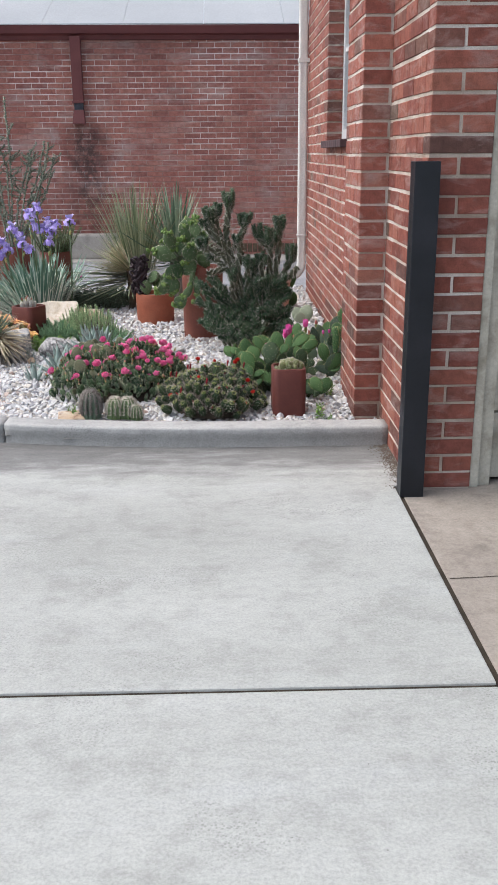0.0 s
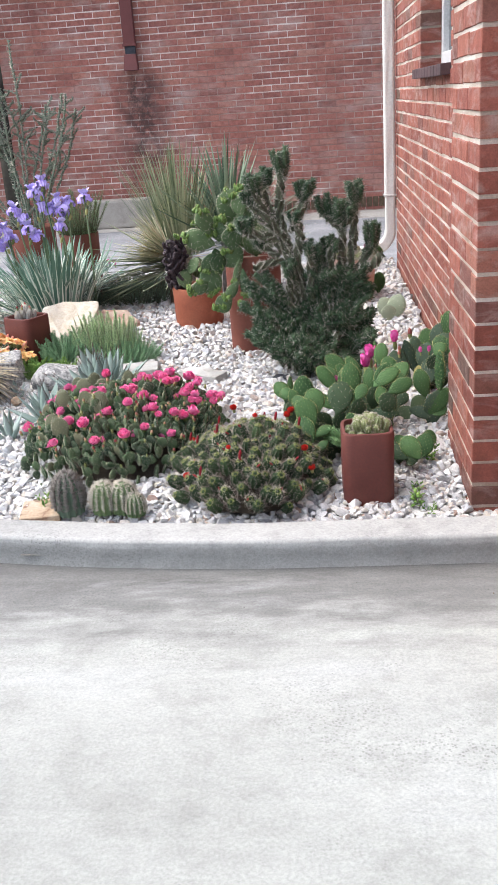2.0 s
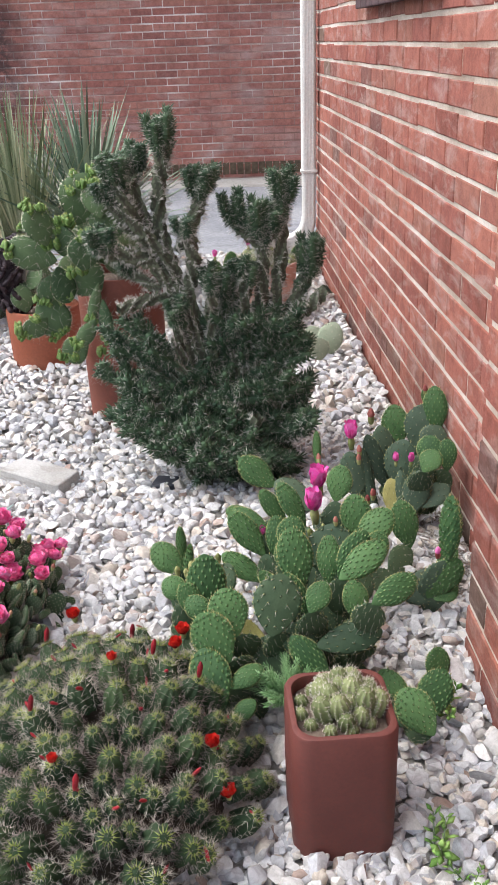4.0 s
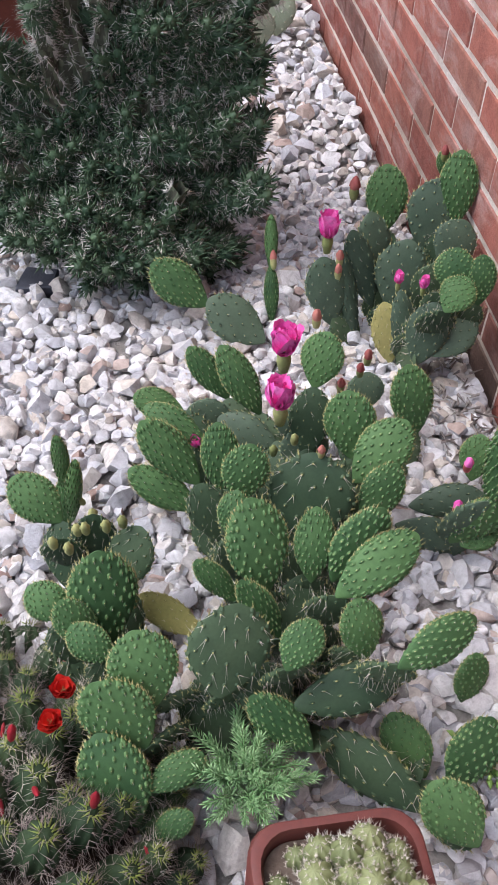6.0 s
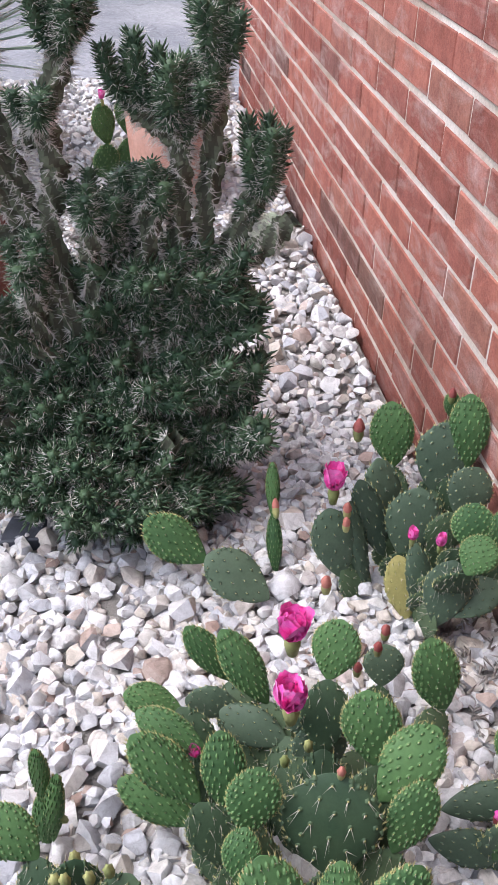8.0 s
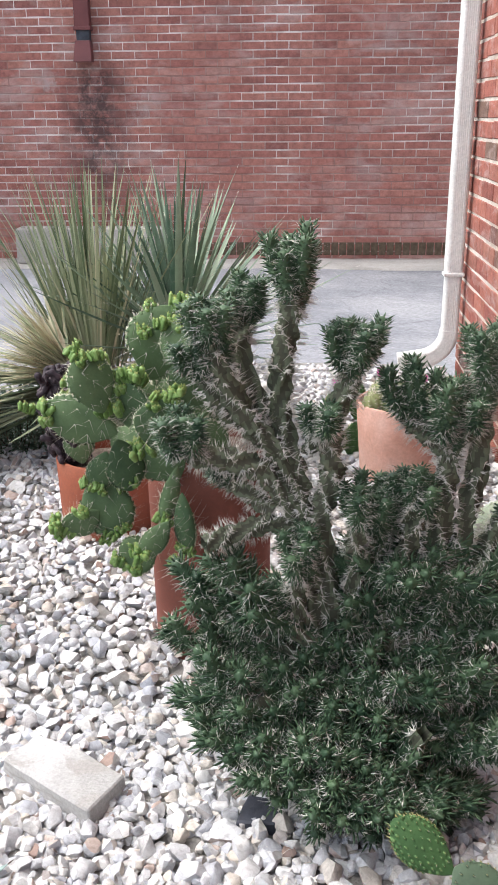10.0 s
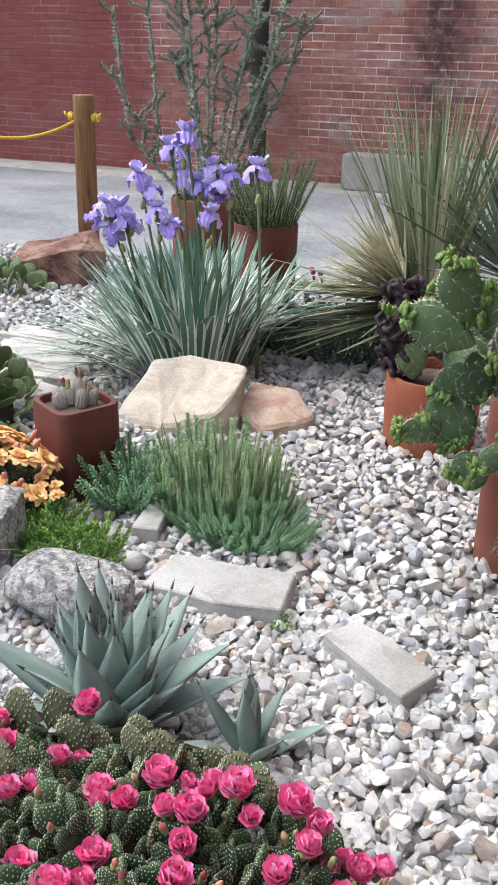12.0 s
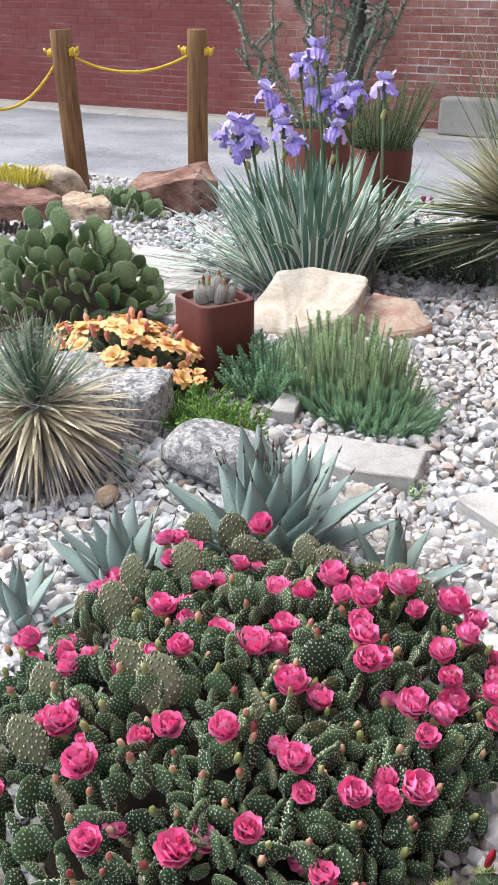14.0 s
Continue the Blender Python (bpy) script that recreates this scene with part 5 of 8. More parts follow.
pad_to(big, G_PADS, (0.630, 4.579, 0.097), (0.594, 4.623, 0.160), 0.051)
pad_to(big, A_PADS, (0.619, 4.533, 0.114), (0.513, 4.612, 0.160), 0.061)
pad_to(big, G_PADS, (0.655, 4.489, 0.131), (0.609, 4.531, 0.190), 0.059)
pad_to(big, G_PADS, (0.331, 4.522, 0.155), (0.371, 4.537, 0.180), 0.029)
pad_to(big, A_PADS, (0.414, 4.610, 0.130), (0.406, 4.662, 0.220), 0.085)
pad_to(big, A_PADS, (0.461, 4.617, 0.193), (0.448, 4.650, 0.250), 0.059)
pad_to(big, D_PADS, (0.551, 4.980, 0.218), (0.547, 5.004, 0.270), 0.059)
pad_to(big, D_PADS, (0.556, 4.957, 0.182), (0.556, 4.991, 0.240), 0.063)
pad_to(big, D_PADS, (0.667, 5.093, 0.157), (0.673, 5.118, 0.210), 0.052)
pad_to(left, G_PADS, (0.301, 4.700, 0.233), (0.295, 4.743, 0.340), 0.068)
pad_to(left, A_PADS, (0.310, 4.790, 0.203), (0.340, 4.821, 0.270), 0.053)
pad_to(left, G_PADS, (0.283, 4.689, 0.244), (0.255, 4.715, 0.300), 0.039)
pad_to(left, G_PADS, (0.303, 4.669, 0.253), (0.263, 4.688, 0.285), 0.041)
pad_to(left, G_PADS, (0.261, 4.713, 0.270), (0.223, 4.730, 0.300), 0.041)
pad_to(left, G_PADS, (0.245, 4.883, 0.217), (0.195, 4.908, 0.270), 0.052)
pad_to(left, Y_PADS, (0.403, 4.767, 0.128), (0.329, 4.805, 0.160), 0.039)
pad_to(back, G_PADS, (0.807, 5.541, 0.164), (0.800, 5.565, 0.276), 0.070)
pad_to(back, G_PADS, (0.872, 5.4, 0.262), (0.868, 5.42, 0.378), 0.058)
pad_to(back, D_PADS, (0.824, 5.398, 0.222), (0.855, 5.427, 0.330), 0.087)
pad_to(back, G_PADS, (0.863, 5.457, 0.310), (0.856, 5.464, 0.360), 0.025)
pad_to(back, D_PADS, (0.827, 5.310, 0.250), (0.864, 5.331, 0.310), 0.069)
pad_to(back, G_PADS, (0.810, 5.211, 0.268), (0.816, 5.234, 0.330), 0.056)
pad_to(back, G_PADS, (0.788, 5.165, 0.272), (0.819, 5.183, 0.315), 0.050)
pad_to(back, G_PADS, (0.850, 5.198, 0.256), (0.852, 5.221, 0.325), 0.043)
pad_to(back, D_PADS, (0.761, 5.318, 0.165), (0.784, 5.352, 0.270), 0.079)
pad_to(back, D_PADS, (0.762, 5.374, 0.145), (0.729, 5.412, 0.285), 0.063)
pad_to(back, D_PADS, (0.737, 5.338, 0.153), (0.692, 5.372, 0.280), 0.048)
pad_to(back, D_PADS, (0.668, 5.323, 0.131), (0.648, 5.354, 0.245), 0.066)
pad_to(back, D_PADS, (0.711, 5.317, 0.095), (0.679, 5.362, 0.250), 0.031)
pad_to(back, D_PADS, (0.769, 5.183, 0.159), (0.794, 5.216, 0.250), 0.062)
pad_to(back, D_PADS, (0.79, 5.184, 0.176), (0.858, 5.209, 0.220), 0.059)
pad_to(back, D_PADS, (0.779, 5.249, 0.097), (0.763, 5.282, 0.220), 0.041)
pad_to(back, Y_PADS, (0.753, 5.250, 0.106), (0.738, 5.284, 0.200), 0.049)
pad_to(low, D_PADS, (0.695, 4.919, 0.146), (0.794, 4.924, 0.150), 0.044)
pad_to(low, D_PADS, (0.663, 4.879, 0.161), (0.745, 4.855, 0.145), 0.045)
pad_to(low, G_PADS, (0.742, 4.846, 0.149), (0.788, 4.863, 0.170), 0.045)
pad_to(low, G_PADS, (0.794, 4.964, 0.138), (0.802, 4.987, 0.200), 0.045)
pad_to(creep, G_PADS, (0.466, 5.346, 0.166), (0.381, 5.381, 0.225), 0.064)
pad_to(creep, D_PADS, (0.554, 5.302, 0.121), (0.467, 5.347, 0.175), 0.072)
pad_to(low, G_PADS, (0.755, 4.85, 0.225), (0.775, 4.85, 0.375), 0.052, -50)
pad_to(low, G_PADS, (0.73, 4.85, 0.15), (0.785, 4.85, 0.238), 0.062, 20)
pad_to(low, D_PADS, (0.735, 4.86, 0.1), (0.757, 4.855, 0.235), 0.07, 10)
pad_to(low, G_PADS, (0.655, 4.56, 0.1), (0.7, 4.6, 0.17), 0.06, 10)
pad_to(low, G_PADS, (0.7, 4.66, 0.095), (0.715, 4.69, 0.15), 0.05, 30)
pad_at(hairy, -0.162, 5.914, 0.640, 0.177, 0.102, -75, -32)
pad_at(hairy, -0.074, 5.921, 0.672, 0.105, 0.090, 0, -21)
pad_at(hairy, -0.010, 5.882, 0.644, 0.126, 0.093, 10, 14)
pad_at(hairy, -0.016, 5.957, 0.548, 0.115, 0.121, -40, -25)
pad_at(hairy, -0.127, 5.884, 0.722, 0.137, 0.093, -20, 38)
pad_at(hairy, -0.014, 5.956, 0.778, 0.175, 0.127, 15, 8)
pad_at(hairy, -0.132, 5.952, 0.451, 0.162, 0.107, 160, 2)
pad_at(hairy, -0.134, 5.935, 0.533, 0.109, 0.055, 200, -5)
pad_at(hairy, -0.177, 5.931, 0.426, 0.112, 0.068, 230, -36)
pad_at(hairy, 0.001, 5.911, 0.493, 0.143, 0.038, 195, -31)
pad_at(hairy, 0.030, 5.891, 0.446, 0.155, 0.049, 178, 28)
pad_at(hairy, -0.026, 5.883, 0.415, 0.120, 0.049, 215, -15)
pad_at(hairy, -0.077, 5.977, 0.337, 0.116, 0.082, 235, -3)
pad_at(hairy, -0.088, 5.941, 0.543, 0.133, 0.077, 170, -21)
pad_at(hairy, 0.048, 5.949, 0.707, 0.152, 0.106, 30, 3)
pad_at(hairy, 0.028, 5.911, 0.778, 0.113, 0.072, -15, -23)
# older pads below, on which the others have grown
for p, foot in ((big, 0.55), (left, 0.6), (back, 0.45)):
    taken = []
    for c, d, ln, w in list(p["ends"]):
        if c.z < 0.13 or any((c - q).length < 0.035 for q in taken):
            continue
        taken.append(c)
        root = p["at"].lerp(Vector((c.x, c.y, p["at"].z)), foot)
        root.z = bed_height(root.x, root.y)
        while (c - root).length > 0.13:
            mid = c.lerp(root, 0.09 / (c - root).length)
            pad_to(p, A_PADS, mid, c, 0.055)
            c = mid
        pad_to(p, A_PADS, root, c + Vector((0, 0, 0.008)), 0.065)
for x, y, z, s in ((0.538, 5.065, 0.302, 0.03), (0.519, 4.972, 0.297, 0.029)):
    sit(big, "flower", BIG_FLOWERS, x, y, z, s, 250, 12)
sit(back, "flower", BIG_FLOWERS, 0.653, 5.35, 0.284, 0.026, 250, 12)
sit(big, "flower", BIG_FLOWERS, 0.414, 4.955, 0.255, 0.011, 250, 20)
for x, y, z, s in ((0.729, 5.502, 0.262, 0.024), (0.671, 5.332, 0.25, 0.017), (0.662, 5.095, 0.255, 0.016), (0.614, 5.044, 0.255, 0.015), (0.608, 5.187, 0.25, 0.019), (0.856, 5.46, 0.35, 0.016), (0.646, 5.071, 0.255, 0.015), (0.668, 5.32, 0.235, 0.016)):
    sit(back, "bud", RED_BUDS, x, y, z - 0.012, s, 250, 10)
for x, y, z in ((0.743, 5.252, 0.262), (0.772, 5.224, 0.272)):
    sit(back, "flower", BIG_FLOWERS, x, y, z, 0.012, 250, 10)
for x, y, z in ((0.77, 4.941, 0.182), (0.739, 4.88, 0.172)):
    sit(low, "bud", PINK_BUDS, x, y, z, 0.017, 250, 10)
for x, y, z in ((0.505, 4.925, 0.27), (0.533, 4.939, 0.272)):
    sit(big, "bud", GREEN_BUDS, x, y, z - 0.012, 0.014, 250, 10)
sit(big, "bud", RED_BUDS, 0.548, 4.867, 0.312, 0.012, 250, 10)
for x, y, z in ((0.244, 4.814, 0.262), (0.261, 4.805, 0.262), (0.28, 4.823, 0.272), (0.303, 4.819, 0.278), (0.321, 4.822, 0.28), (0.288, 4.85, 0.262), (0.27, 4.83, 0.262)):
    sit(left, "bud", GREEN_BUDS, x, y, z - 0.008, 0.015, 250, 10)
pad_to(left, A_PADS, (0.285, 4.835, 0.2), (0.288, 4.84, 0.275), 0.05)
pad_to(left, A_PADS, (0.25, 4.83, 0.2), (0.252, 4.82, 0.262), 0.05)
stalk = plant_of("cactus_stalk", (0.575, 5.38, 0.095), "thin upright cactus stalk with red buds", "cactus", PADS, 7)
pad_to(stalk, PADS, (0.58, 5.38, 0.095), (0.579, 5.415, 0.185), 0.024)
pad_to(stalk, PADS, (0.579, 5.412, 0.178), (0.581, 5.45, 0.262), 0.021)
sit(stalk, "bud", RED_BUDS, 0.582, 5.405, 0.185, 0.016, 90, 30)
stalk2 = plant_of("cactus_stalk", (0.245, 4.965, 0.095), "knobbly young cactus stalk with orange buds", "cactus", PADS, 8)
pad_to(stalk2, PADS, (0.24, 4.965, 0.095), (0.243, 4.97, 0.19), 0.026)
pad_to(stalk2, PADS, (0.243, 4.968, 0.18), (0.248, 4.975, 0.272), 0.022)
pad_to(stalk2, PADS, (0.252, 4.955, 0.13), (0.262, 4.958, 0.235), 0.022)
for k in range(4):
    sit(stalk2, "bud", GREEN_BUDS, 0.25 + 0.006 * k, 4.955, 0.16 + 0.018 * (k % 3), 0.013, 72 * k, 25)


def shoot_mesh(seed):
    """A row of small upright new pads, knobbly, each with a pale tufted tip."""
    rnd = random.Random(seed)
    b = Build()
    for k in range(10):
        d = Vector((rnd.uniform(-0.4, 0.4), rnd.uniform(-0.4, 0.4), 1)).normalized()
        s = d.orthogonal().normalized()
        o = d.cross(s)
        r = rnd.uniform(0.2, 0.28)
        q = Vector((rnd.uniform(-0.75, 0.75), rnd.uniform(-0.3, 0.3), -0.15))
        ln = rnd.uniform(0.45, 0.95)
        vs = []
        for i, (v, w) in enumerate(((0, 0.6), (0.16, 0.95), (0.3, 0.82), (0.46, 1.05), (0.6, 0.86), (0.78, 1.08), (0.92, 0.85), (1.0, 0.4))):
            vs += [q + d * v * ln + (s * math.cos(a + i) + o * 0.75 * math.sin(a + i)) * r * w for a in [2 * math.pi * j / 6 for j in range(6)]]
        b.add(vs, ring_faces(8, 6) + [tuple(range(42, 48))], 0)
        for _ in range(7):
            e = (d + s * rnd.uniform(-0.8, 0.8) + o * rnd.uniform(-0.8, 0.8)).normalized()
            b.add(*spike(q + d * ln * rnd.uniform(0.85, 1.0), q + d * ln + e * 0.2, 0.05), 1)
    return b.mesh("new_shoot", [SHOOT, SHOOT_TIP])


SHOOTS = [shoot_mesh(s) for s in (1, 2, 3)]
for x, y, z in ((-0.18, 5.92, 0.73), (-0.213, 5.92, 0.66), (-0.074, 5.93, 0.72), (-0.015, 5.92, 0.68), (-0.036, 5.94, 0.82), (0.069, 5.95, 0.82), (-0.117, 5.92, 0.76), (-0.173, 5.92, 0.47),
                (-0.074, 5.92, 0.35), (-0.043, 5.9, 0.6), (0.004, 5.92, 0.36), (-0.225, 5.92, 0.44), (-0.15, 5.95, 0.71), (-0.1, 5.9, 0.68), (0.02, 5.97, 0.8), (-0.05, 5.9, 0.75), (-0.2, 5.95, 0.69), (0.1, 5.98, 0.74), (0.02, 5.9, 0.72)):
    sit(hairy, "new_shoot", SHOOTS, x, y, z - 0.02, 0.03, 250, 15)
rnd = hairy["rnd"]
for c, d, ln, w in list(hairy["ends"]):
    for k in range(5):
        e = c + d * ln * rnd.uniform(0.36, 0.52) + Vector((rnd.uniform(-0.35, 0.35) * w, rnd.uniform(-0.01, 0.01), rnd.uniform(-0.01, 0.01)))
        sit(hairy, "new_shoot", SHOOTS, e.x, e.y, e.z, rnd.uniform(0.016, 0.026), rnd.uniform(0, 360), 30)
for _ in range(14):
    pad_at(hairy, 0.035 + rnd.uniform(-0.1, 0.12), 6.08 + rnd.uniform(-0.1, 0.1), 0.58 + rnd.uniform(0, 0.12), rnd.uniform(0.1, 0.13), rnd.uniform(0.07, 0.09), rnd.uniform(-50, 50), rnd.uniform(-60, 60))


def dark_dome(plant, sx, sy, h):
    """A dark dome added under a cushion plant, to hide gravel and shade its gaps."""
    vs, fs = lathe([(1.0, -0.02), (0.9, h * 0.25), (0.6, h * 0.75), (0.3, h * 0.95), (0.01, h)], 28)
    vs = [(x * sx * (1 + 0.06 * noise.noise((x * 3, y * 3, z))), y * sy, z + 0.012 * noise.noise((x * 9, y * 9, 2))) for x, y, z in vs]
    part("root_soil", Build().add(vs, fs).mesh("root_soil", [SOIL]), plant["ob"])


def squarish(a, p):
    """How far a cushion reaches at angle a; p above 2 fills out its corners."""
    return (abs(math.cos(a)) ** p + abs(math.sin(a)) ** p) ** (-1.0 / p)


def pad_mound(plant, sx, sy, h, n, size, meshes=None, extra=None, base=0.0, wide=0.8):
    """Many small pads that cover a low dome. Returns places on its top."""
    rnd, (px, py, pz) = plant["rnd"], plant["at"]
    tops = []
    for k in range(n):
        r, a = math.sqrt((k + 0.5) / n), k * 2.39996
        x, y = r * math.cos(a), r * math.sin(a)
        k_in = 1.0 - plant.get("cut", 0.0) * max(0.0, math.cos(a + 0.7)) ** 2
        k_in *= squarish(a, plant.get("square", 2.0))
        x, y = x * k_in, y * k_in
        z = h * max(0.0, 1 - r * r) ** plant.get("round", 0.55) * (0.84 + 0.26 * noise.noise((x * 2.2, y * 2.2, px * 9)) + plant.get("hollow", 0.0) * noise.noise((x * 5.5, y * 5.5, 2.0)))
        s = size * rnd.uniform(0.75, 1.25)
        m = (extra if extra and rnd.random() < 0.13 else plant["pads"])
        lean = plant.get("spread", 48) * r + rnd.uniform(-16, 16)
        rot = turn(math.degrees(a) + rnd.uniform(-30, 30), lean, rnd.uniform(0, 360))
        o = Vector((x * sx, y * sy, base + z - s * 0.55))
        part("pad", m[rnd.randrange(len(m))], plant["ob"], Matrix.Translation(o) @ rot @ Matrix.Diagonal((s * wide, s, s, 1)))
        tip = o + rot.to_3x3() @ Vector((0, 0, s))
        tops.append((px + tip.x, py + tip.y, pz + tip.z, math.degrees(a), lean))
    return tops


mound = plant_of("flowering_cactus_mound", (-0.33, 4.83, 0.095), "dense mound of small prickly pear covered in pink flowers", "prickly pear", PADS_SMALL, 9)
mound["spread"], mound["hollow"], mound["cut"], mound["square"], mound["round"] = 24, 0.36, 0.24, 2.6, 0.5
dark_dome(mound, 0.27, 0.32, 0.11)
tops = pad_mound(mound, 0.345, 0.37, 0.2, 299, 0.048, extra=PADS_BRONZE, wide=0.8)
# the crowded lower pads between them
g, frnd = Build(), random.Random(90)
for k in range(720):
    r, a = math.sqrt((k + 0.5) / 720), k * 2.39996 + 1.0
    k_in = (1.0 - 0.24 * max(0.0, math.cos(a + 0.7)) ** 2) * squarish(a, 2.6)
    x, y = r * math.cos(a) * k_in, r * math.sin(a) * k_in
    s = 0.042 * frnd.uniform(0.75, 1.3)
    z = 0.195 * max(0.0, 1 - r * r) ** 0.5 - s * 0.72 - 0.016 + 0.055 * noise.noise((x * 5.5, y * 5.5, 2.0))
    m = Matrix.Translation((x * 0.345, y * 0.375, z)) @ turn(math.degrees(a) + frnd.uniform(-40, 40), 24 * r + frnd.uniform(-16, 16), frnd.uniform(0, 360)) @ Matrix.Diagonal((s * 0.78, s, s, 1))
    src = PADS_SMALL[k % 5]
    g.add([m @ v.co for v in src.vertices], [tuple(p.vertices) for p in src.polygons])
    g.m[-len(src.polygons):] = [p.material_index for p in src.polygons]
part("pad_mass", g.mesh("pad_mass", [PAD_SMALL, AREOLE, SPINE]), mound["ob"])["kind"] = "stuff"
rnd = mound["rnd"]
rnd.shuffle(tops)
# the flowers crowd along the far edge
tops.sort(key=lambda q: -max(0.0, q[1] + 0.25 * q[0] - 4.86))
used = []
for x, y, z, a, l in tops:
    apart = 0.05 if y + 0.25 * x > 4.9 else 0.066
    if len(used) < 42 and y < 5.05 + 0.12 * max(0.0, x + 0.35) and z > 0.16 and (x + 0.2) ** 2 + (y - 4.8) ** 2 > 0.003 and all((x - u) ** 2 + (y - v) ** 2 > apart ** 2 for u, v in used):
        used.append((x, y))
        big_one = rnd.uniform(0.019, 0.0275)
        sit(mound, "flower", ROSES, x, y, z + 0.004, big_one, a, min(40, l * 0.7))
        # neighbours that crowd against it, and closed buds below
        for _ in range(rnd.choice((0, 1, 1, 2, 2, 3))):
            q = rnd.uniform(0, 6.28)
            sit(mound, "flower", ROSES, x + 0.032 * math.cos(q), y + 0.032 * math.sin(q), z - rnd.uniform(0.0, 0.014), rnd.uniform(0.014, 0.021), math.degrees(q), rnd.uniform(10, 35))
        for _ in range(2):
            q = rnd.uniform(0, 6.28)
            sit(mound, "bud", rnd.choice((BLUSHED, GREEN_BUDS, WITHERED)), x + 0.03 * math.cos(q), y + 0.03 * math.sin(q), z - 0.012, rnd.uniform(0.01, 0.014), math.degrees(q), 20)
for x, y, z, a, l in tops[100:280:2]:
    sit(mound, "bud", rnd.choice((BLUSHED, GREEN_BUDS, WITHERED)), x, y, z - 0.002, rnd.uniform(0.009, 0.013), a, l)
mound["pads"] = PADS_BRONZE
for k in range(10):
    x, y = -0.56 + 0.042 * k, 5.1 + 0.016 * math.sin(k * 2.0)
    pad_to(mound, PADS_BRONZE, (x, y, 0.185), (x + rnd.uniform(-0.02, 0.02), y + 0.015, 0.262 + 0.014 * math.sin(k * 1.7)), rnd.uniform(0.05, 0.062))
for x, y, z in ((-0.6, 4.95, 0.25), (-0.57, 4.86, 0.27), (-0.62, 4.88, 0.22), (-0.52, 4.98, 0.28), (-0.43, 4.72, 0.31), (-0.4, 4.71, 0.31), (-0.5, 4.6, 0.26), (-0.55, 4.7, 0.24)):
    pad_to(mound, PADS_BRONZE, (x, y - 0.01, z - 0.06), (x + rnd.uniform(-0.02, 0.02), y + 0.01, z + 0.015), 0.058)
sit(mound, "flower", ROSES, -0.46, 5.12, 0.262, 0.024, 250, 12)

leftpear = plant_of("prickly_pear", (-1.66, 6.22, 0.095), "tall green prickly pear clump at the shale path", "prickly pear", PADS_PLAIN, 10)
leftpear["hollow"] = 0.3
dark_dome(leftpear, 0.25, 0.25, 0.17)
pad_mound(leftpear, 0.28, 0.28, 0.27, 220, 0.06, extra=PADS[:2])
for x, z, s in ((-1.83, 0.38, 0.09), (-1.73, 0.41, 0.085), (-1.65, 0.41, 0.09), (-1.59, 0.38, 0.085), (-1.53, 0.36, 0.1), (-1.48, 0.33, 0.1), (-1.75, 0.33, 0.09), (-1.45, 0.27, 0.09), (-1.87, 0.3, 0.09), (-1.68, 0.36, 0.08)):
    pad_at(leftpear, x, 6.2 + leftpear["rnd"].uniform(-0.08, 0.08), z, s, s * 0.78, leftpear["rnd"].uniform(-25, 25), leftpear["rnd"].uniform(-30, 30))
lowpear = plant_of("prickly_pear", (-1.36, 6.06, 0.095), "low row of round prickly pear pads", "prickly pear", PADS_PLAIN, 11)
for k in range(7):
    pad_at(lowpear, -1.46 + 0.045 * k, 6.1 - 0.02 * k + 0.03 * (k % 2), 0.15, 0.085, 0.075, -10 + 8 * (k % 3), 20)
farpear = plant_of("prickly_pear", (-2.4, 7.55, 0.095), "small pale green prickly pear clump by the rocks", "prickly pear", PADS_PLAIN, 12)
pad_mound(farpear, 0.22, 0.14, 0.11, 46, 0.075)
bunny = plant_of("prickly_pear", (0.73, 6.56, 0.095), "three rounded pale grey prickly pear pads by the wall", "prickly pear", [pad_mesh("pad", [PAD_GREY, AREOLE, SPINE, PAD_GREY], 83, 6, 4, 0.03, 0.17, 0.017, 1, 0.005, 0.03, 8, True)], 13)
pad_to(bunny, bunny["pads"], (0.73, 6.56, 0.09), (0.69, 6.57, 0.2), 0.085)
pad_to(bunny, bunny["pads"], (0.735, 6.54, 0.09), (0.785, 6.55, 0.215), 0.095)
pad_to(bunny, bunny["pads"], (0.72, 6.5, 0.09), (0.715, 6.5, 0.175), 0.075)
peach = plant_of("flowering_cactus_mound", (-1.2, 5.81, 0.095), "low cactus covered in yellow and peach flowers", "prickly pear", PADS_SMALL, 14)
tp = pad_mound(peach, 0.2, 0.13, 0.17, 84, 0.055)
rnd = peach["rnd"]
for k, (x, y, z, a, l) in enumerate(tp[:76]):
    full = k % 2 == 0
    sit(peach, "flower" if full else "bud", PEACHES if full else [PEACH_BUDS[k % 2]], x, y, z + 0.016, rnd.uniform(0.026, 0.036) if full else 0.018, a, min(l, 40))

# ---- ribbed cacti ----


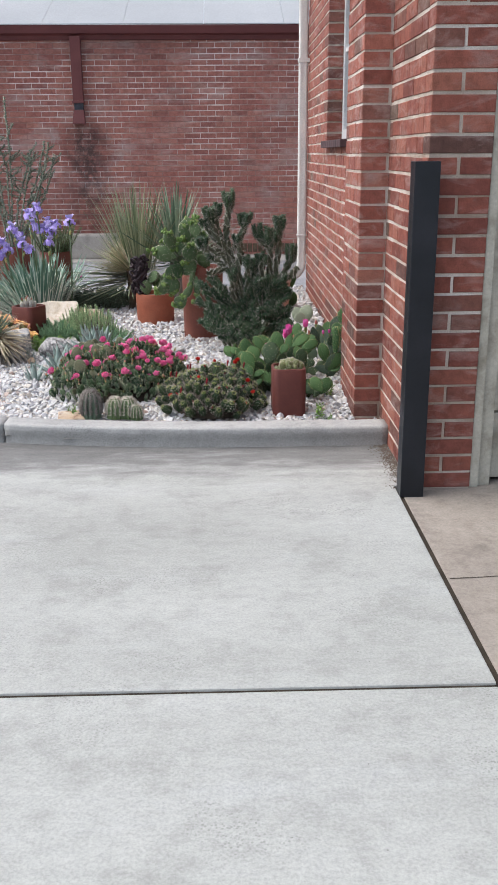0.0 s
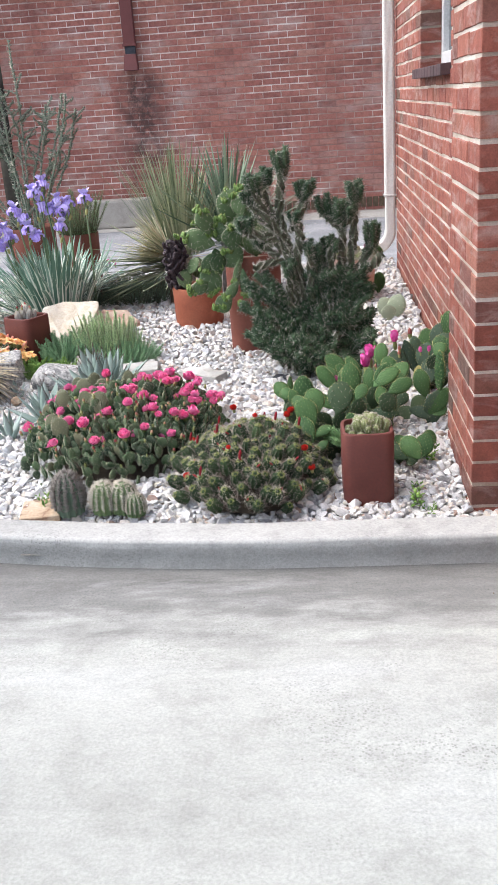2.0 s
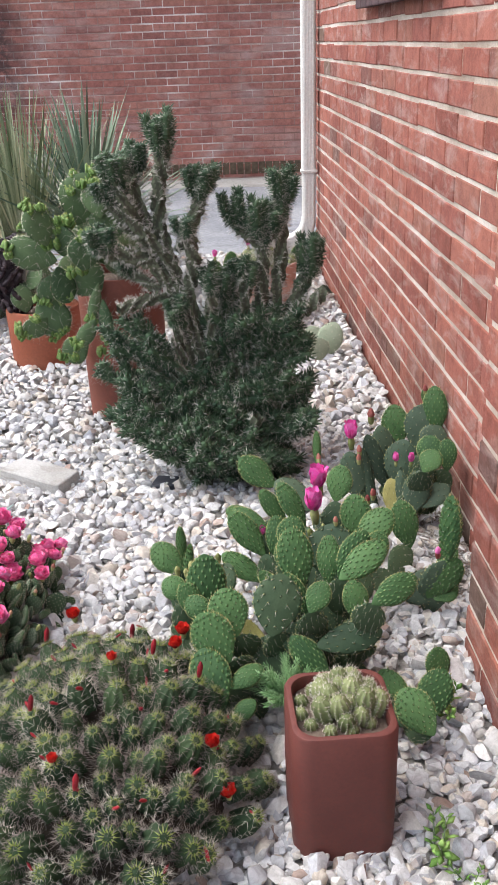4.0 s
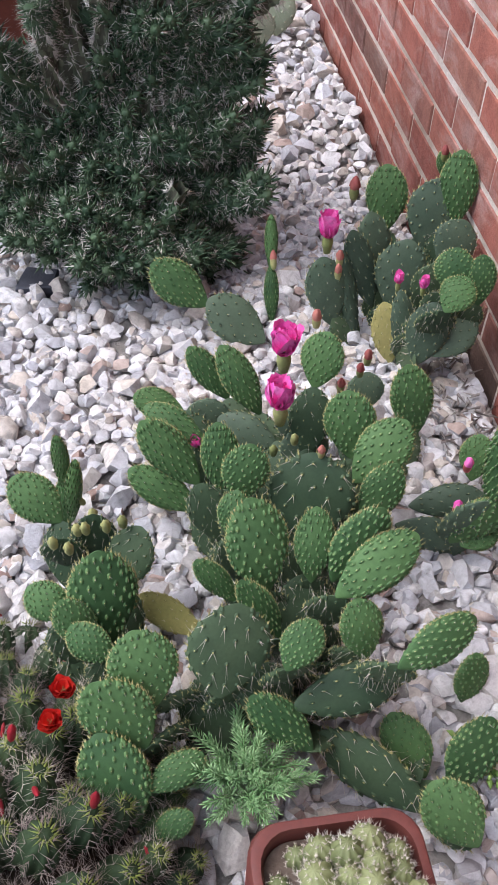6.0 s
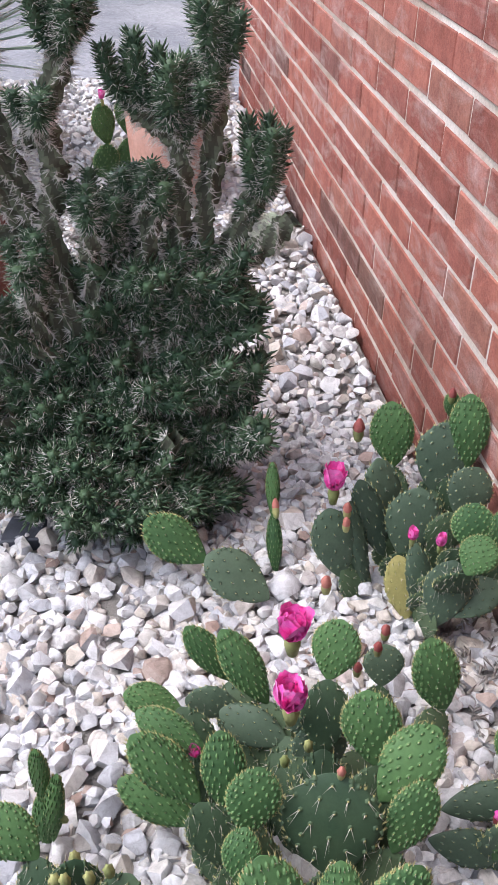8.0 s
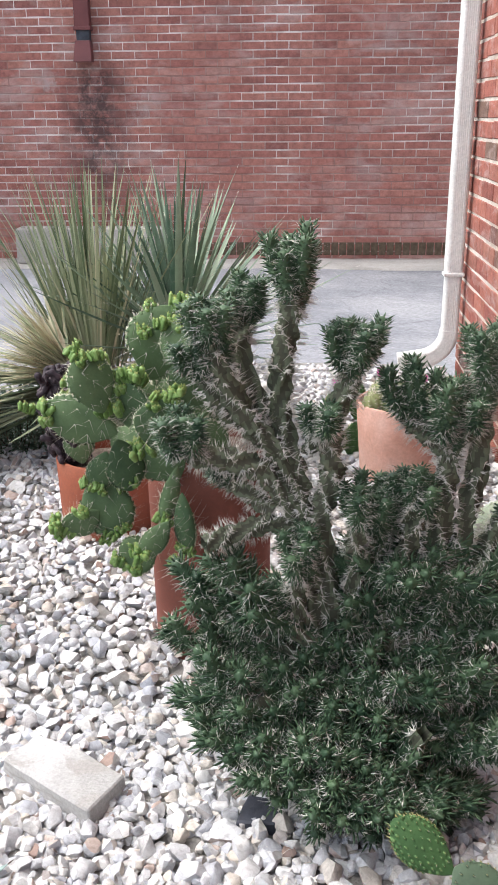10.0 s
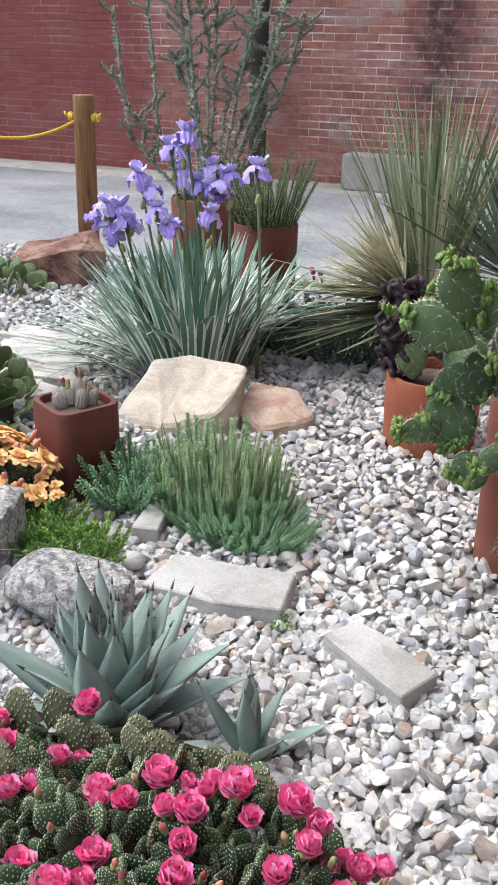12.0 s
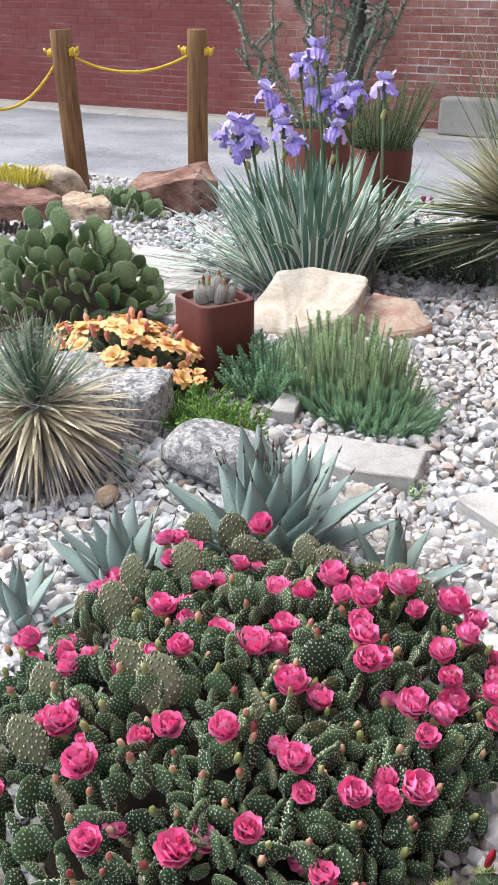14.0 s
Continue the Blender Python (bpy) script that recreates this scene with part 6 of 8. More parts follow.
def ribbed(name, ribs, mats, seed, r=1.0, h=2.0, spines=5, length=0.5, rows=7, wide=0.02, crown=True):
    """A ribbed cactus stem of radius r and height h, with spines along the ribs and a bright crown."""
    rnd = random.Random(seed)
    b, n, levels = Build(), ribs * 4, 10

    def at_level(v, a):
        rr = r * math.sin(math.pi * (0.5 + 0.5 * v) if v > 0.35 else math.pi * 0.675) ** 0.75 if v < 1 else 0.01
        rr = r * (1.0 if v < 0.45 else math.sqrt(max(0.0, 1 - ((v - 0.45) / 0.55) ** 2)))
        rr *= 1 + 0.13 * math.cos(ribs * a)
        return Vector((rr * math.cos(a), rr * math.sin(a), h * v))

    vs = []
    for i in range(levels):
        v = 0.995 * (i / (levels - 1)) ** 0.85
        vs += [at_level(v, 2 * math.pi * k / n) for k in range(n)]
    b.add(vs, ring_faces(levels, n) + [tuple(range((levels - 1) * n, levels * n))], 0)
    for i in range(rows):
        v = 0.22 + 0.74 * i / (rows - 1)
        for k in range(ribs):
            p = at_level(v, 2 * math.pi * k / ribs)
            nrm = (Vector((p.x, p.y, 0)).normalized() * (1 - v * 0.6) + Vector((0, 0, v * 0.9))).normalized()
            for _ in range(spines):
                d = (nrm + Vector((rnd.uniform(-1, 1), rnd.uniform(-1, 1), rnd.uniform(-0.8, 0.8)))).normalized()
                b.add(*spike(p, p + d * length * rnd.uniform(0.6, 1.1), wide), 1)
    if crown:
        for k in range(14):
            a = 2 * math.pi * k / 14
            p = at_level(0.97, a)
            b.add(*spike(p * 0.99, p + Vector((0.55 * math.cos(a), 0.55 * math.sin(a), 0.16)) * r, 0.06 * r), 2)
            b.add(*spike(p * 0.98, p + Vector((0.16 * math.cos(a + 0.2), 0.16 * math.sin(a + 0.2), 0.4)) * r, 0.06 * r), 2)
    return b.mesh(name, mats)


HEDGE = [ribbed("stem", 9, [HEDGE_SKIN, SPINE if s == 1 else SPINE_GREY, APEX], s, 1.0, 2.6, 4, 1.0, 6, 0.015) for s in range(4)]
hog = plant_of("hedgehog_cactus", (0.13, 4.5, 0.085), "dark spiny hedgehog cactus mound with a few red flowers", "hedgehog cactus", HEDGE, 20)
rnd = hog["rnd"]
dark_dome(hog, 0.19, 0.24, 0.1)
heads = []
for k in range(150):
    r, a = math.sqrt((k + 0.5) / 150), k * 2.39996 + 0.4
    x, y = r * math.cos(a), r * math.sin(a)
    z = 0.15 * max(0.0, 1 - r * r) ** 0.6 * (0.9 + 0.25 * noise.noise((x * 3, y * 3, 4)))
    s = rnd.uniform(0.0145, 0.021)
    rot = turn(math.degrees(a), 50 * r + rnd.uniform(-10, 10), rnd.uniform(0, 360))
    o = Vector((0.235 * x + rnd.uniform(-0.01, 0.01), 0.285 * y + rnd.uniform(-0.01, 0.01), z - 0.02 + rnd.uniform(-0.012, 0.012)))
    part("stem", HEDGE[k % 4], hog["ob"], Matrix.Translation(o) @ rot @ Matrix.Scale(s, 4))
    heads.append(o + rot.to_3x3() @ Vector((0, 0, 2.6 * s)))
for k in (3, 17, 29, 33, 41, 47, 58, 64, 77, 90, 95, 101, 111):
    p = heads[k] + hog["at"]
    sit(hog, "flower" if k % 3 == 0 else "bud", REDS if k % 3 == 0 else SCARLET_BUDS, p.x, p.y, p.z + 0.004, 0.012, 0, 10)
for k in range(1, 148, 4):
    p = heads[k] + hog["at"]
    sit(hog, "bud", SCARLET_BUDS if k % 2 else DRIED, p.x + rnd.uniform(-0.015, 0.015), p.y + rnd.uniform(-0.015, 0.015), p.z - 0.008, rnd.uniform(0.005, 0.009), rnd.uniform(0, 360), 50)
for x, y, z in ((0.255, 4.64, 0.25), (0.243, 4.61, 0.245), (0.06, 4.72, 0.24), (0.3, 4.42, 0.2), (-0.06, 4.35, 0.15), (0.32, 4.36, 0.16)):
    sit(hog, "flower", REDS, x, y, z, 0.017, 250, 10)

BARREL = [ribbed("stem", 13, [COVER, DEAD, APEX], 7, 1.0, 2.3, 14, 0.42, 12, 0.05, False), ribbed("stem", 13, [PAD_PALE, SPINE, APEX], 8, 1.0, 2.3, 9, 0.42, 12, 0.03, False)]
for x, y, s, lab in ((-0.425, 4.315, 0.04, "small barrel cactus wrapped in straw spines"), (-0.315, 4.315, 0.036, "squat spiny barrel cactus near the kerb"), (-0.255, 4.315, 0.036, "squat spiny barrel cactus near the kerb"), (-0.215, 4.285, 0.026, "squat spiny barrel cactus near the kerb")):
    b = plant_of("barrel_cactus", (x, y, 0.064), lab, "barrel cactus", BARREL, 21)
    part("stem", BARREL[0 if s > 0.038 else 1], b["ob"], Matrix.Diagonal((s, s, s * (1.4 if s > 0.038 else 1.15), 1)))
SMALL_BALL = [ribbed("stem", 9, [BALL_SKIN, SPINE, APEX], s, 1.0, 1.9, 5, 0.36, 6, 0.024, False) for s in (11, 12)]


SILVER_BALL = [ribbed("stem", 11, [SILVER_SKIN, SPINE, APEX], s, 1.0, 1.7, 7, 0.3, 8, 0.035, False) for s in (13, 14)]


def ball_clump(loc, label, n, spread, size, seed, stretch=1.0, stems=SMALL_BALL):
    c = plant_of("cactus_clump", loc, label, "cactus", SMALL_BALL, seed)
    rnd = c["rnd"]
    for k in range(n):
        r, a = math.sqrt((k + 0.3) / n), k * 2.39996
        s = size * rnd.uniform(0.75, 1.2)
        part("stem", stems[k % 2], c["ob"], at(spread * r * math.cos(a), spread * r * math.sin(a), 0.026 * (1 - r * r) - 0.008 + rnd.uniform(-0.006, 0.006), turn(math.degrees(a), 22 * r, 40 * k), (s, s, s * stretch)))
    return c


balls = ball_clump((0.5, 4.412, 0.262), "clump of small white-spined ball cacti in a pot", 17, 0.043, 0.0135, 22, 1.3)
for k in range(7):
    a = 2.2 + 0.55 * k
    part("stem", SMALL_BALL[k % 2], balls["ob"], at(-0.012 + 0.056 * math.cos(a), 0.05 * math.sin(a), -0.008, turn(math.degrees(a), 12), 0.0095))
ball_clump((0.555, 7.02, 0.315), "clump of green cacti with pink flowers in a pot", 16, 0.1, 0.026, 23, 1.3)
silver = ball_clump((-1.045, 6.03, 0.297), "silver columnar cactus with pink tips in a pot", 9, 0.036, 0.012, 24, 2.3, SILVER_BALL)
for k in range(4):
    sit(silver, "bud", RED_BUDS, -1.045 + 0.03 * math.cos(k * 1.6), 6.03 + 0.03 * math.sin(k * 1.6), 0.34 + 0.01 * (k % 2), 0.013)
pinks = plant_of("flowering_cactus", (0.45, 7.1, 0.1), "small cactus with magenta flowers behind the pink pot", "cactus", PADS, 25)
for k in range(6):
    x = 0.36 + 0.07 * k
    pad_at(pinks, x, 7.15 + 0.04 * (k % 2), 0.27 + 0.02 * (k % 3), 0.13, 0.06, -10 + 7 * (k % 4), 15)
    pad_at(pinks, x, 7.15 + 0.04 * (k % 2), 0.15, 0.14, 0.07, 5 * (k % 3), 15)
    if k % 2 == 0:
        sit(pinks, "flower", BIG_FLOWERS, x, 7.13, 0.35 + 0.02 * (k % 3), 0.016, 250, 10)

# ---- cholla ----


def cholla_bare(seed, levels=34, twist=5.0):
    """A unit length of bare stem: long ridges wound like rope, broken into knobs, each with a star of white spines."""
    rnd = random.Random(seed)
    b, n = Build(), 20
    vs, slots = [], []
    ph = rnd.uniform(0, 6)

    def ridge(v, a):
        lap = (v * 3.2 + (4 * a + v * twist + ph) / (2 * math.pi) * 0.62) % 1.0
        return max(0.0, math.cos(4 * a + v * twist + ph)) ** 0.7 * (0.15 + 0.85 * math.sin(math.pi * lap ** 0.6))

    for i in range(levels):
        v = i / (levels - 1)
        for k in range(n):
            a = 2 * math.pi * k / n
            rr = 0.78 + 0.5 * ridge(v, a)
            vs.append((0.1 * rr * math.cos(a), 0.1 * rr * math.sin(a), v))
    fs = ring_faces(levels, n)
    # faces low between the ridges get a darker skin, their shade put into colour
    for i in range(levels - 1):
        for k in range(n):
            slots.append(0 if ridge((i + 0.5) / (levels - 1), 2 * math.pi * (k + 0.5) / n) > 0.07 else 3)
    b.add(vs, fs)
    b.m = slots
    for _ in range(84):
        v = rnd.uniform(0.02, 1.0)
        a = (2 * math.pi * rnd.randrange(4) - v * twist - ph) / 4
        p = Vector((0.11 * math.cos(a), 0.11 * math.sin(a), v))
        for _ in range(4):
            d = Vector((math.cos(a) + rnd.uniform(-0.8, 0.8), math.sin(a) + rnd.uniform(-0.8, 0.8), rnd.uniform(-0.6, 0.9))).normalized()
            b.add(*spike(p, p + d * rnd.uniform(0.05, 0.15), 0.0055), 1)
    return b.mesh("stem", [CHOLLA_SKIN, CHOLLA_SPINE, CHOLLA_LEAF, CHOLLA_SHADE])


def cholla_tip(seed, leaves=64, tufts=16):
    """A unit length of young stem: low knobs, each with a fleshy leaflet, and stars of pale spines."""
    rnd = random.Random(seed)
    b, n, levels = Build(), 10, 15
    vs = []
    for i in range(levels):
        v = i / (levels - 1)
        rr = 1.0 if v < 0.84 else math.sqrt(max(0.03, 1 - ((v - 0.84) / 0.16) ** 2))
        vs += [((0.105 + 0.022 * math.cos(5 * a + v * 13)) * rr * math.cos(a), (0.105 + 0.022 * math.cos(5 * a + v * 13)) * rr * math.sin(a), v) for a in [2 * math.pi * k / n for k in range(n)]]
    b.add(vs, ring_faces(levels, n) + [tuple(range((levels - 1) * n, levels * n))], 0)
    for k in range(leaves):
        v, a = (k + rnd.random()) / leaves, k * 2.39996
        p = Vector((0.1 * math.cos(a), 0.1 * math.sin(a), 0.03 + 0.95 * v))
        d = Vector((math.cos(a), math.sin(a), rnd.uniform(0.3, 1.0) + 1.1 * v * v)).normalized()
        ln = rnd.uniform(0.13, 0.23)
        s = d.orthogonal().normalized() * 0.02
        o = d.cross(s)
        q = p + d * ln * 0.45
        b.add([p + s * 0.8, p + o * 0.8, p - s * 0.8, p - o * 0.8, q + s, q + o, q - s, q - o, p + d * ln],
              [(0, 1, 5, 4), (1, 2, 6, 5), (2, 3, 7, 6), (3, 0, 4, 7), (4, 5, 8), (5, 6, 8), (6, 7, 8), (7, 4, 8)], 2)
    for k in range(tufts):
        v, a = (k + rnd.random()) / tufts, k * 2.39996 + 1.2
        p = Vector((0.11 * math.cos(a), 0.11 * math.sin(a), 0.05 + 0.93 * v))
        for _ in range(4):
            d = Vector((math.cos(a) + rnd.uniform(-0.8, 0.8), math.sin(a) + rnd.uniform(-0.8, 0.8), rnd.uniform(-0.5, 0.8))).normalized()
            b.add(*spike(p, p + d * rnd.uniform(0.14, 0.3), 0.005), 1)
    return b.mesh("tip", [CHOLLA_LEAF, CHOLLA_SPINE, CHOLLA_LEAF])


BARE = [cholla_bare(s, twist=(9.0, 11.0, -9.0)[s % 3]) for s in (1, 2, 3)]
LEAFY = [cholla_tip(s) for s in (4, 5, 6, 7)]
cholla = plant_of("cholla_cactus", (0.34, 5.6, 0.09), "tall branching cholla cactus with white spines and dark green tips", "cholla", BARE, 30)
crnd = cholla["rnd"]
CB = cholla["at"]


def limb(points, crown=0, reach=0.06, thick=0.165, y=5.62, dy=0.0):
    """A branch of bare stems through points (x, z), with fingers of leafy tips on its end."""
    n = len(points) - 1
    pts = [Vector((x, y + dy * i / n, z)) - CB for i, (x, z) in enumerate(points)]
    for p, q in zip(pts, pts[1:]):
        d = (q - p).normalized()
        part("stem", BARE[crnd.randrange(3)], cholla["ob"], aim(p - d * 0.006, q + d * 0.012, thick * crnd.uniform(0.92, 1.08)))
    tip, d = pts[-1], (pts[-1] - pts[-2]).normalized()
    for _ in range(crown):
        s = pts[-2].lerp(tip, crnd.uniform(0.1, 0.9))
        a = crnd.uniform(0, 6.28)
        e = (d * 0.9 + Vector((0.7 * math.cos(a), 0.7 * math.sin(a), 0.5))).normalized()
        part("tip", LEAFY[crnd.randrange(4)], cholla["ob"], aim(s, s + e * crnd.uniform(0.03, 0.05), 0.075))
    for k in range(crown):
        a = 2 * math.pi * k / crown + crnd.uniform(-0.5, 0.5)
        w = 0.25 if k % 4 == 0 else 1.0
        s = tip + Vector((0.016 * w * math.cos(a), 0.016 * w * math.sin(a), crnd.uniform(-0.022, 0.006)))
        e = (d * 0.5 + Vector((1.1 * w * math.cos(a), 1.1 * w * math.sin(a), crnd.uniform(0.6, 1.1)))).normalized()
        m = s + e * reach * 0.5
        f = (e * 0.4 + Vector((0, 0, 1))).normalized()
        part("tip", LEAFY[crnd.randrange(4)], cholla["ob"], aim(s, m, 0.085))
        part("tip", LEAFY[crnd.randrange(4)], cholla["ob"], aim(m, m + f * reach * crnd.uniform(0.5, 0.95), 0.08))


limb([(0.29, 0.3), (0.27, 0.45), (0.256, 0.571), (0.238, 0.667), (0.213, 0.759), (0.216, 0.829), (0.228, 0.904), (0.236, 0.945)], 9, 0.06)
limb([(0.25, 0.6), (0.214, 0.696), (0.17, 0.743), (0.134, 0.815), (0.115, 0.885)], 8, 0.05, dy=-0.04)
limb([(0.2, 0.72), (0.149, 0.848), (0.16, 0.9)], 8, 0.045, dy=0.06)
limb([(0.2, 0.71), (0.13, 0.77), (0.098, 0.84)], 5, 0.035, 0.15, dy=-0.03)
limb([(0.3, 0.4), (0.278, 0.589), (0.294, 0.665), (0.284, 0.739), (0.311, 0.8), (0.319, 0.848)], 8, 0.05, dy=-0.02)
limb([(0.25, 0.58), (0.191, 0.669), (0.141, 0.69), (0.091, 0.701), (0.074, 0.722)], 7, 0.045, dy=-0.05)
limb([(0.26, 0.57), (0.195, 0.583), (0.141, 0.571), (0.112, 0.566)], 0, 0.03, 0.14, dy=-0.05)
limb([(0.2, 0.6), (0.15, 0.63), (0.13, 0.645)], 5, 0.035, 0.13, dy=0.03)
limb([(0.4, 0.3), (0.44, 0.42), (0.457, 0.502), (0.465, 0.611), (0.468, 0.677), (0.459, 0.728)], 9, 0.075)
limb([(0.466, 0.7), (0.42, 0.735), (0.405, 0.76)], 5, 0.07, 0.15)
limb([(0.466, 0.7), (0.5, 0.74), (0.503, 0.76)], 4, 0.05, 0.14)
limb([(0.45, 0.4), (0.493, 0.54), (0.513, 0.657), (0.515, 0.749), (0.519, 0.819)], 8, 0.065, dy=0.03)
limb([(0.45, 0.36), (0.516, 0.488), (0.551, 0.558), (0.589, 0.635)], 9, 0.075, dy=0.02)
limb([(0.5, 0.47), (0.534, 0.508), (0.588, 0.546), (0.618, 0.58)], 0, 0.03, 0.17, dy=-0.02)
limb([(0.39, 0.36), (0.406, 0.504), (0.42, 0.583), (0.416, 0.632)], 6, 0.04, 0.15, dy=-0.02)
limb([(0.34, 0.3), (0.333, 0.466), (0.33, 0.548), (0.34, 0.6)], 7, 0.045, 0.14, dy=-0.03)
limb([(0.26, 0.36), (0.242, 0.471), (0.25, 0.55)], 5, 0.035, 0.13, dy=-0.06)
limb([(0.36, 0.4), (0.37, 0.52), (0.375, 0.58)], 7, 0.05, 0.14, dy=0.02)
limb([(0.26, 0.7), (0.275, 0.73), (0.28, 0.745)], 4, 0.03, 0.12, dy=-0.04)
# the leafy lower part: arching stems, each ending in a candelabra of fingers
for k in range(84):
    v = (k * 0.618) % 1.0
    a = k * 2.39996
    r = math.sqrt((k + 0.5) / 84)
    wide = 0.085 + 0.16 * math.sin(math.pi * min(1.0, 0.08 + 0.76 * v))
    node = Vector((0.015 + wide * r * math.cos(a), 0.68 * wide * r * math.sin(a), 0.015 + 0.43 * v * (1 - 0.22 * r * r)))
    node.x *= 0.85 if node.x > 0 else 0.95
    if node.x < -0.1 and node.z > 0.31:
        continue
    foot = Vector((node.x * 0.72, node.y * 0.72, max(0.0, node.z - 0.11)))
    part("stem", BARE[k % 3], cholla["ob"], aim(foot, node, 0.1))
    side = Vector((math.cos(a) * r, math.sin(a) * r, 0))
    for j in range(12):
        e = j * 2.39996 + k
        d = (side * crnd.uniform(0.4, 1.1) + Vector((0.75 * math.cos(e), 0.75 * math.sin(e), crnd.uniform(0.25, 1.15)))).normalized()
        p = node + Vector((0.012 * math.cos(e), 0.012 * math.sin(e), crnd.uniform(-0.035, 0.01)))
        if j > 8:
            p = foot.lerp(node, crnd.uniform(0.3, 0.7))
        q = p + d * crnd.uniform(0.055, 0.1)
        part("tip", LEAFY[crnd.randrange(4)], cholla["ob"], aim(p, q, 0.085))
    if k % 2:
        part("tip", LEAFY[k % 4], cholla["ob"], aim(node, node + (side * 1.2 + Vector((0, 0, 0.35))).normalized() * 0.1, 0.09))
for x, z, y in ((-0.27, 0.29, -0.02), (-0.25, 0.37, 0.0), (-0.2, 0.41, -0.03), (0.225, 0.33, 0.0), (0.23, 0.22, -0.02), (0.2, 0.4, 0.02), (-0.2, 0.24, -0.06), (0.22, 0.14, -0.08)):
    q = Vector((x, y, z))
    p = Vector((x * 0.35, y * 0.4, z * 0.7))
    part("stem", BARE[crnd.randrange(3)], cholla["ob"], aim(p, q, 0.11))
    for _ in range(11):
        s = p.lerp(q, crnd.uniform(0.15, 1.0))
        e = Vector((x * crnd.uniform(0.5, 2.5), crnd.uniform(-0.4, 0.4), crnd.uniform(0.2, 1.0))).normalized()
        part("tip", LEAFY[crnd.randrange(4)], cholla["ob"], aim(s, s + e * crnd.uniform(0.05, 0.085), 0.105))
for k in range(13):
    node = Vector((0.02 + 0.165 * ((k * 0.618) % 1.0), -0.07 + 0.11 * ((k * 0.414) % 1.0), 0.12 + 0.17 * ((k * 0.277) % 1.0)))
    part("stem", BARE[k % 3], cholla["ob"], aim(node * 0.55, node, 0.1))
    for j in range(10):
        e = j * 2.39996 + k
        d = Vector((0.35 + 0.8 * math.cos(e), 0.8 * math.sin(e), crnd.uniform(0.1, 1.2))).normalized()
        p = node * crnd.uniform(0.75, 1.0)
        part("tip", LEAFY[crnd.randrange(4)], cholla["ob"], aim(p, p + d * crnd.uniform(0.055, 0.1), 0.085))
for k in range(9):
    a = k * 0.75
    p, q = Vector((0.03 * math.cos(a), 0.03 * math.sin(a), 0.0)), Vector((0.19 * math.cos(a), 0.13 * math.sin(a), 0.12 + 0.14 * ((k * 0.37) % 1.0)))
    part("stem", BARE[k % 3], cholla["ob"], aim(p, q, 0.13))

# the cane cactus: thin wands with short side joints
wand = plant_of("cane_cactus", (-1.51, 7.84, 0.5), "tall thin grey green cane cactus in a pot", "cane cactus", BARE, 31)
wr = wand["rnd"]


def wand_mesh(seed):
    rnd = random.Random(seed)
    b = Build()
    pts = [(0.02 * noise.noise((k * 0.5, seed, 0)), 0.02 * noise.noise((seed, k * 0.5, 0)), k / 12) for k in range(13)]
    b.add(*tube(pts, [0.013 - 0.0004 * k for k in range(13)], 7), 0)
    for k in range(210):
        v, a = rnd.uniform(0.02, 1.0), rnd.uniform(0, 6.28)
        p = Vector(pts[int(v * 12)])
        p.z = v
        d = Vector((math.cos(a), math.sin(a), rnd.uniform(0.1, 1.2))).normalized()
        b.add(*spike(p, p + d * rnd.uniform(0.025, 0.06), 0.008), 1 if k % 3 else 2)
    return b.mesh("stem", [WAND_SKIN, WAND_LEAF, SPINE])


WANDS = [wand_mesh(s) for s in range(4)]
# each cane arches out of the pot and then climbs: points (x, z), and how many side joints it bears
CANES = (((-1.65, 0.5), (-1.76, 0.64), (-1.87, 0.75), (-1.91, 1.0), (-1.93, 1.24), 4), ((-1.6, 0.5), (-1.75, 0.77), (-1.775, 1.0), (-1.81, 1.27), 3), ((-1.62, 0.5), (-1.74, 0.74), (-1.85, 0.87), (-1.9, 1.02), 3),
         ((-1.56, 0.5), (-1.59, 0.85), (-1.64, 1.11), (-1.67, 1.28), 7), ((-1.52, 0.5), (-1.48, 0.94), (-1.47, 1.23), (-1.48, 1.64), 8), ((-1.52, 0.5), (-1.5, 1.13), (-1.56, 1.32), (-1.62, 1.56), 7),
         ((-1.54, 0.5), (-1.57, 0.87), (-1.67, 1.0), (-1.72, 1.09), 8), ((-1.5, 0.5), (-1.56, 0.95), (-1.565, 1.36), 9), ((-1.48, 0.5), (-1.44, 0.86), (-1.38, 1.03), (-1.31, 1.26), 6),
         ((-1.45, 0.5), (-1.37, 0.82), (-1.27, 1.06), (-1.2, 1.32), 6), ((-1.43, 0.5), (-1.32, 0.82), (-1.2, 1.1), (-1.15, 1.31), 6), ((-1.42, 0.5), (-1.29, 0.78), (-1.2, 0.98), (-1.14, 1.22), 5),
         ((-1.47, 0.5), (-1.41, 0.78), (-1.34, 1.05), (-1.27, 1.24), 7), ((-1.45, 0.5), (-1.35, 0.74), (-1.26, 0.9), (-1.23, 1.12), 6))
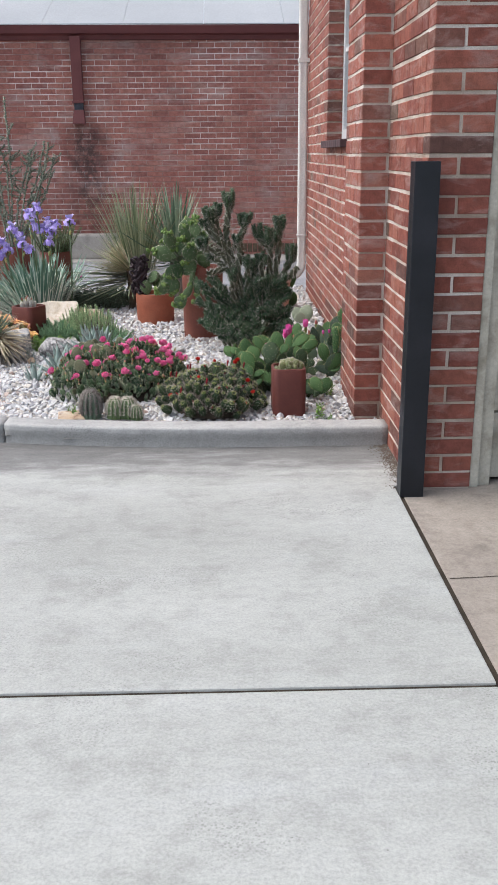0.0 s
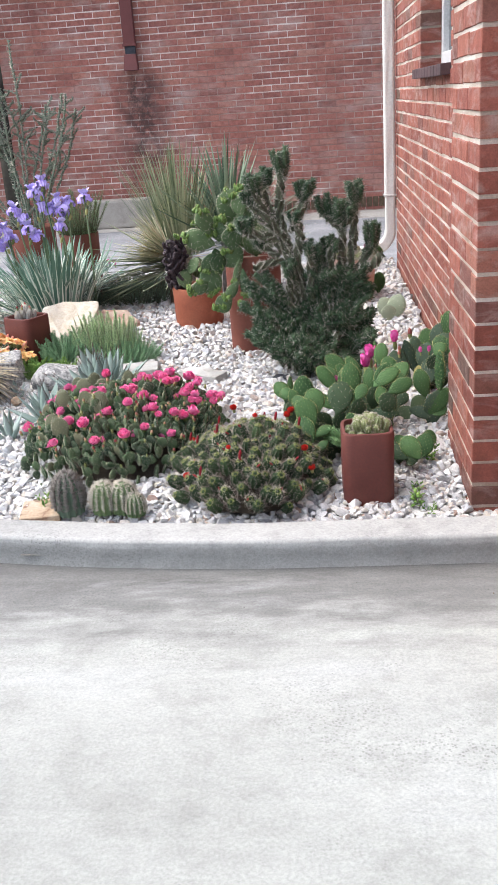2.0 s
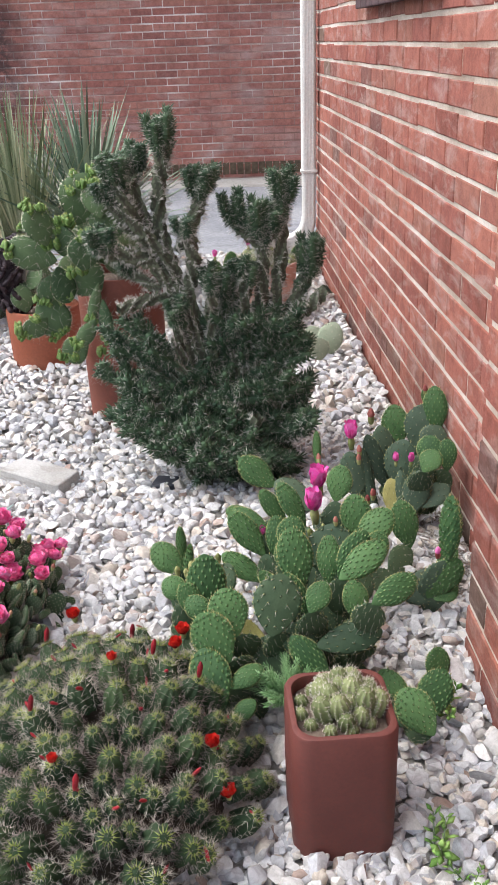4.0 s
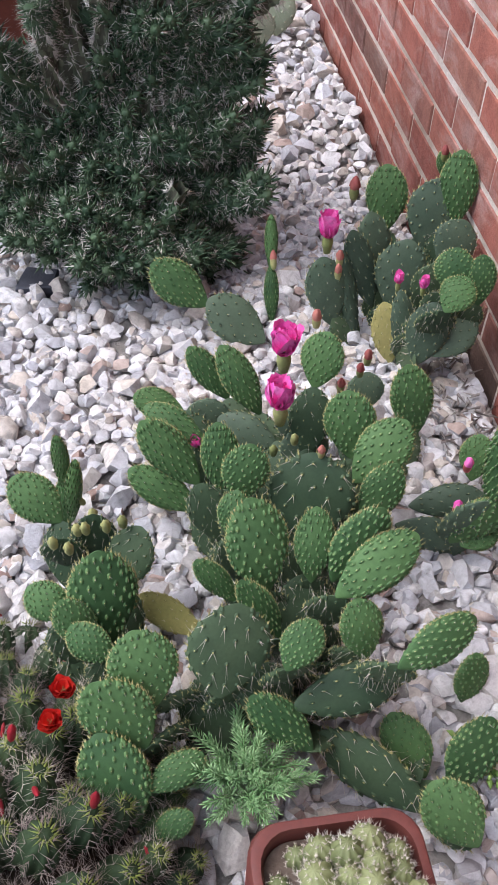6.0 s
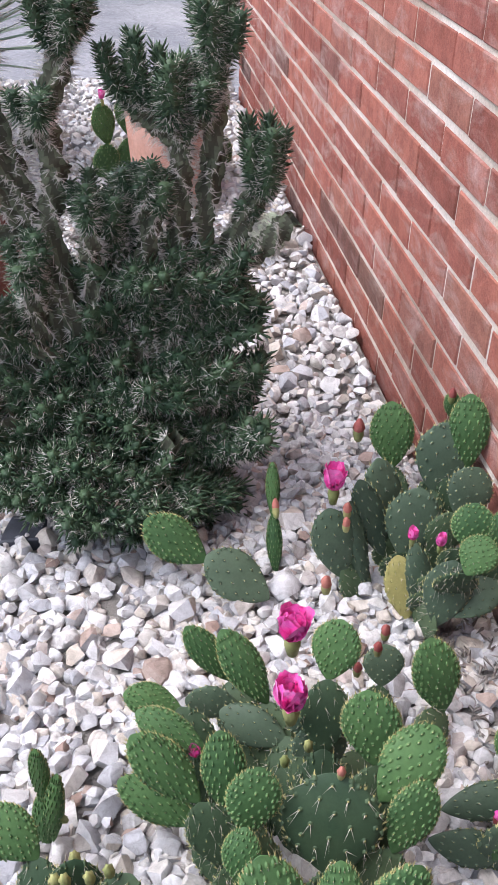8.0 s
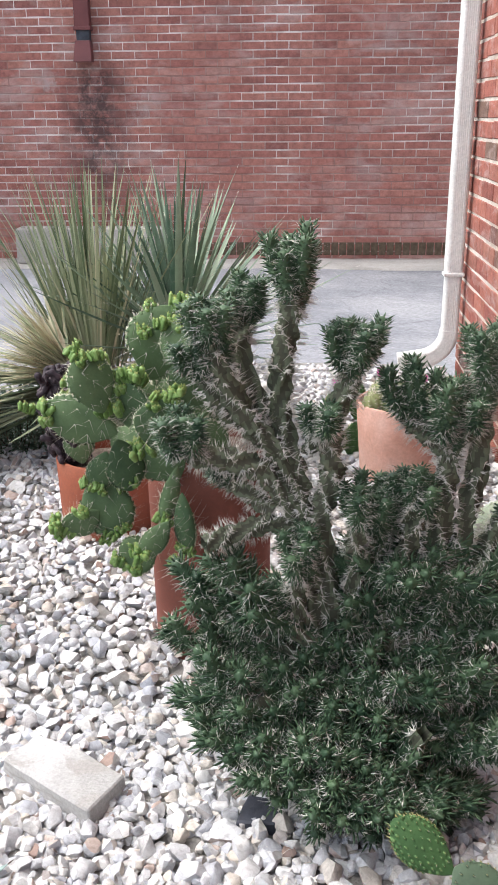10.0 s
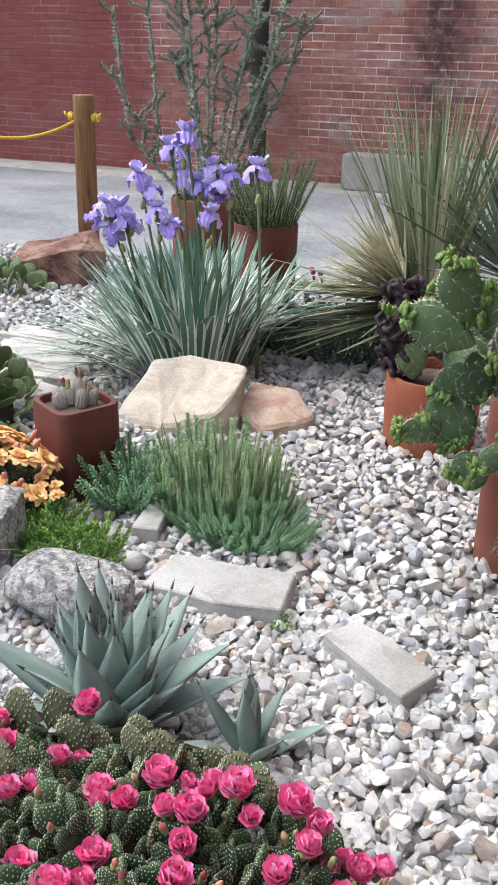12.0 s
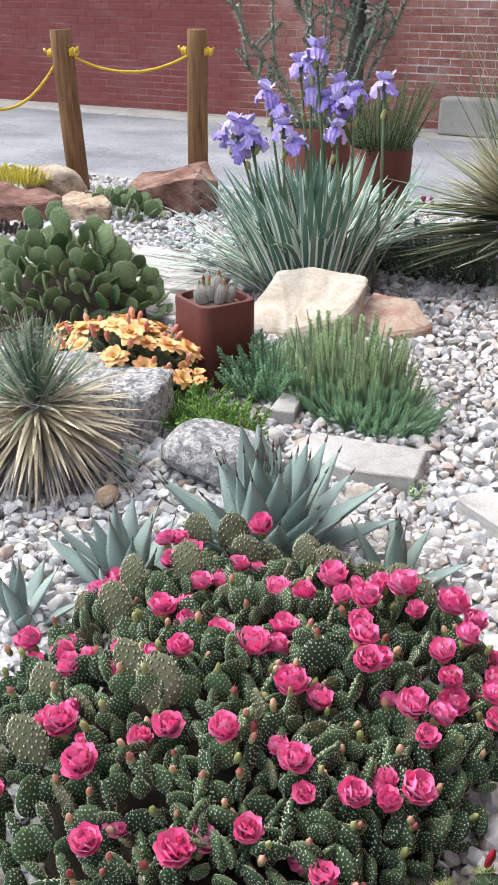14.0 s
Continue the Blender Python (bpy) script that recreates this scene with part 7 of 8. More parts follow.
for k, (*line, joints) in enumerate(CANES):
    dy = 0.09 * math.sin(k * 2.4)
    pts = [Vector((x, 7.84 + dy * i / (len(line) - 1), z)) - wand["at"] for i, (x, z) in enumerate(line)]
    pts[0].x *= 0.7
    for i, (p, q) in enumerate(zip(pts, pts[1:])):
        part("stem", WANDS[(k + i) % 4], wand["ob"], aim(p, q + (q - p) * 0.02, 0.5))
    for n in range(joints + 2):
        i = 0 if n < 2 and k % 2 else wr.randrange(1, len(pts) - 1)
        o = pts[i].lerp(pts[i + 1], wr.uniform(0.1, 0.9))
        e = o + Vector((wr.choice((-1, 1)) * wr.uniform(0.03, 0.09), wr.uniform(-0.06, 0.06), wr.uniform(0.01, 0.09)))
        part("joint", WANDS[n % 4], wand["ob"], aim(o, e, 0.36))

# ---- leaf rosettes ----


def blade(name, mats, L, W, curve, fold=0.25, nseg=8, thick=0.0, tip=0.0, teeth=0, taper=0.9, belly=0.3, twist=0.0, hairs=0, seed=0):
    """A leaf that grows along z and bends towards x. thick: a fleshy leaf with an underside."""
    rnd = random.Random(seed)
    b, vs = Build(), []
    mid = []
    ang, p = 0.0, Vector((0, 0, 0))
    for i in range(nseg + 1):
        mid.append((p.copy(), ang))
        ang += radians(curve) / nseg
        p = p + Vector((math.sin(ang), 0, math.cos(ang))) * (L / nseg)
    for i, (p, ang) in enumerate(mid):
        v = i / nseg
        w = W * 0.5 * (0.75 + belly * math.sin(math.pi * min(1, v * 1.1))) * (1 - v ** 2.2) ** taper if v < 1 else 0.0004
        up = Vector((-math.cos(ang), 0, math.sin(ang)))
        tw = twist * v
        side = Vector((0, math.cos(tw), 0)) + up * math.sin(tw)
        if thick:
            t = thick * (1 - v) + 0.0008
            vs += [p + side * w + up * fold * w, p + up * (-0.0), p - side * w + up * fold * w, p - up * t - side * w * 0.4, p - up * t * 1.2, p - up * t + side * w * 0.4]
        else:
            vs += [p + side * w + up * fold * w, p, p - side * w + up * fold * w]
    m = 6 if thick else 3
    b.add(vs, ring_faces(nseg + 1, m, bool(thick)), 0)
    p, ang = mid[-1]
    d = Vector((math.sin(ang), 0, math.cos(ang)))
    if tip:
        b.add(*spike(p - d * tip * 0.2, p + d * tip, W * 0.045), 1)
    for i in range(teeth):
        q, ang = mid[1 + int((nseg - 2) * i / max(1, teeth))]
        v = (1 + int((nseg - 2) * i / max(1, teeth))) / nseg
        w = W * 0.5 * (0.75 + belly * math.sin(math.pi * min(1, v * 1.1))) * (1 - v ** 2.2) ** taper
        for s in (1, -1):
            b.add(*spike(q + Vector((0, s * w * 0.97, 0)), q + Vector((0.002, s * (w + W * 0.04), 0.003)), W * 0.012), 1)
    for _ in range(hairs):
        q, ang = mid[rnd.randint(1, nseg - 1)]
        s = rnd.choice((1, -1))
        e = q + Vector((rnd.uniform(-0.02, 0.03), s * rnd.uniform(0.012, 0.035), rnd.uniform(-0.01, 0.03)))
        b.add(*spike(q + Vector((0, s * W * 0.3, 0)), e, 0.0006), 1)
    return b.mesh(name, mats)


def rosette(plant, meshes, n, lean0, lean1, base=0.02, low=0.0, high=0.0, az0=0, az1=360, jitter=8.0, s0=0.85, s1=1.15, name="leaf", clear=None):
    """Leaves round a crown, from nearly upright ones in the middle to low ones outside."""
    rnd = plant["rnd"]
    for k in range(n):
        f = (k + 0.5) / n
        az = az0 + (az1 - az0) * ((k * 0.381966) % 1.0) + rnd.uniform(-jitter, jitter)
        lean = lean0 + (lean1 - lean0) * f + rnd.uniform(-jitter, jitter)
        if clear and any(a0 < az % 360 < a1 and lean > most for a0, a1, most in clear):
            continue
        r = base * f
        part(name, meshes[rnd.randrange(len(meshes))], plant["ob"], at(r * math.cos(radians(az)), r * math.sin(radians(az)), low + (high - low) * f, turn(az, lean), rnd.uniform(s0, s1)))


AGAVES = [blade("leaf", [AGAVE, AGAVE_TIP], 0.235, 0.067, c, 0.3, 10, 0.01, 0.016, 10, 0.75, 0.45, 0.0, 0, c) for c in (-14, -2, 8)]
AGAVES_SMALL = [blade("leaf", [AGAVE, AGAVE_TIP], 0.19, 0.054, c, 0.32, 9, 0.009, 0.016, 8, 0.75, 0.4, 0.0, 0, c) for c in (-10, 6)]
for loc, meshes, n, s, lab, seed in (((-0.52, 5.27, 0.08), AGAVES, 50, 0.98, "large blue grey agave with brown-tipped leaves", 40), ((-0.69, 5.06, 0.085), AGAVES_SMALL, 20, 0.82, "young blue grey agave on the gravel", 41),
                                     ((-0.285, 5.3, 0.085), AGAVES_SMALL, 9, 0.7, "small blue grey agave pup", 42), ((-0.8, 4.92, 0.085), AGAVES_SMALL, 9, 0.55, "small blue grey agave pup", 43), ((-0.93, 5.42, 0.085), AGAVES_SMALL, 7, 0.4, "tiny agave pup between the boulders", 44)):
    a = plant_of("agave", loc, lab, "agave", meshes, seed)
    rosette(a, meshes, n, 5, 55, 0.03, 0.02, 0.0, s0=0.85 * s, s1=1.1 * s)

# twisted narrow yucca with a dry skirt
NEEDLE = [blade("leaf", [YUCCA_DEEP, SPINE], 0.165, 0.0085, c, 0.3, 6, 0.0, 0.012, 0, 0.5, 0.2, 0.0, 5, c) for c in (-6, 5, 12)]
DRY = [blade("dry_leaf", [STRAW, STRAW], 0.2, 0.0105, c, 0.2, 6, 0.0, 0.0, 0, 0.6, 0.3, 0.3, 0, c) for c in (6, 22, 34)]
OLD = [blade("dead_leaf", [DEAD, DEAD], 0.2, 0.0055, c, 0.2, 6, 0.0, 0.0, 0, 0.6, 0.3, 0.5, 0, c) for c in (10, 30, 45)]
ny = plant_of("narrow_leaf_yucca", (-1.1, 5.36, 0.25), "narrow-leaved yucca with a skirt of dry straw leaves", "yucca", NEEDLE, 45)
rosette(ny, NEEDLE, 170, 0, 72, 0.025, 0.02, 0.0, name="leaf")
rosette(ny, DRY, 240, 62, 122, 0.03, 0.0, -0.03, name="dry_leaf", s0=0.75, s1=1.12)
rosette(ny, OLD, 250, 88, 136, 0.045, -0.02, -0.08, name="dead_leaf", s0=1.05, s1=1.45)
part("trunk", Build().add(*tube([(0, 0, -0.17), (0, 0, -0.05), (0, 0, 0.02)], [0.045, 0.05, 0.03], 10)).mesh("trunk", [DEAD]), ny["ob"])

# group of yuccas behind the pots
GRASS = [blade("leaf", [YUCCA, STRAW], 0.64, 0.0125, c, 0.3, 9, 0.0, 0.0, 0, 0.55, 0.15, 0.1, 0, c) for c in (-4, 4, 10, 16)]
BROAD = [blade("leaf", [YUCCA_DEEP, SPINE], 0.56, 0.023, c, 0.42, 9, 0.0, 0.012, 0, 0.55, 0.4, 0.1, 9, c) for c in (-5, 3, 9)]
SPIKY = [blade("leaf", [YUCCA, AGAVE_TIP], 0.42, 0.025, c, 0.3, 8, 0.0, 0.015, 0, 0.6, 0.4, 0.1, 0, c) for c in (-4, 3, 10)]
SKIRT = [blade("dry_leaf", [STRAW, STRAW], 0.28, 0.018, c, 0.2, 6, 0.0, 0.0, 0, 0.6, 0.3, 0.4, 0, c) for c in (-4, 6, 18)]
CREAM = [blade("leaf", [CREAM_LEAF, STRAW], 0.6, 0.012, c, 0.3, 8, 0.0, 0.0, 0, 0.55, 0.2, 0.2, 0, c) for c in (4, 14)]
gy = plant_of("grassy_yucca", (-0.46, 7.4, 0.36), "grassy yucca with tall upright grey green leaves", "yucca", GRASS, 46)
rosette(gy, GRASS, 200, 0, 20, 0.14, 0.0, 0.0, s0=0.55, s1=1.08, jitter=9)
rosette(gy, GRASS, 40, 4, 20, 0.12, 0.0, 0.0, az0=120, az1=250, s0=0.7, s1=1.08, jitter=6)
rosette(gy, GRASS, 70, 6, 28, 0.12, 0.0, 0.0, s0=0.4, s1=0.72, jitter=10)
rosette(gy, [CREAM[0], CREAM[1]], 26, 6, 30, 0.12, 0.0, 0.0, s0=0.5, s1=0.9, jitter=8)
rosette(gy, [SKIRT[0], SKIRT[2]], 40, 70, 130, 0.05, 0.0, -0.05, name="dry_leaf", s0=0.6, s1=1.0)
part("trunk", Build().add(*tube([(0, 0, -0.28), (0.01, 0, -0.1), (0, 0, 0.03)], [0.06, 0.065, 0.05], 10)).mesh("trunk", [DEAD]), gy["ob"])
by = plant_of("broad_leaf_yucca", (-0.17, 7.4, 0.42), "yucca with a fan of broad deep green leaves", "yucca", BROAD, 47)
rosette(by, BROAD, 112, 0, 68, 0.05, 0.03, 0.0, s0=0.75, s1=1.1, jitter=7)
rosette(by, BROAD, 34, 55, 95, 0.05, 0.0, -0.03, s0=0.7, s1=0.95)
part("trunk", Build().add(*tube([(0, 0, -0.34), (0.01, 0, -0.1), (0, 0, 0.03)], [0.055, 0.06, 0.045], 10)).mesh("trunk", [DEAD]), by["ob"])
sy = plant_of("spiky_yucca", (-0.5, 7.16, 0.33), "spreading yucca with stiff green leaves below a cream mop", "yucca", SPIKY, 48)
rosette(sy, SPIKY, 40, 84, 104, 0.05, 0.05, -0.05, az0=160, az1=222, s0=0.8, s1=1.2, jitter=6)
rosette(sy, SPIKY, 8, 94, 112, 0.05, 0.0, -0.08, az0=200, az1=320, s0=0.45, s1=0.7)
rosette(sy, SPIKY, 6, 52, 74, 0.05, 0.06, 0.02, az0=160, az1=200, s0=0.85, s1=1.15)
MOP = [blade("dry_leaf", [m, STRAW], 0.27, 0.0135, c, 0.3, 6, 0.0, 0.0, 0, 0.6, 0.3, 0.2, 0, c) for c, m in ((-6, STRAW), (4, CREAM_LEAF), (10, YUCCA), (18, CREAM_LEAF))]
rosette(sy, MOP, 210, 36, 82, 0.07, 0.1, 0.05, az0=110, az1=240, name="dry_leaf", s0=0.6, s1=1.1, jitter=10)
part("trunk", Build().add(*tube([(0, 0, -0.25), (0.01, 0, -0.14), (0, 0, 0.06)], [0.024, 0.026, 0.03], 10)).mesh("trunk", [BARK]), sy["ob"])

# ---- the striped iris and its flowers ----
SWORD = [blade("leaf", [IRIS_LEAF, IRIS_LEAF], 0.45, 0.032, c, 0.12, 9, 0.0, 0.0, 0, 0.55, 0.35, 0.15, 0, c) for c in (4, 14, 26, 42, 60)]
iris = plant_of("iris", (-1.15, 6.93, 0.09), "large clump of striped iris with lavender flowers", "iris", SWORD, 50)
rosette(iris, SWORD[:3], 190, 0, 32, 0.2, 0.0, 0.0, s0=0.8, s1=1.08, clear=((262, 328, 24), (0, 45, 27), (328, 360, 27)))
rosette(iris, SWORD[1:], 200, 20, 54, 0.22, 0.0, 0.0, s0=0.75, s1=1.15, clear=((258, 330, 24), (0, 60, 38), (330, 360, 38)))


def frill(L, W, lift, drop, az, rnd):
    """A broad ruffled iris petal; lift: rises and closes over; drop: arches out and hangs."""
    n, ph, vs = 12, rnd.uniform(0, 6), []
    for i in range(n + 1):
        v = i / n
        for j in range(n + 1):
            u = j / n * 2 - 1
            w = W * 0.5 * (0.22 + 0.78 * math.sin(math.pi * min(1.0, 0.08 + 0.78 * v)) ** 0.8)
            wave = 0.007 * v * u * u * math.sin(15 * v + ph + 3 * u) + 0.004 * v * math.sin(9 * u + ph)
            if lift:
                out, up = 0.5 * L * math.sin(math.pi * v * 0.6) + wave, L * v * 0.85 - 0.25 * L * v ** 3 - 0.15 * L * u * u * v + 0.5 * wave
            else:
                out, up = L * (1.05 * v - 0.3 * v * v) + wave, L * (0.3 * v - 1.15 * v * v) + wave - 0.08 * L * u * u
            vs.append(Matrix.Rotation(radians(az), 3, "Z") @ Vector((u * w, out - 0.2 * w * u * u, up)))
    m = n + 1
    return vs, [(i * m + j, i * m + j + 1, (i + 1) * m + j + 1, (i + 1) * m + j) for i in range(n) for j in range(n)]


def iris_flower(seed, deep=False):
    """Three upright petals over three hanging ones, all ruffled."""
    rnd = random.Random(seed)
    b = Build()
    for k in range(3):
        b.add(*frill(0.046 * rnd.uniform(0.85, 1.15), 0.05, True, 0, 120 * k + rnd.uniform(-15, 15), rnd), 0)
        b.add(*frill(0.05 * rnd.uniform(0.9, 1.1), 0.048, False, 1, 120 * k + 60 + rnd.uniform(-15, 15), rnd), 1)
    b.add(*lathe([(0.004, -0.03), (0.008, -0.015), (0.007, 0.0), (0.002, 0.004)], 7), 2)
    return b.mesh("flower", [IRIS, IRIS_DEEP, STALK])


IRISES = [iris_flower(s) for s in range(5)]
irnd = iris["rnd"]
for x, y, z, more in ((-1.38, 6.78, 0.655, 2), (-1.32, 6.8, 0.61, 1), (-1.27, 6.8, 0.75, 1), (-1.15, 6.78, 0.84, 0), (-1.08, 6.74, 0.885, 1), (-1.02, 6.78, 0.79, 2), (-0.97, 6.8, 0.77, 1), (-0.865, 6.76, 0.8, 0), (-1.01, 6.75, 0.66, 0), (-1.21, 6.8, 0.65, 2), (-1.12, 6.8, 0.77, 1), (-1.35, 6.82, 0.64, 1), (-1.07, 6.8, 0.74, 0)):
    foot = Vector((x * 0.7 - 0.34 + irnd.uniform(-0.05, 0.05), 6.92, 0.1)) - iris["at"]
    head = Vector((x, y, z)) - iris["at"]
    mid = foot.lerp(head, 0.55) + Vector((irnd.uniform(-0.015, 0.015), 0, 0))
    stem_ob = part("stalk", Build().add(*tube([foot, mid, head + Vector((0, 0, -0.01))], [0.0065, 0.0055, 0.004], 6)).mesh("stalk", [STALK]), iris["ob"])
    sit(iris, "flower", IRISES, x, y, z, irnd.uniform(0.85, 1.05), irnd.uniform(0, 360), 10, stem_ob)
    for k in range(more):
        sit(iris, "flower", IRISES, x + irnd.uniform(-0.045, 0.045), y + irnd.uniform(-0.03, 0.03), z - 0.045 - 0.05 * k * irnd.random(), irnd.uniform(0.75, 1.0), irnd.uniform(0, 360), 35, stem_ob)
    for k in range(2):
        sit(iris, "bud", GREEN_BUDS, x + irnd.uniform(-0.015, 0.015), y, z - 0.06 - 0.05 * k, 0.022, irnd.uniform(0, 360), 25, stem_ob)

# ---- herbs, succulents, shrubs ----


def sprig(name, mats, h, leaf_l, leaf_w, n, seed, up=0.5, stem_r=0.02, bulge=0.0):
    """An upright stem set with small leaves, of unit height h."""
    rnd = random.Random(seed)
    b = Build()
    lean = Vector((rnd.uniform(-0.12, 0.12), rnd.uniform(-0.12, 0.12), 1.0))
    b.add(*tube([(0, 0, 0), lean * h * 0.5, lean * h * 0.97], [stem_r, stem_r * 0.8, stem_r * 0.4], 5), 1)
    for k in range(n):
        v = (k + 0.5) / n
        a = k * 2.39996 + rnd.uniform(-0.3, 0.3)
        p = lean * h * v
        e = up + 0.9 * v * v + rnd.uniform(-0.15, 0.15)
        d = Vector((math.cos(a), math.sin(a), e)).normalized()
        s = Vector((-math.sin(a), math.cos(a), 0)) * leaf_w * 0.5
        ln = leaf_l * (1 - 0.35 * v + bulge * math.sin(math.pi * v)) * rnd.uniform(0.8, 1.15)
        t = d.cross(s).normalized() * leaf_w * 0.22
        q = p + d * ln * 0.55
        b.add([p, q + s, q + t, q - s, q - t, p + d * ln], [(0, 1, 2), (0, 2, 3), (0, 3, 4), (0, 4, 1), (5, 2, 1), (5, 3, 2), (5, 4, 3), (5, 1, 4)], 0)
    return b.mesh(name, mats)


def clump(plant, meshes, sx, sy, n, lean, s0, s1, name="sprig", height=lambda x, y: 1.0, base=0.0):
    rnd = plant["rnd"]
    for k in range(n):
        r, a = math.sqrt((k + 0.5) / n), k * 2.39996
        x, y = r * math.cos(a), r * math.sin(a)
        s = rnd.uniform(s0, s1) * height(x, y)
        part(name, meshes[rnd.randrange(len(meshes))], plant["ob"], at(sx * x, sy * y, base, turn(math.degrees(a) + rnd.uniform(-40, 40), lean * r + rnd.uniform(-7, 7), rnd.uniform(0, 360)), s))


THYME = [sprig("sprig", [HERB, STALK], 0.165, 0.0135, 0.005, 120, s, 0.2, 0.0018, 0.2) for s in range(4)]
TANS = [sprig("sprig", [HERB_TAN, STALK], 0.17, 0.006, 0.0026, 90, s, 0.8, 0.0016) for s in (5, 6)]
BLUE = [sprig("sprig", [HERB_BLUE, STALK], 0.115, 0.015, 0.0046, 84, s, 0.12, 0.0025) for s in range(10, 13)]
herb = plant_of("herb_clump", (-0.65, 6.03, 0.09), "clump of upright grey green herbs", "herbs", THYME, 60)
clump(herb, THYME, 0.17, 0.13, 190, 12, 0.6, 1.3, height=lambda x, y: (1.0 + 0.22 * y - 0.14 * x) * (1.05 - 0.5 * (x * x + y * y)))
clump(herb, TANS, 0.15, 0.1, 34, 8, 0.8, 1.3)
clump(herb, BLUE, 0.18, 0.135, 80, 20, 0.6, 1.0, height=lambda x, y: 1.05 - 0.3 * (x * x + y * y))
stonecrop = plant_of("stonecrop_clump", (-0.86, 6.0, 0.09), "blue green bushy stonecrop beside a square pot", "stonecrop", BLUE, 61)
clump(stonecrop, BLUE, 0.09, 0.1, 110, 40, 0.8, 1.25)
crop2 = plant_of("stonecrop_clump", (-0.56, 5.93, 0.09), "low blue green stonecrop at the foot of the herbs", "stonecrop", BLUE, 62)
clump(crop2, BLUE, 0.14, 0.075, 150, 45, 0.55, 0.9)
ICE = [sprig("sprig", [SEDUM, SEDUM], 0.085, 0.026, 0.0065, 34, s, 1.3, 0.003) for s in range(20, 23)]
ice = plant_of("succulent_clump", (-0.97, 5.735, 0.09), "fresh green finger-leaved succulent between boulders", "succulent", ICE, 63)
clump(ice, ICE, 0.09, 0.075, 75, 45, 0.65, 1.05)
ice2 = plant_of("succulent_clump", (-0.85, 5.69, 0.09), "fresh green finger-leaved succulent by the granite boulder", "succulent", ICE, 64)
clump(ice2, ICE, 0.085, 0.07, 55, 45, 0.7, 1.1)
for k in range(4):
    sit(ice, "flower", [PEACHES[0]], -1.02 + 0.02 * k, 5.83 - 0.03 * (k % 2), 0.19 - 0.006 * k, 0.018, 250, 20)
COVERS = [sprig("sprig", [COVER, BARK], 0.09, 0.016, 0.008, 34, s, 0.4, 0.002) for s in range(30, 33)]
cover = plant_of("ground_cover", (-0.78, 7.42, 0.09), "dull green mat of ground cover under the yuccas", "ground cover", COVERS, 65)
clump(cover, COVERS, 0.33, 0.26, 298, 40, 0.9, 1.5)
sit(cover, "flower", [BIG_FLOWERS[0]], -0.99, 7.72, 0.27, 0.018, 250, 20)
sit(cover, "flower", [BIG_FLOWERS[1]], -0.95, 7.7, 0.265, 0.016, 250, 20)
ROSEMARY = [sprig("sprig", [SHRUB, BARK], 0.24, 0.019, 0.0042, 96, s, 0.35, 0.0022) for s in range(40, 44)]
rosemary = plant_of("rosemary_bush", (-1.1, 7.46, 0.47), "green rosemary bush in a terracotta pot", "rosemary", ROSEMARY, 66)
clump(rosemary, ROSEMARY, 0.1, 0.1, 106, 27, 0.45, 1.25)
SUNNY = [sprig("sprig", [YELLOW, STALK], 0.06, 0.012, 0.006, 30, s, 0.6, 0.002) for s in (50, 51)]
yel = plant_of("yellow_stonecrop", (-2.98, 7.52, 0.2), "bright yellow stonecrop behind red rocks", "stonecrop", SUNNY, 67)
clump(yel, SUNNY, 0.2, 0.1, 120, 40, 0.8, 1.3)
MOSSY = [sprig("sprig", [CREST, BARK], 0.05, 0.018, 0.01, 26, s, 0.5, 0.002) for s in (60, 61)]
hens = plant_of("houseleek_clump", (-2.62, 7.02, 0.085), "dark brown houseleeks on the gravel by the rock", "houseleek", MOSSY, 68)
clump(hens, MOSSY, 0.2, 0.06, 60, 30, 0.7, 1.1)

# crested dark cactus in the orange pot: folded ribbons
crest = plant_of("crested_cactus", (-0.385, 6.625, 0.27), "dark purple crested cactus with curling folds", "crested cactus", PADS, 69)
cr = crest["rnd"]
for k in range(22):
    b = Build()
    a0 = k * 2.39996
    line = []
    c = Vector((0.036 * math.cos(a0), 0.034 * math.sin(a0), 0.03 + 0.0115 * k))
    for i in range(44):
        f = i / 43
        a = a0 + 5.6 * f * (1 if k % 2 else -1)
        w = 0.01 * math.sin(f * 17 + k)
        line.append(c + Vector(((0.022 + w) * math.cos(a), (0.022 + w) * math.sin(a), 0.016 * math.sin(f * 13 + k * 2))))
    b.add(*tube(line, [0.0085 + 0.0018 * math.sin(i * 1.7) for i in range(44)], 7))
    part("fold", b.mesh("fold", [CREST]), crest["ob"])
b = boulder(77, 0.036, 0.034, 0.13, 0.3, 0, 3)
part("core", b.mesh("core", [CREST]), crest["ob"], Matrix.Translation((0.0, 0, 0.14)))
potpear = plant_of("potted_prickly_pear", (-0.26, 6.655, 0.28), "small dark prickly pear filling the orange pot", "prickly pear", PADS_HAIRY, 70)
for k in range(12):
    pad_at(potpear, -0.265 + cr.uniform(-0.08, 0.1), 6.655 + cr.uniform(-0.08, 0.08), 0.33 + cr.uniform(0, 0.1), 0.1, 0.07, cr.uniform(-50, 50), cr.uniform(-60, 60))

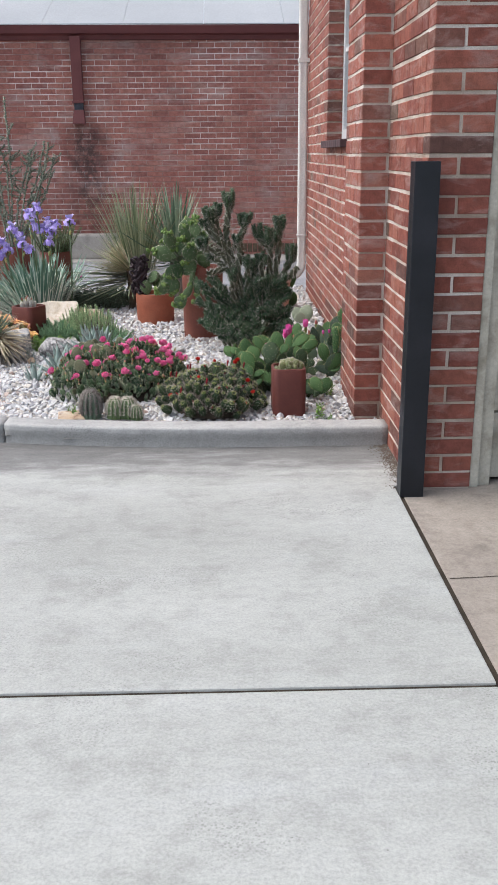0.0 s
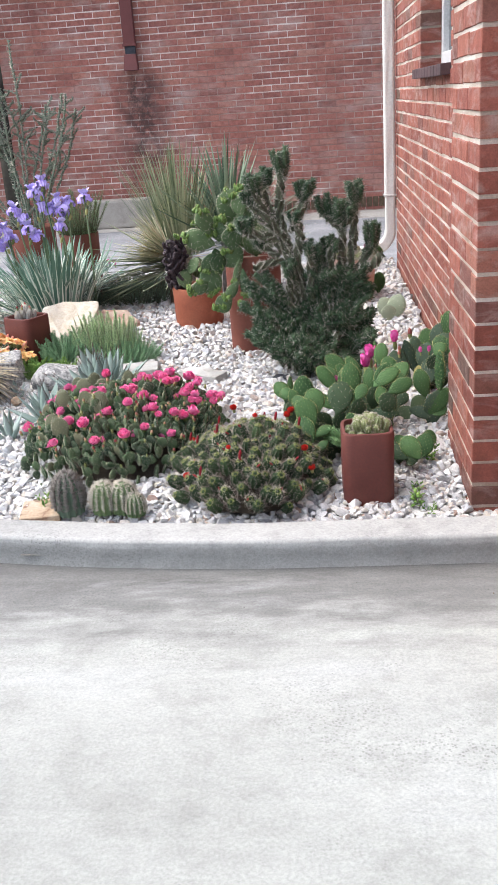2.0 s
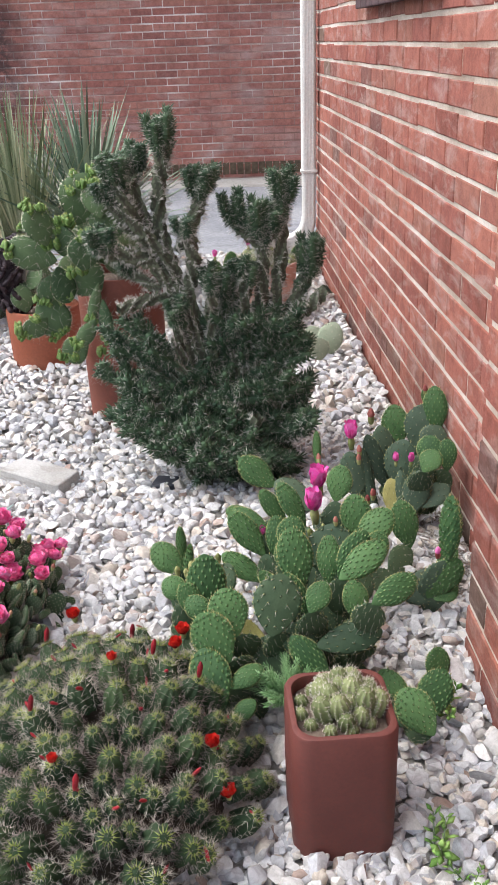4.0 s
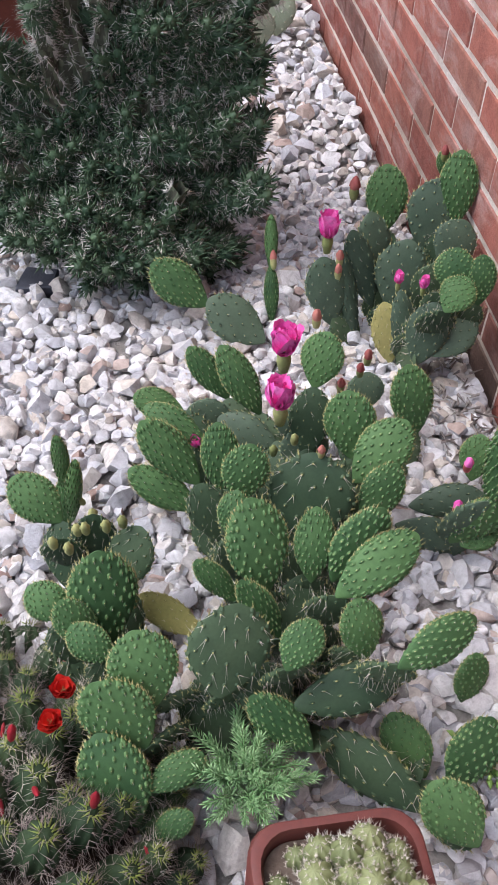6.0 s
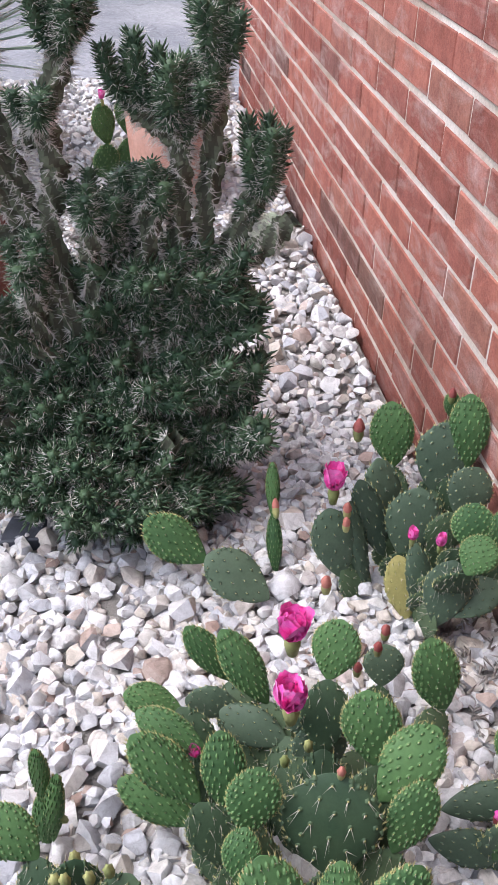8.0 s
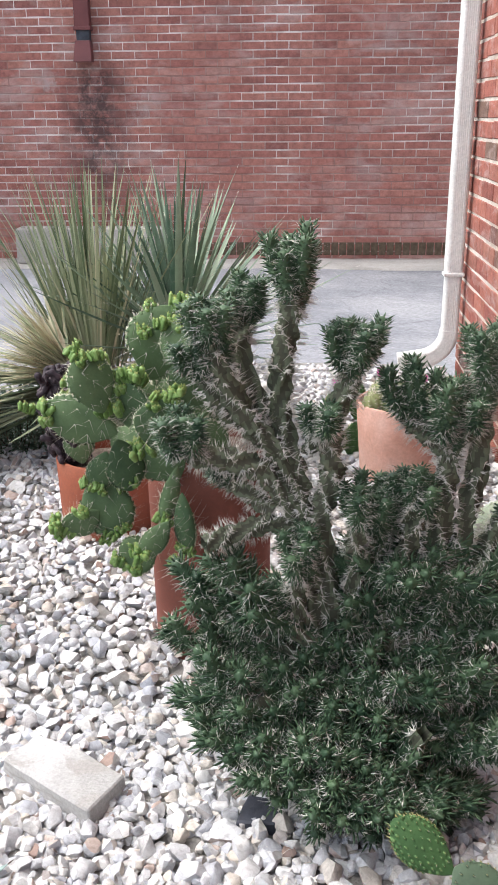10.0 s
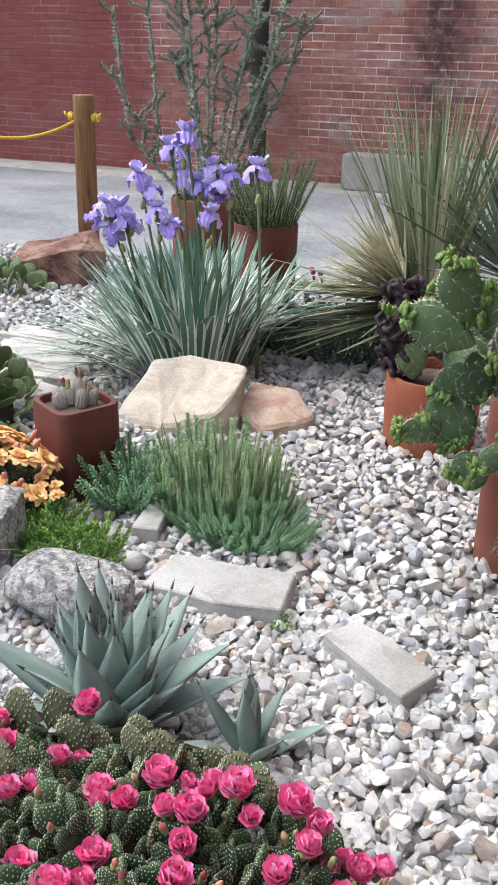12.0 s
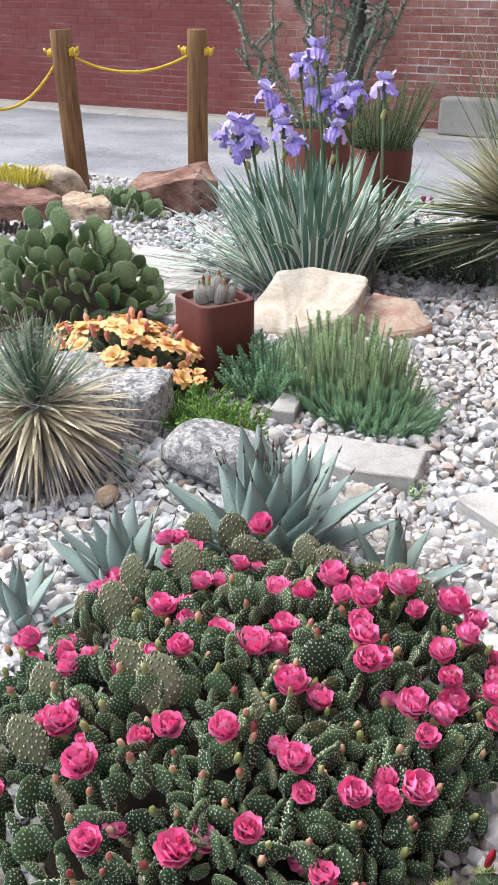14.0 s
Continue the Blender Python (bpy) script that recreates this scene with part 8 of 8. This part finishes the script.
# feathery weed, sprouts and dry bits
FEATHER = [sprig("frond", [FEATHERY, FEATHERY], 0.062, 0.018, 0.0022, 70, s, 0.6, 0.0012) for s in (80, 81)]
weed = plant_of("feathery_weed", (0.43, 4.57, 0.085), "feathery green weed beside the square pot", "weed", FEATHER, 71)
clump(weed, FEATHER, 0.02, 0.02, 44, 68, 0.7, 1.05, "frond", base=0.075)
part("stem", Build().add(*tube([(0, 0, 0), (0, 0, 0.07)], 0.003, 6)).mesh("stem", [STALK]), weed["ob"])
SEEDLING = [sprig("sprig", [SEDUM, STALK], 0.06, 0.009, 0.004, 9, 92, 0.4, 0.0007)]
SPROUT = [sprig("sprig", [SEDUM, STALK], 0.06, 0.03, 0.013, 9, s, 0.5, 0.0018) for s in (90, 91)]
for x, y, s, lab in ((0.63, 4.33, 1.0, "small green sprout in the gravel"), (0.66, 4.27, 0.6, "small green sprout in the gravel"), (-0.49, 5.43, 2.3, "thin green seedling with a few leaves"), (-0.345, 5.62, 0.55, "grassy weed at the flagstone"), (0.7, 4.6, 0.8, "small green sprout in the gravel"), (-0.52, 4.36, 0.8, "small green sprout in the gravel")):
    w = plant_of("sprout", (x, y, bed_height(x, y) + 0.002), lab, "weed", SPROUT, int(abs(x) * 100))
    clump(w, SPROUT if s < 2 else SEEDLING, 0.012, 0.012, 3 if s < 2 else 1, 40 if s < 2 else 4, 0.8 * s, 1.1 * s)
g = Build()
rnd = random.Random(91)
for _ in range(160):
    x, y = 0.84 + rnd.uniform(-0.06, 0.03), rnd.uniform(4.9, 5.3)
    a = rnd.uniform(0, 6.28)
    ln = rnd.uniform(0.01, 0.03)
    g.add(*spike((x, y, 0.115), (x + ln * math.cos(a), y + ln * math.sin(a), 0.118), 0.003))
tagged(new("leaf_litter", g.mesh("leaf_litter", [DEAD])), "dry brown leaf litter against the wall", "litter", kind="stuff")

grit_rng = np.random.RandomState(8)
grit_spots = []
for _ in range(1500):
    y = grit_rng.uniform(3.5, 4.06)
    x = (0.9 if y > 3.6 else 0.905) - abs(grit_rng.normal(0, 0.03)) - 0.002
    if not (0.83 < x < 0.93 and y < 3.5):
        grit_spots.append((x, y, 0.001, float(grit_rng.uniform(0.0012, 0.0042))))
tagged(new("grit", scatter_stones("grit", grit_spots, DIRT, 9)), "brown grit washed against the wall foot", "dirt", kind="stuff")

# ---- brick walls, last ----


def brick_material(name, tones, smear, mask_scale, joint=False, far=False):
    m, nt, b = surface(name, 0.85, 0.0, 0.25)
    v = place(nt)
    if joint:
        col = ramp(nt, noise_at(nt, v, 2.0 if far else 3.0, 5.0, 0.6), *tones)
    else:
        col = ramp(nt, chance(nt), *tones)
        col = blend(nt, 0.55, col, ramp(nt, noise_at(nt, v, 26.0, 5.0, 0.6), (0.34, (0.5, 0.48, 0.47)), (0.62, (1.1, 1.07, 1.07))), "MULTIPLY")
    if smear:
        s = noise_at(nt, place(nt, "world", (1.0, 1.0, 2.6)), mask_scale, 7.0, 0.65, 0.6)
        col = blend(nt, ramp(nt, s, (0.5, 0.0), (0.74, smear)), col, (0.56, 0.45, 0.42))
    if far:
        x, z = axis_of(nt, v, 0), axis_of(nt, v, 2)
        wob = noise_at(nt, v, 1.6, 6.0, 0.65, 0.8)
        # soot and damp below the downpipe, with an outline of its own
        dx = maths(nt, "ABSOLUTE", maths(nt, "ADD", x, maths(nt, "ADD", 1.35, maths(nt, "MULTIPLY", wob, 0.45))))
        damp = maths(nt, "MULTIPLY", maths(nt, "MULTIPLY", ramp(nt, dx, (0.08, 1.0), (0.36, 0.0)), ramp(nt, noise_at(nt, v, 7.0, 7.0, 0.75), (0.4, 0.25), (0.56, 1.0))), ramp(nt, maths(nt, "MULTIPLY", z, 0.5), (0.12, 0.45), (0.4, 0.9), (0.74, 1.0), (0.83, 0.0)))
        pale = maths(nt, "MULTIPLY", maths(nt, "MULTIPLY", ramp(nt, dx, (0.12, 0.0), (0.35, 1.0), (0.8, 0.0)), ramp(nt, noise_at(nt, v, 5.0, 6.0, 0.7), (0.5, 0.0), (0.64, 0.7))), ramp(nt, maths(nt, "MULTIPLY", z, 0.5), (0.4, 0.3), (0.7, 1.0), (0.85, 0.0)))
        col = blend(nt, pale, col, (0.5, 0.43, 0.41))
        col = blend(nt, maths(nt, "MULTIPLY", damp, 0.9), col, (0.045, 0.032, 0.033))
        grime = noise_at(nt, place(nt, "world", (0.7, 1.0, 1.3)), 1.1, 7.0, 0.6, 0.5)
        col = blend(nt, ramp(nt, grime, (0.5, 0.0), (0.74, 0.45)), col, (0.07, 0.03, 0.03))
        paint = maths(nt, "ADD", x, maths(nt, "MULTIPLY", wob, 1.1))
        col = blend(nt, ramp(nt, maths(nt, "MULTIPLY", paint, -0.1), (0.36, 0.0), (0.40, 0.74)), col, (0.23, 0.05, 0.052))
    grit = noise_at(nt, v, 220.0, 6.0, 0.7)
    col = blend(nt, 0.45, col, ramp(nt, grit, (0.3, 0.35), (0.6, 1.0)), "MULTIPLY")
    put(nt, b.inputs["Base Color"], col)
    relief(nt, b, maths(nt, "ADD", grit, noise_at(nt, v, 60.0, 4.0, 0.6)), 0.8, 0.004)
    return m


BRICK = brick_material("salmon red brick", [(0.0, (0.265, 0.092, 0.07)), (0.25, (0.365, 0.13, 0.097)), (0.5, (0.415, 0.16, 0.118)), (0.75, (0.315, 0.11, 0.087)), (0.92, (0.37, 0.165, 0.122)), (0.97, (0.2, 0.09, 0.077)), (1.0, (0.2, 0.14, 0.105))], 0.6, 7.0)
# weathered odd bricks, and all tones lowered for the shade on the pier
PIER_BRICK = brick_material("weathered shaded red brown brick", [(0.0, (0.2, 0.066, 0.052)), (0.3, (0.29, 0.098, 0.072)), (0.55, (0.34, 0.13, 0.092)), (0.75, (0.25, 0.085, 0.066)), (0.84, (0.16, 0.11, 0.085)), (0.9, (0.12, 0.065, 0.055)), (1.0, (0.3, 0.12, 0.09))], 0.4, 7.0)
MORTAR = brick_material("cream mortar", [(0.34, (0.37, 0.29, 0.23)), (0.5, (0.57, 0.5, 0.43)), (0.66, (0.77, 0.72, 0.66))], 0.0, 1.0, True)
FAR_BRICK = brick_material("maroon brick", [(0.0, (0.34, 0.136, 0.112)), (0.3, (0.395, 0.163, 0.132)), (0.6, (0.435, 0.195, 0.154)), (0.85, (0.365, 0.15, 0.125)), (0.985, (0.29, 0.12, 0.1)), (1.0, (0.46, 0.235, 0.185))], 0.6, 1.6, far=True)
FAR_MORTAR = brick_material("grey mortar", [(0.37, (0.3, 0.17, 0.145)), (0.48, (0.48, 0.36, 0.32)), (0.6, (0.76, 0.68, 0.64))], 0.0, 1.0, True, True)

COURSE, HIGH, JOINT, UNIT = 0.0677, 0.0562, 0.0075, 0.203
brick_meshes = {}


def brick_geometry(L, D):
    """A brick along x with its front on y = 0, the front edges worn off."""
    c = 0.0024
    vs = [(0, c, 0), (L, c, 0), (L, c, HIGH), (0, c, HIGH), (c, 0, c), (L - c, 0, c), (L - c, 0, HIGH - c), (c, 0, HIGH - c), (0, D, 0), (L, D, 0), (L, D, HIGH), (0, D, HIGH)]
    fs = [(4, 5, 6, 7), (0, 1, 5, 4), (1, 2, 6, 5), (2, 3, 7, 6), (3, 0, 4, 7), (0, 8, 9, 1), (1, 9, 10, 2), (2, 10, 11, 3), (3, 11, 8, 0)]
    return vs, fs


def brick_run(parent, rest, x, y, heading, z, length, near, mat, D=0.1, shift=0.0, skip=None, seed=0, lead=0.0):
    """One course from x, y along heading (degrees), front to its right side. near(u, z) picks the bricks that are objects of their own."""
    rnd = random.Random(seed * 7919 + int(z * 1000))
    u = lead
    first = UNIT * shift if shift else UNIT
    step = first
    m = Matrix.Rotation(radians(heading), 4, "Z")
    while u < length - 0.02:
        e = min(u + step, length)
        if length - e < 0.045:
            e = length
        step = UNIT
        L = round(e - u - JOINT, 3) if e < length else round(e - u, 3)
        if L > 0.015:
            hide = skip is not None and skip(u + L / 2, z)
            if not hide:
                pos = Matrix.Translation((x, y, z)) @ m @ Matrix.Translation((u, rnd.uniform(-0.0015, 0.001), rnd.uniform(-0.0018, 0.0018))) @ Matrix.Rotation(rnd.uniform(-0.01, 0.01), 4, "Y")
                if near(u, z):
                    key = (L, D, mat.name)
                    if key not in brick_meshes:
                        brick_meshes[key] = Build().add(*brick_geometry(L, D)).mesh("brick", [mat], False)
                    part("brick", brick_meshes[key], parent, pos)
                else:
                    vs, fs = brick_geometry(L, D)
                    rest.add([pos @ Vector(p) for p in vs], fs)
        u = e


def finish(rest, parent, mat):
    if rest.n:
        ob = part("brickwork", rest.mesh("brickwork", [mat], False), parent)
        ob["kind"] = "stuff"


def backing(name, boxes, mat):
    b = Build()
    for q in boxes:
        b.add(*block(*q, 0.0))
    return b.mesh(name, [mat], False)


# long wall with the window; its front is on x = 0.9 and it is laid from far to near
TOP = 3.3
wall = tagged(new("wall_east", backing("wall_east", [(0.903, 4.4, -0.1, 1.2, 8.095, 1.256), (0.903, 4.4, 1.256, 1.2, W0 - 0.006, TOP), (0.903, W1 + 0.006, 1.256, 1.2, 8.095, TOP), (0.903, W0, WZ1, 1.2, W1, TOP), (0.903, 3.6, -0.1, 1.2, 4.4, TOP)], MORTAR)),
              "salmon red brick wall with cream mortar joints", "brick wall", kind="structure")
rest = Build()
END = 8.1


count = [0]


def near_wall(u, z):
    ok = z < 1.23 and 4.75 < END - u < 8.0 and count[0] < 300
    count[0] += ok
    return ok


for i in range(48):
    z = i * COURSE - 0.0
    if 5.0 < END:
        # pieces either side of the window so that its edges stay clean
        if WZ0 - 0.06 < z < WZ1:
            brick_run(wall, rest, 0.9, END, -90, z, END - W1, near_wall, BRICK, shift=0.5 * (i % 2), seed=1)
            brick_run(wall, rest, 0.9, W0, -90, z, W0 - 4.77, near_wall, BRICK, shift=0.5 * (i % 2), seed=2)
        else:
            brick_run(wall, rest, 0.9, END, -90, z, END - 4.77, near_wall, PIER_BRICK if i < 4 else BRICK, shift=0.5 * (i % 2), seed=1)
finish(rest, wall, BRICK)

pil = tagged(new("pilaster", backing("pilaster", [(0.783, 4.275, -0.1, 0.902, 4.752, TOP)], MORTAR)), "projecting red brick pilaster on the wall", "pilaster", kind="structure")
rest = Build()
count = [0]


def near_pil(u, z):
    ok = z < 2.2 and count[0] < 300
    count[0] += ok
    return ok


for i in range(48):
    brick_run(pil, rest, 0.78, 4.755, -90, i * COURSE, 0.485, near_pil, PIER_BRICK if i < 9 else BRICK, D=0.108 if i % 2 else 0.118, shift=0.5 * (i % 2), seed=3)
finish(rest, pil, BRICK)

pier = tagged(new("wall_south", backing("wall_south", [(0.903, 3.505, -0.1, 1.118, 3.599, TOP), (1.0, 3.6, 2.9, 3.5, 3.9, TOP)], MORTAR)), "red brick pier beside the garage door", "brick wall", kind="structure")
rest = Build()
count = [0]
for i in range(48):
    z = i * COURSE
    if i % 2:
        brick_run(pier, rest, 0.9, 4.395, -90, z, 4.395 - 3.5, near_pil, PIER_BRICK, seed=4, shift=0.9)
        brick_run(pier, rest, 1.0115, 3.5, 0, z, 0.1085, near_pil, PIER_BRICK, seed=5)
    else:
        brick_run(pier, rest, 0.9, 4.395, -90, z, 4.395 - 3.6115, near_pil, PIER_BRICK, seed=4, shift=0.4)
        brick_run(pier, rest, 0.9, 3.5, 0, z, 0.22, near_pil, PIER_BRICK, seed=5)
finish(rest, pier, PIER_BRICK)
# unseen slab; its overhang south to y = 2.5 is added to shade the pier
tagged(new("ceiling", Build().add(*block(0.7, 2.5, TOP, 5.0, 8.3, TOP + 0.2, 0.01)).mesh("ceiling", [ROOF], False)), "flat grey roof slab over the brick building with added shading eave", "roof", kind="structure")
tagged(new("wall_rear", backing("wall_rear", [(1.2, 7.9, -0.1, 5.0, 8.09, TOP), (3.5, 3.7, -0.1, 3.7, 7.9, TOP)], MORTAR)), "plain rear walls of the brick building", "wall", kind="structure")

farwall = tagged(new("wall_north", backing("wall_north", [(-14, WALL_Y + 0.003, -0.25, 6, WALL_Y + 0.3, 2.75)], FAR_MORTAR)), "old maroon brick wall with patchy mortar and stains", "brick wall", kind="structure")
rest = Build()
count = [0]


def near_far(u, z):
    x = u - 9.0
    ok = 0.9 < z < 2.0 and -2.9 < x < 1.3 and count[0] < 300
    count[0] += ok
    return ok


for i in range(42):
    z = -0.2154 + i * COURSE
    brick_run(farwall, rest, -9.0, WALL_Y, 0, z, 14.0, near_far, FAR_BRICK, shift=0.5 * (i % 2), seed=6)
finish(rest, farwall, FAR_BRICK)
g = Build()
for k in range(60):
    vs, fs = brick_geometry(0.06, 0.1)
    g.add([Vector((-0.9 + 0.0715 * k + p[0], WALL_Y - 0.006 + p[1], -0.05 + p[2] * 2.0)) for p in vs], fs)
tagged(new("soldier_course", g.mesh("soldier_course", [BARK], False)), "dark brown upright bricks along the foot of the wall", "brick course", kind="structure")
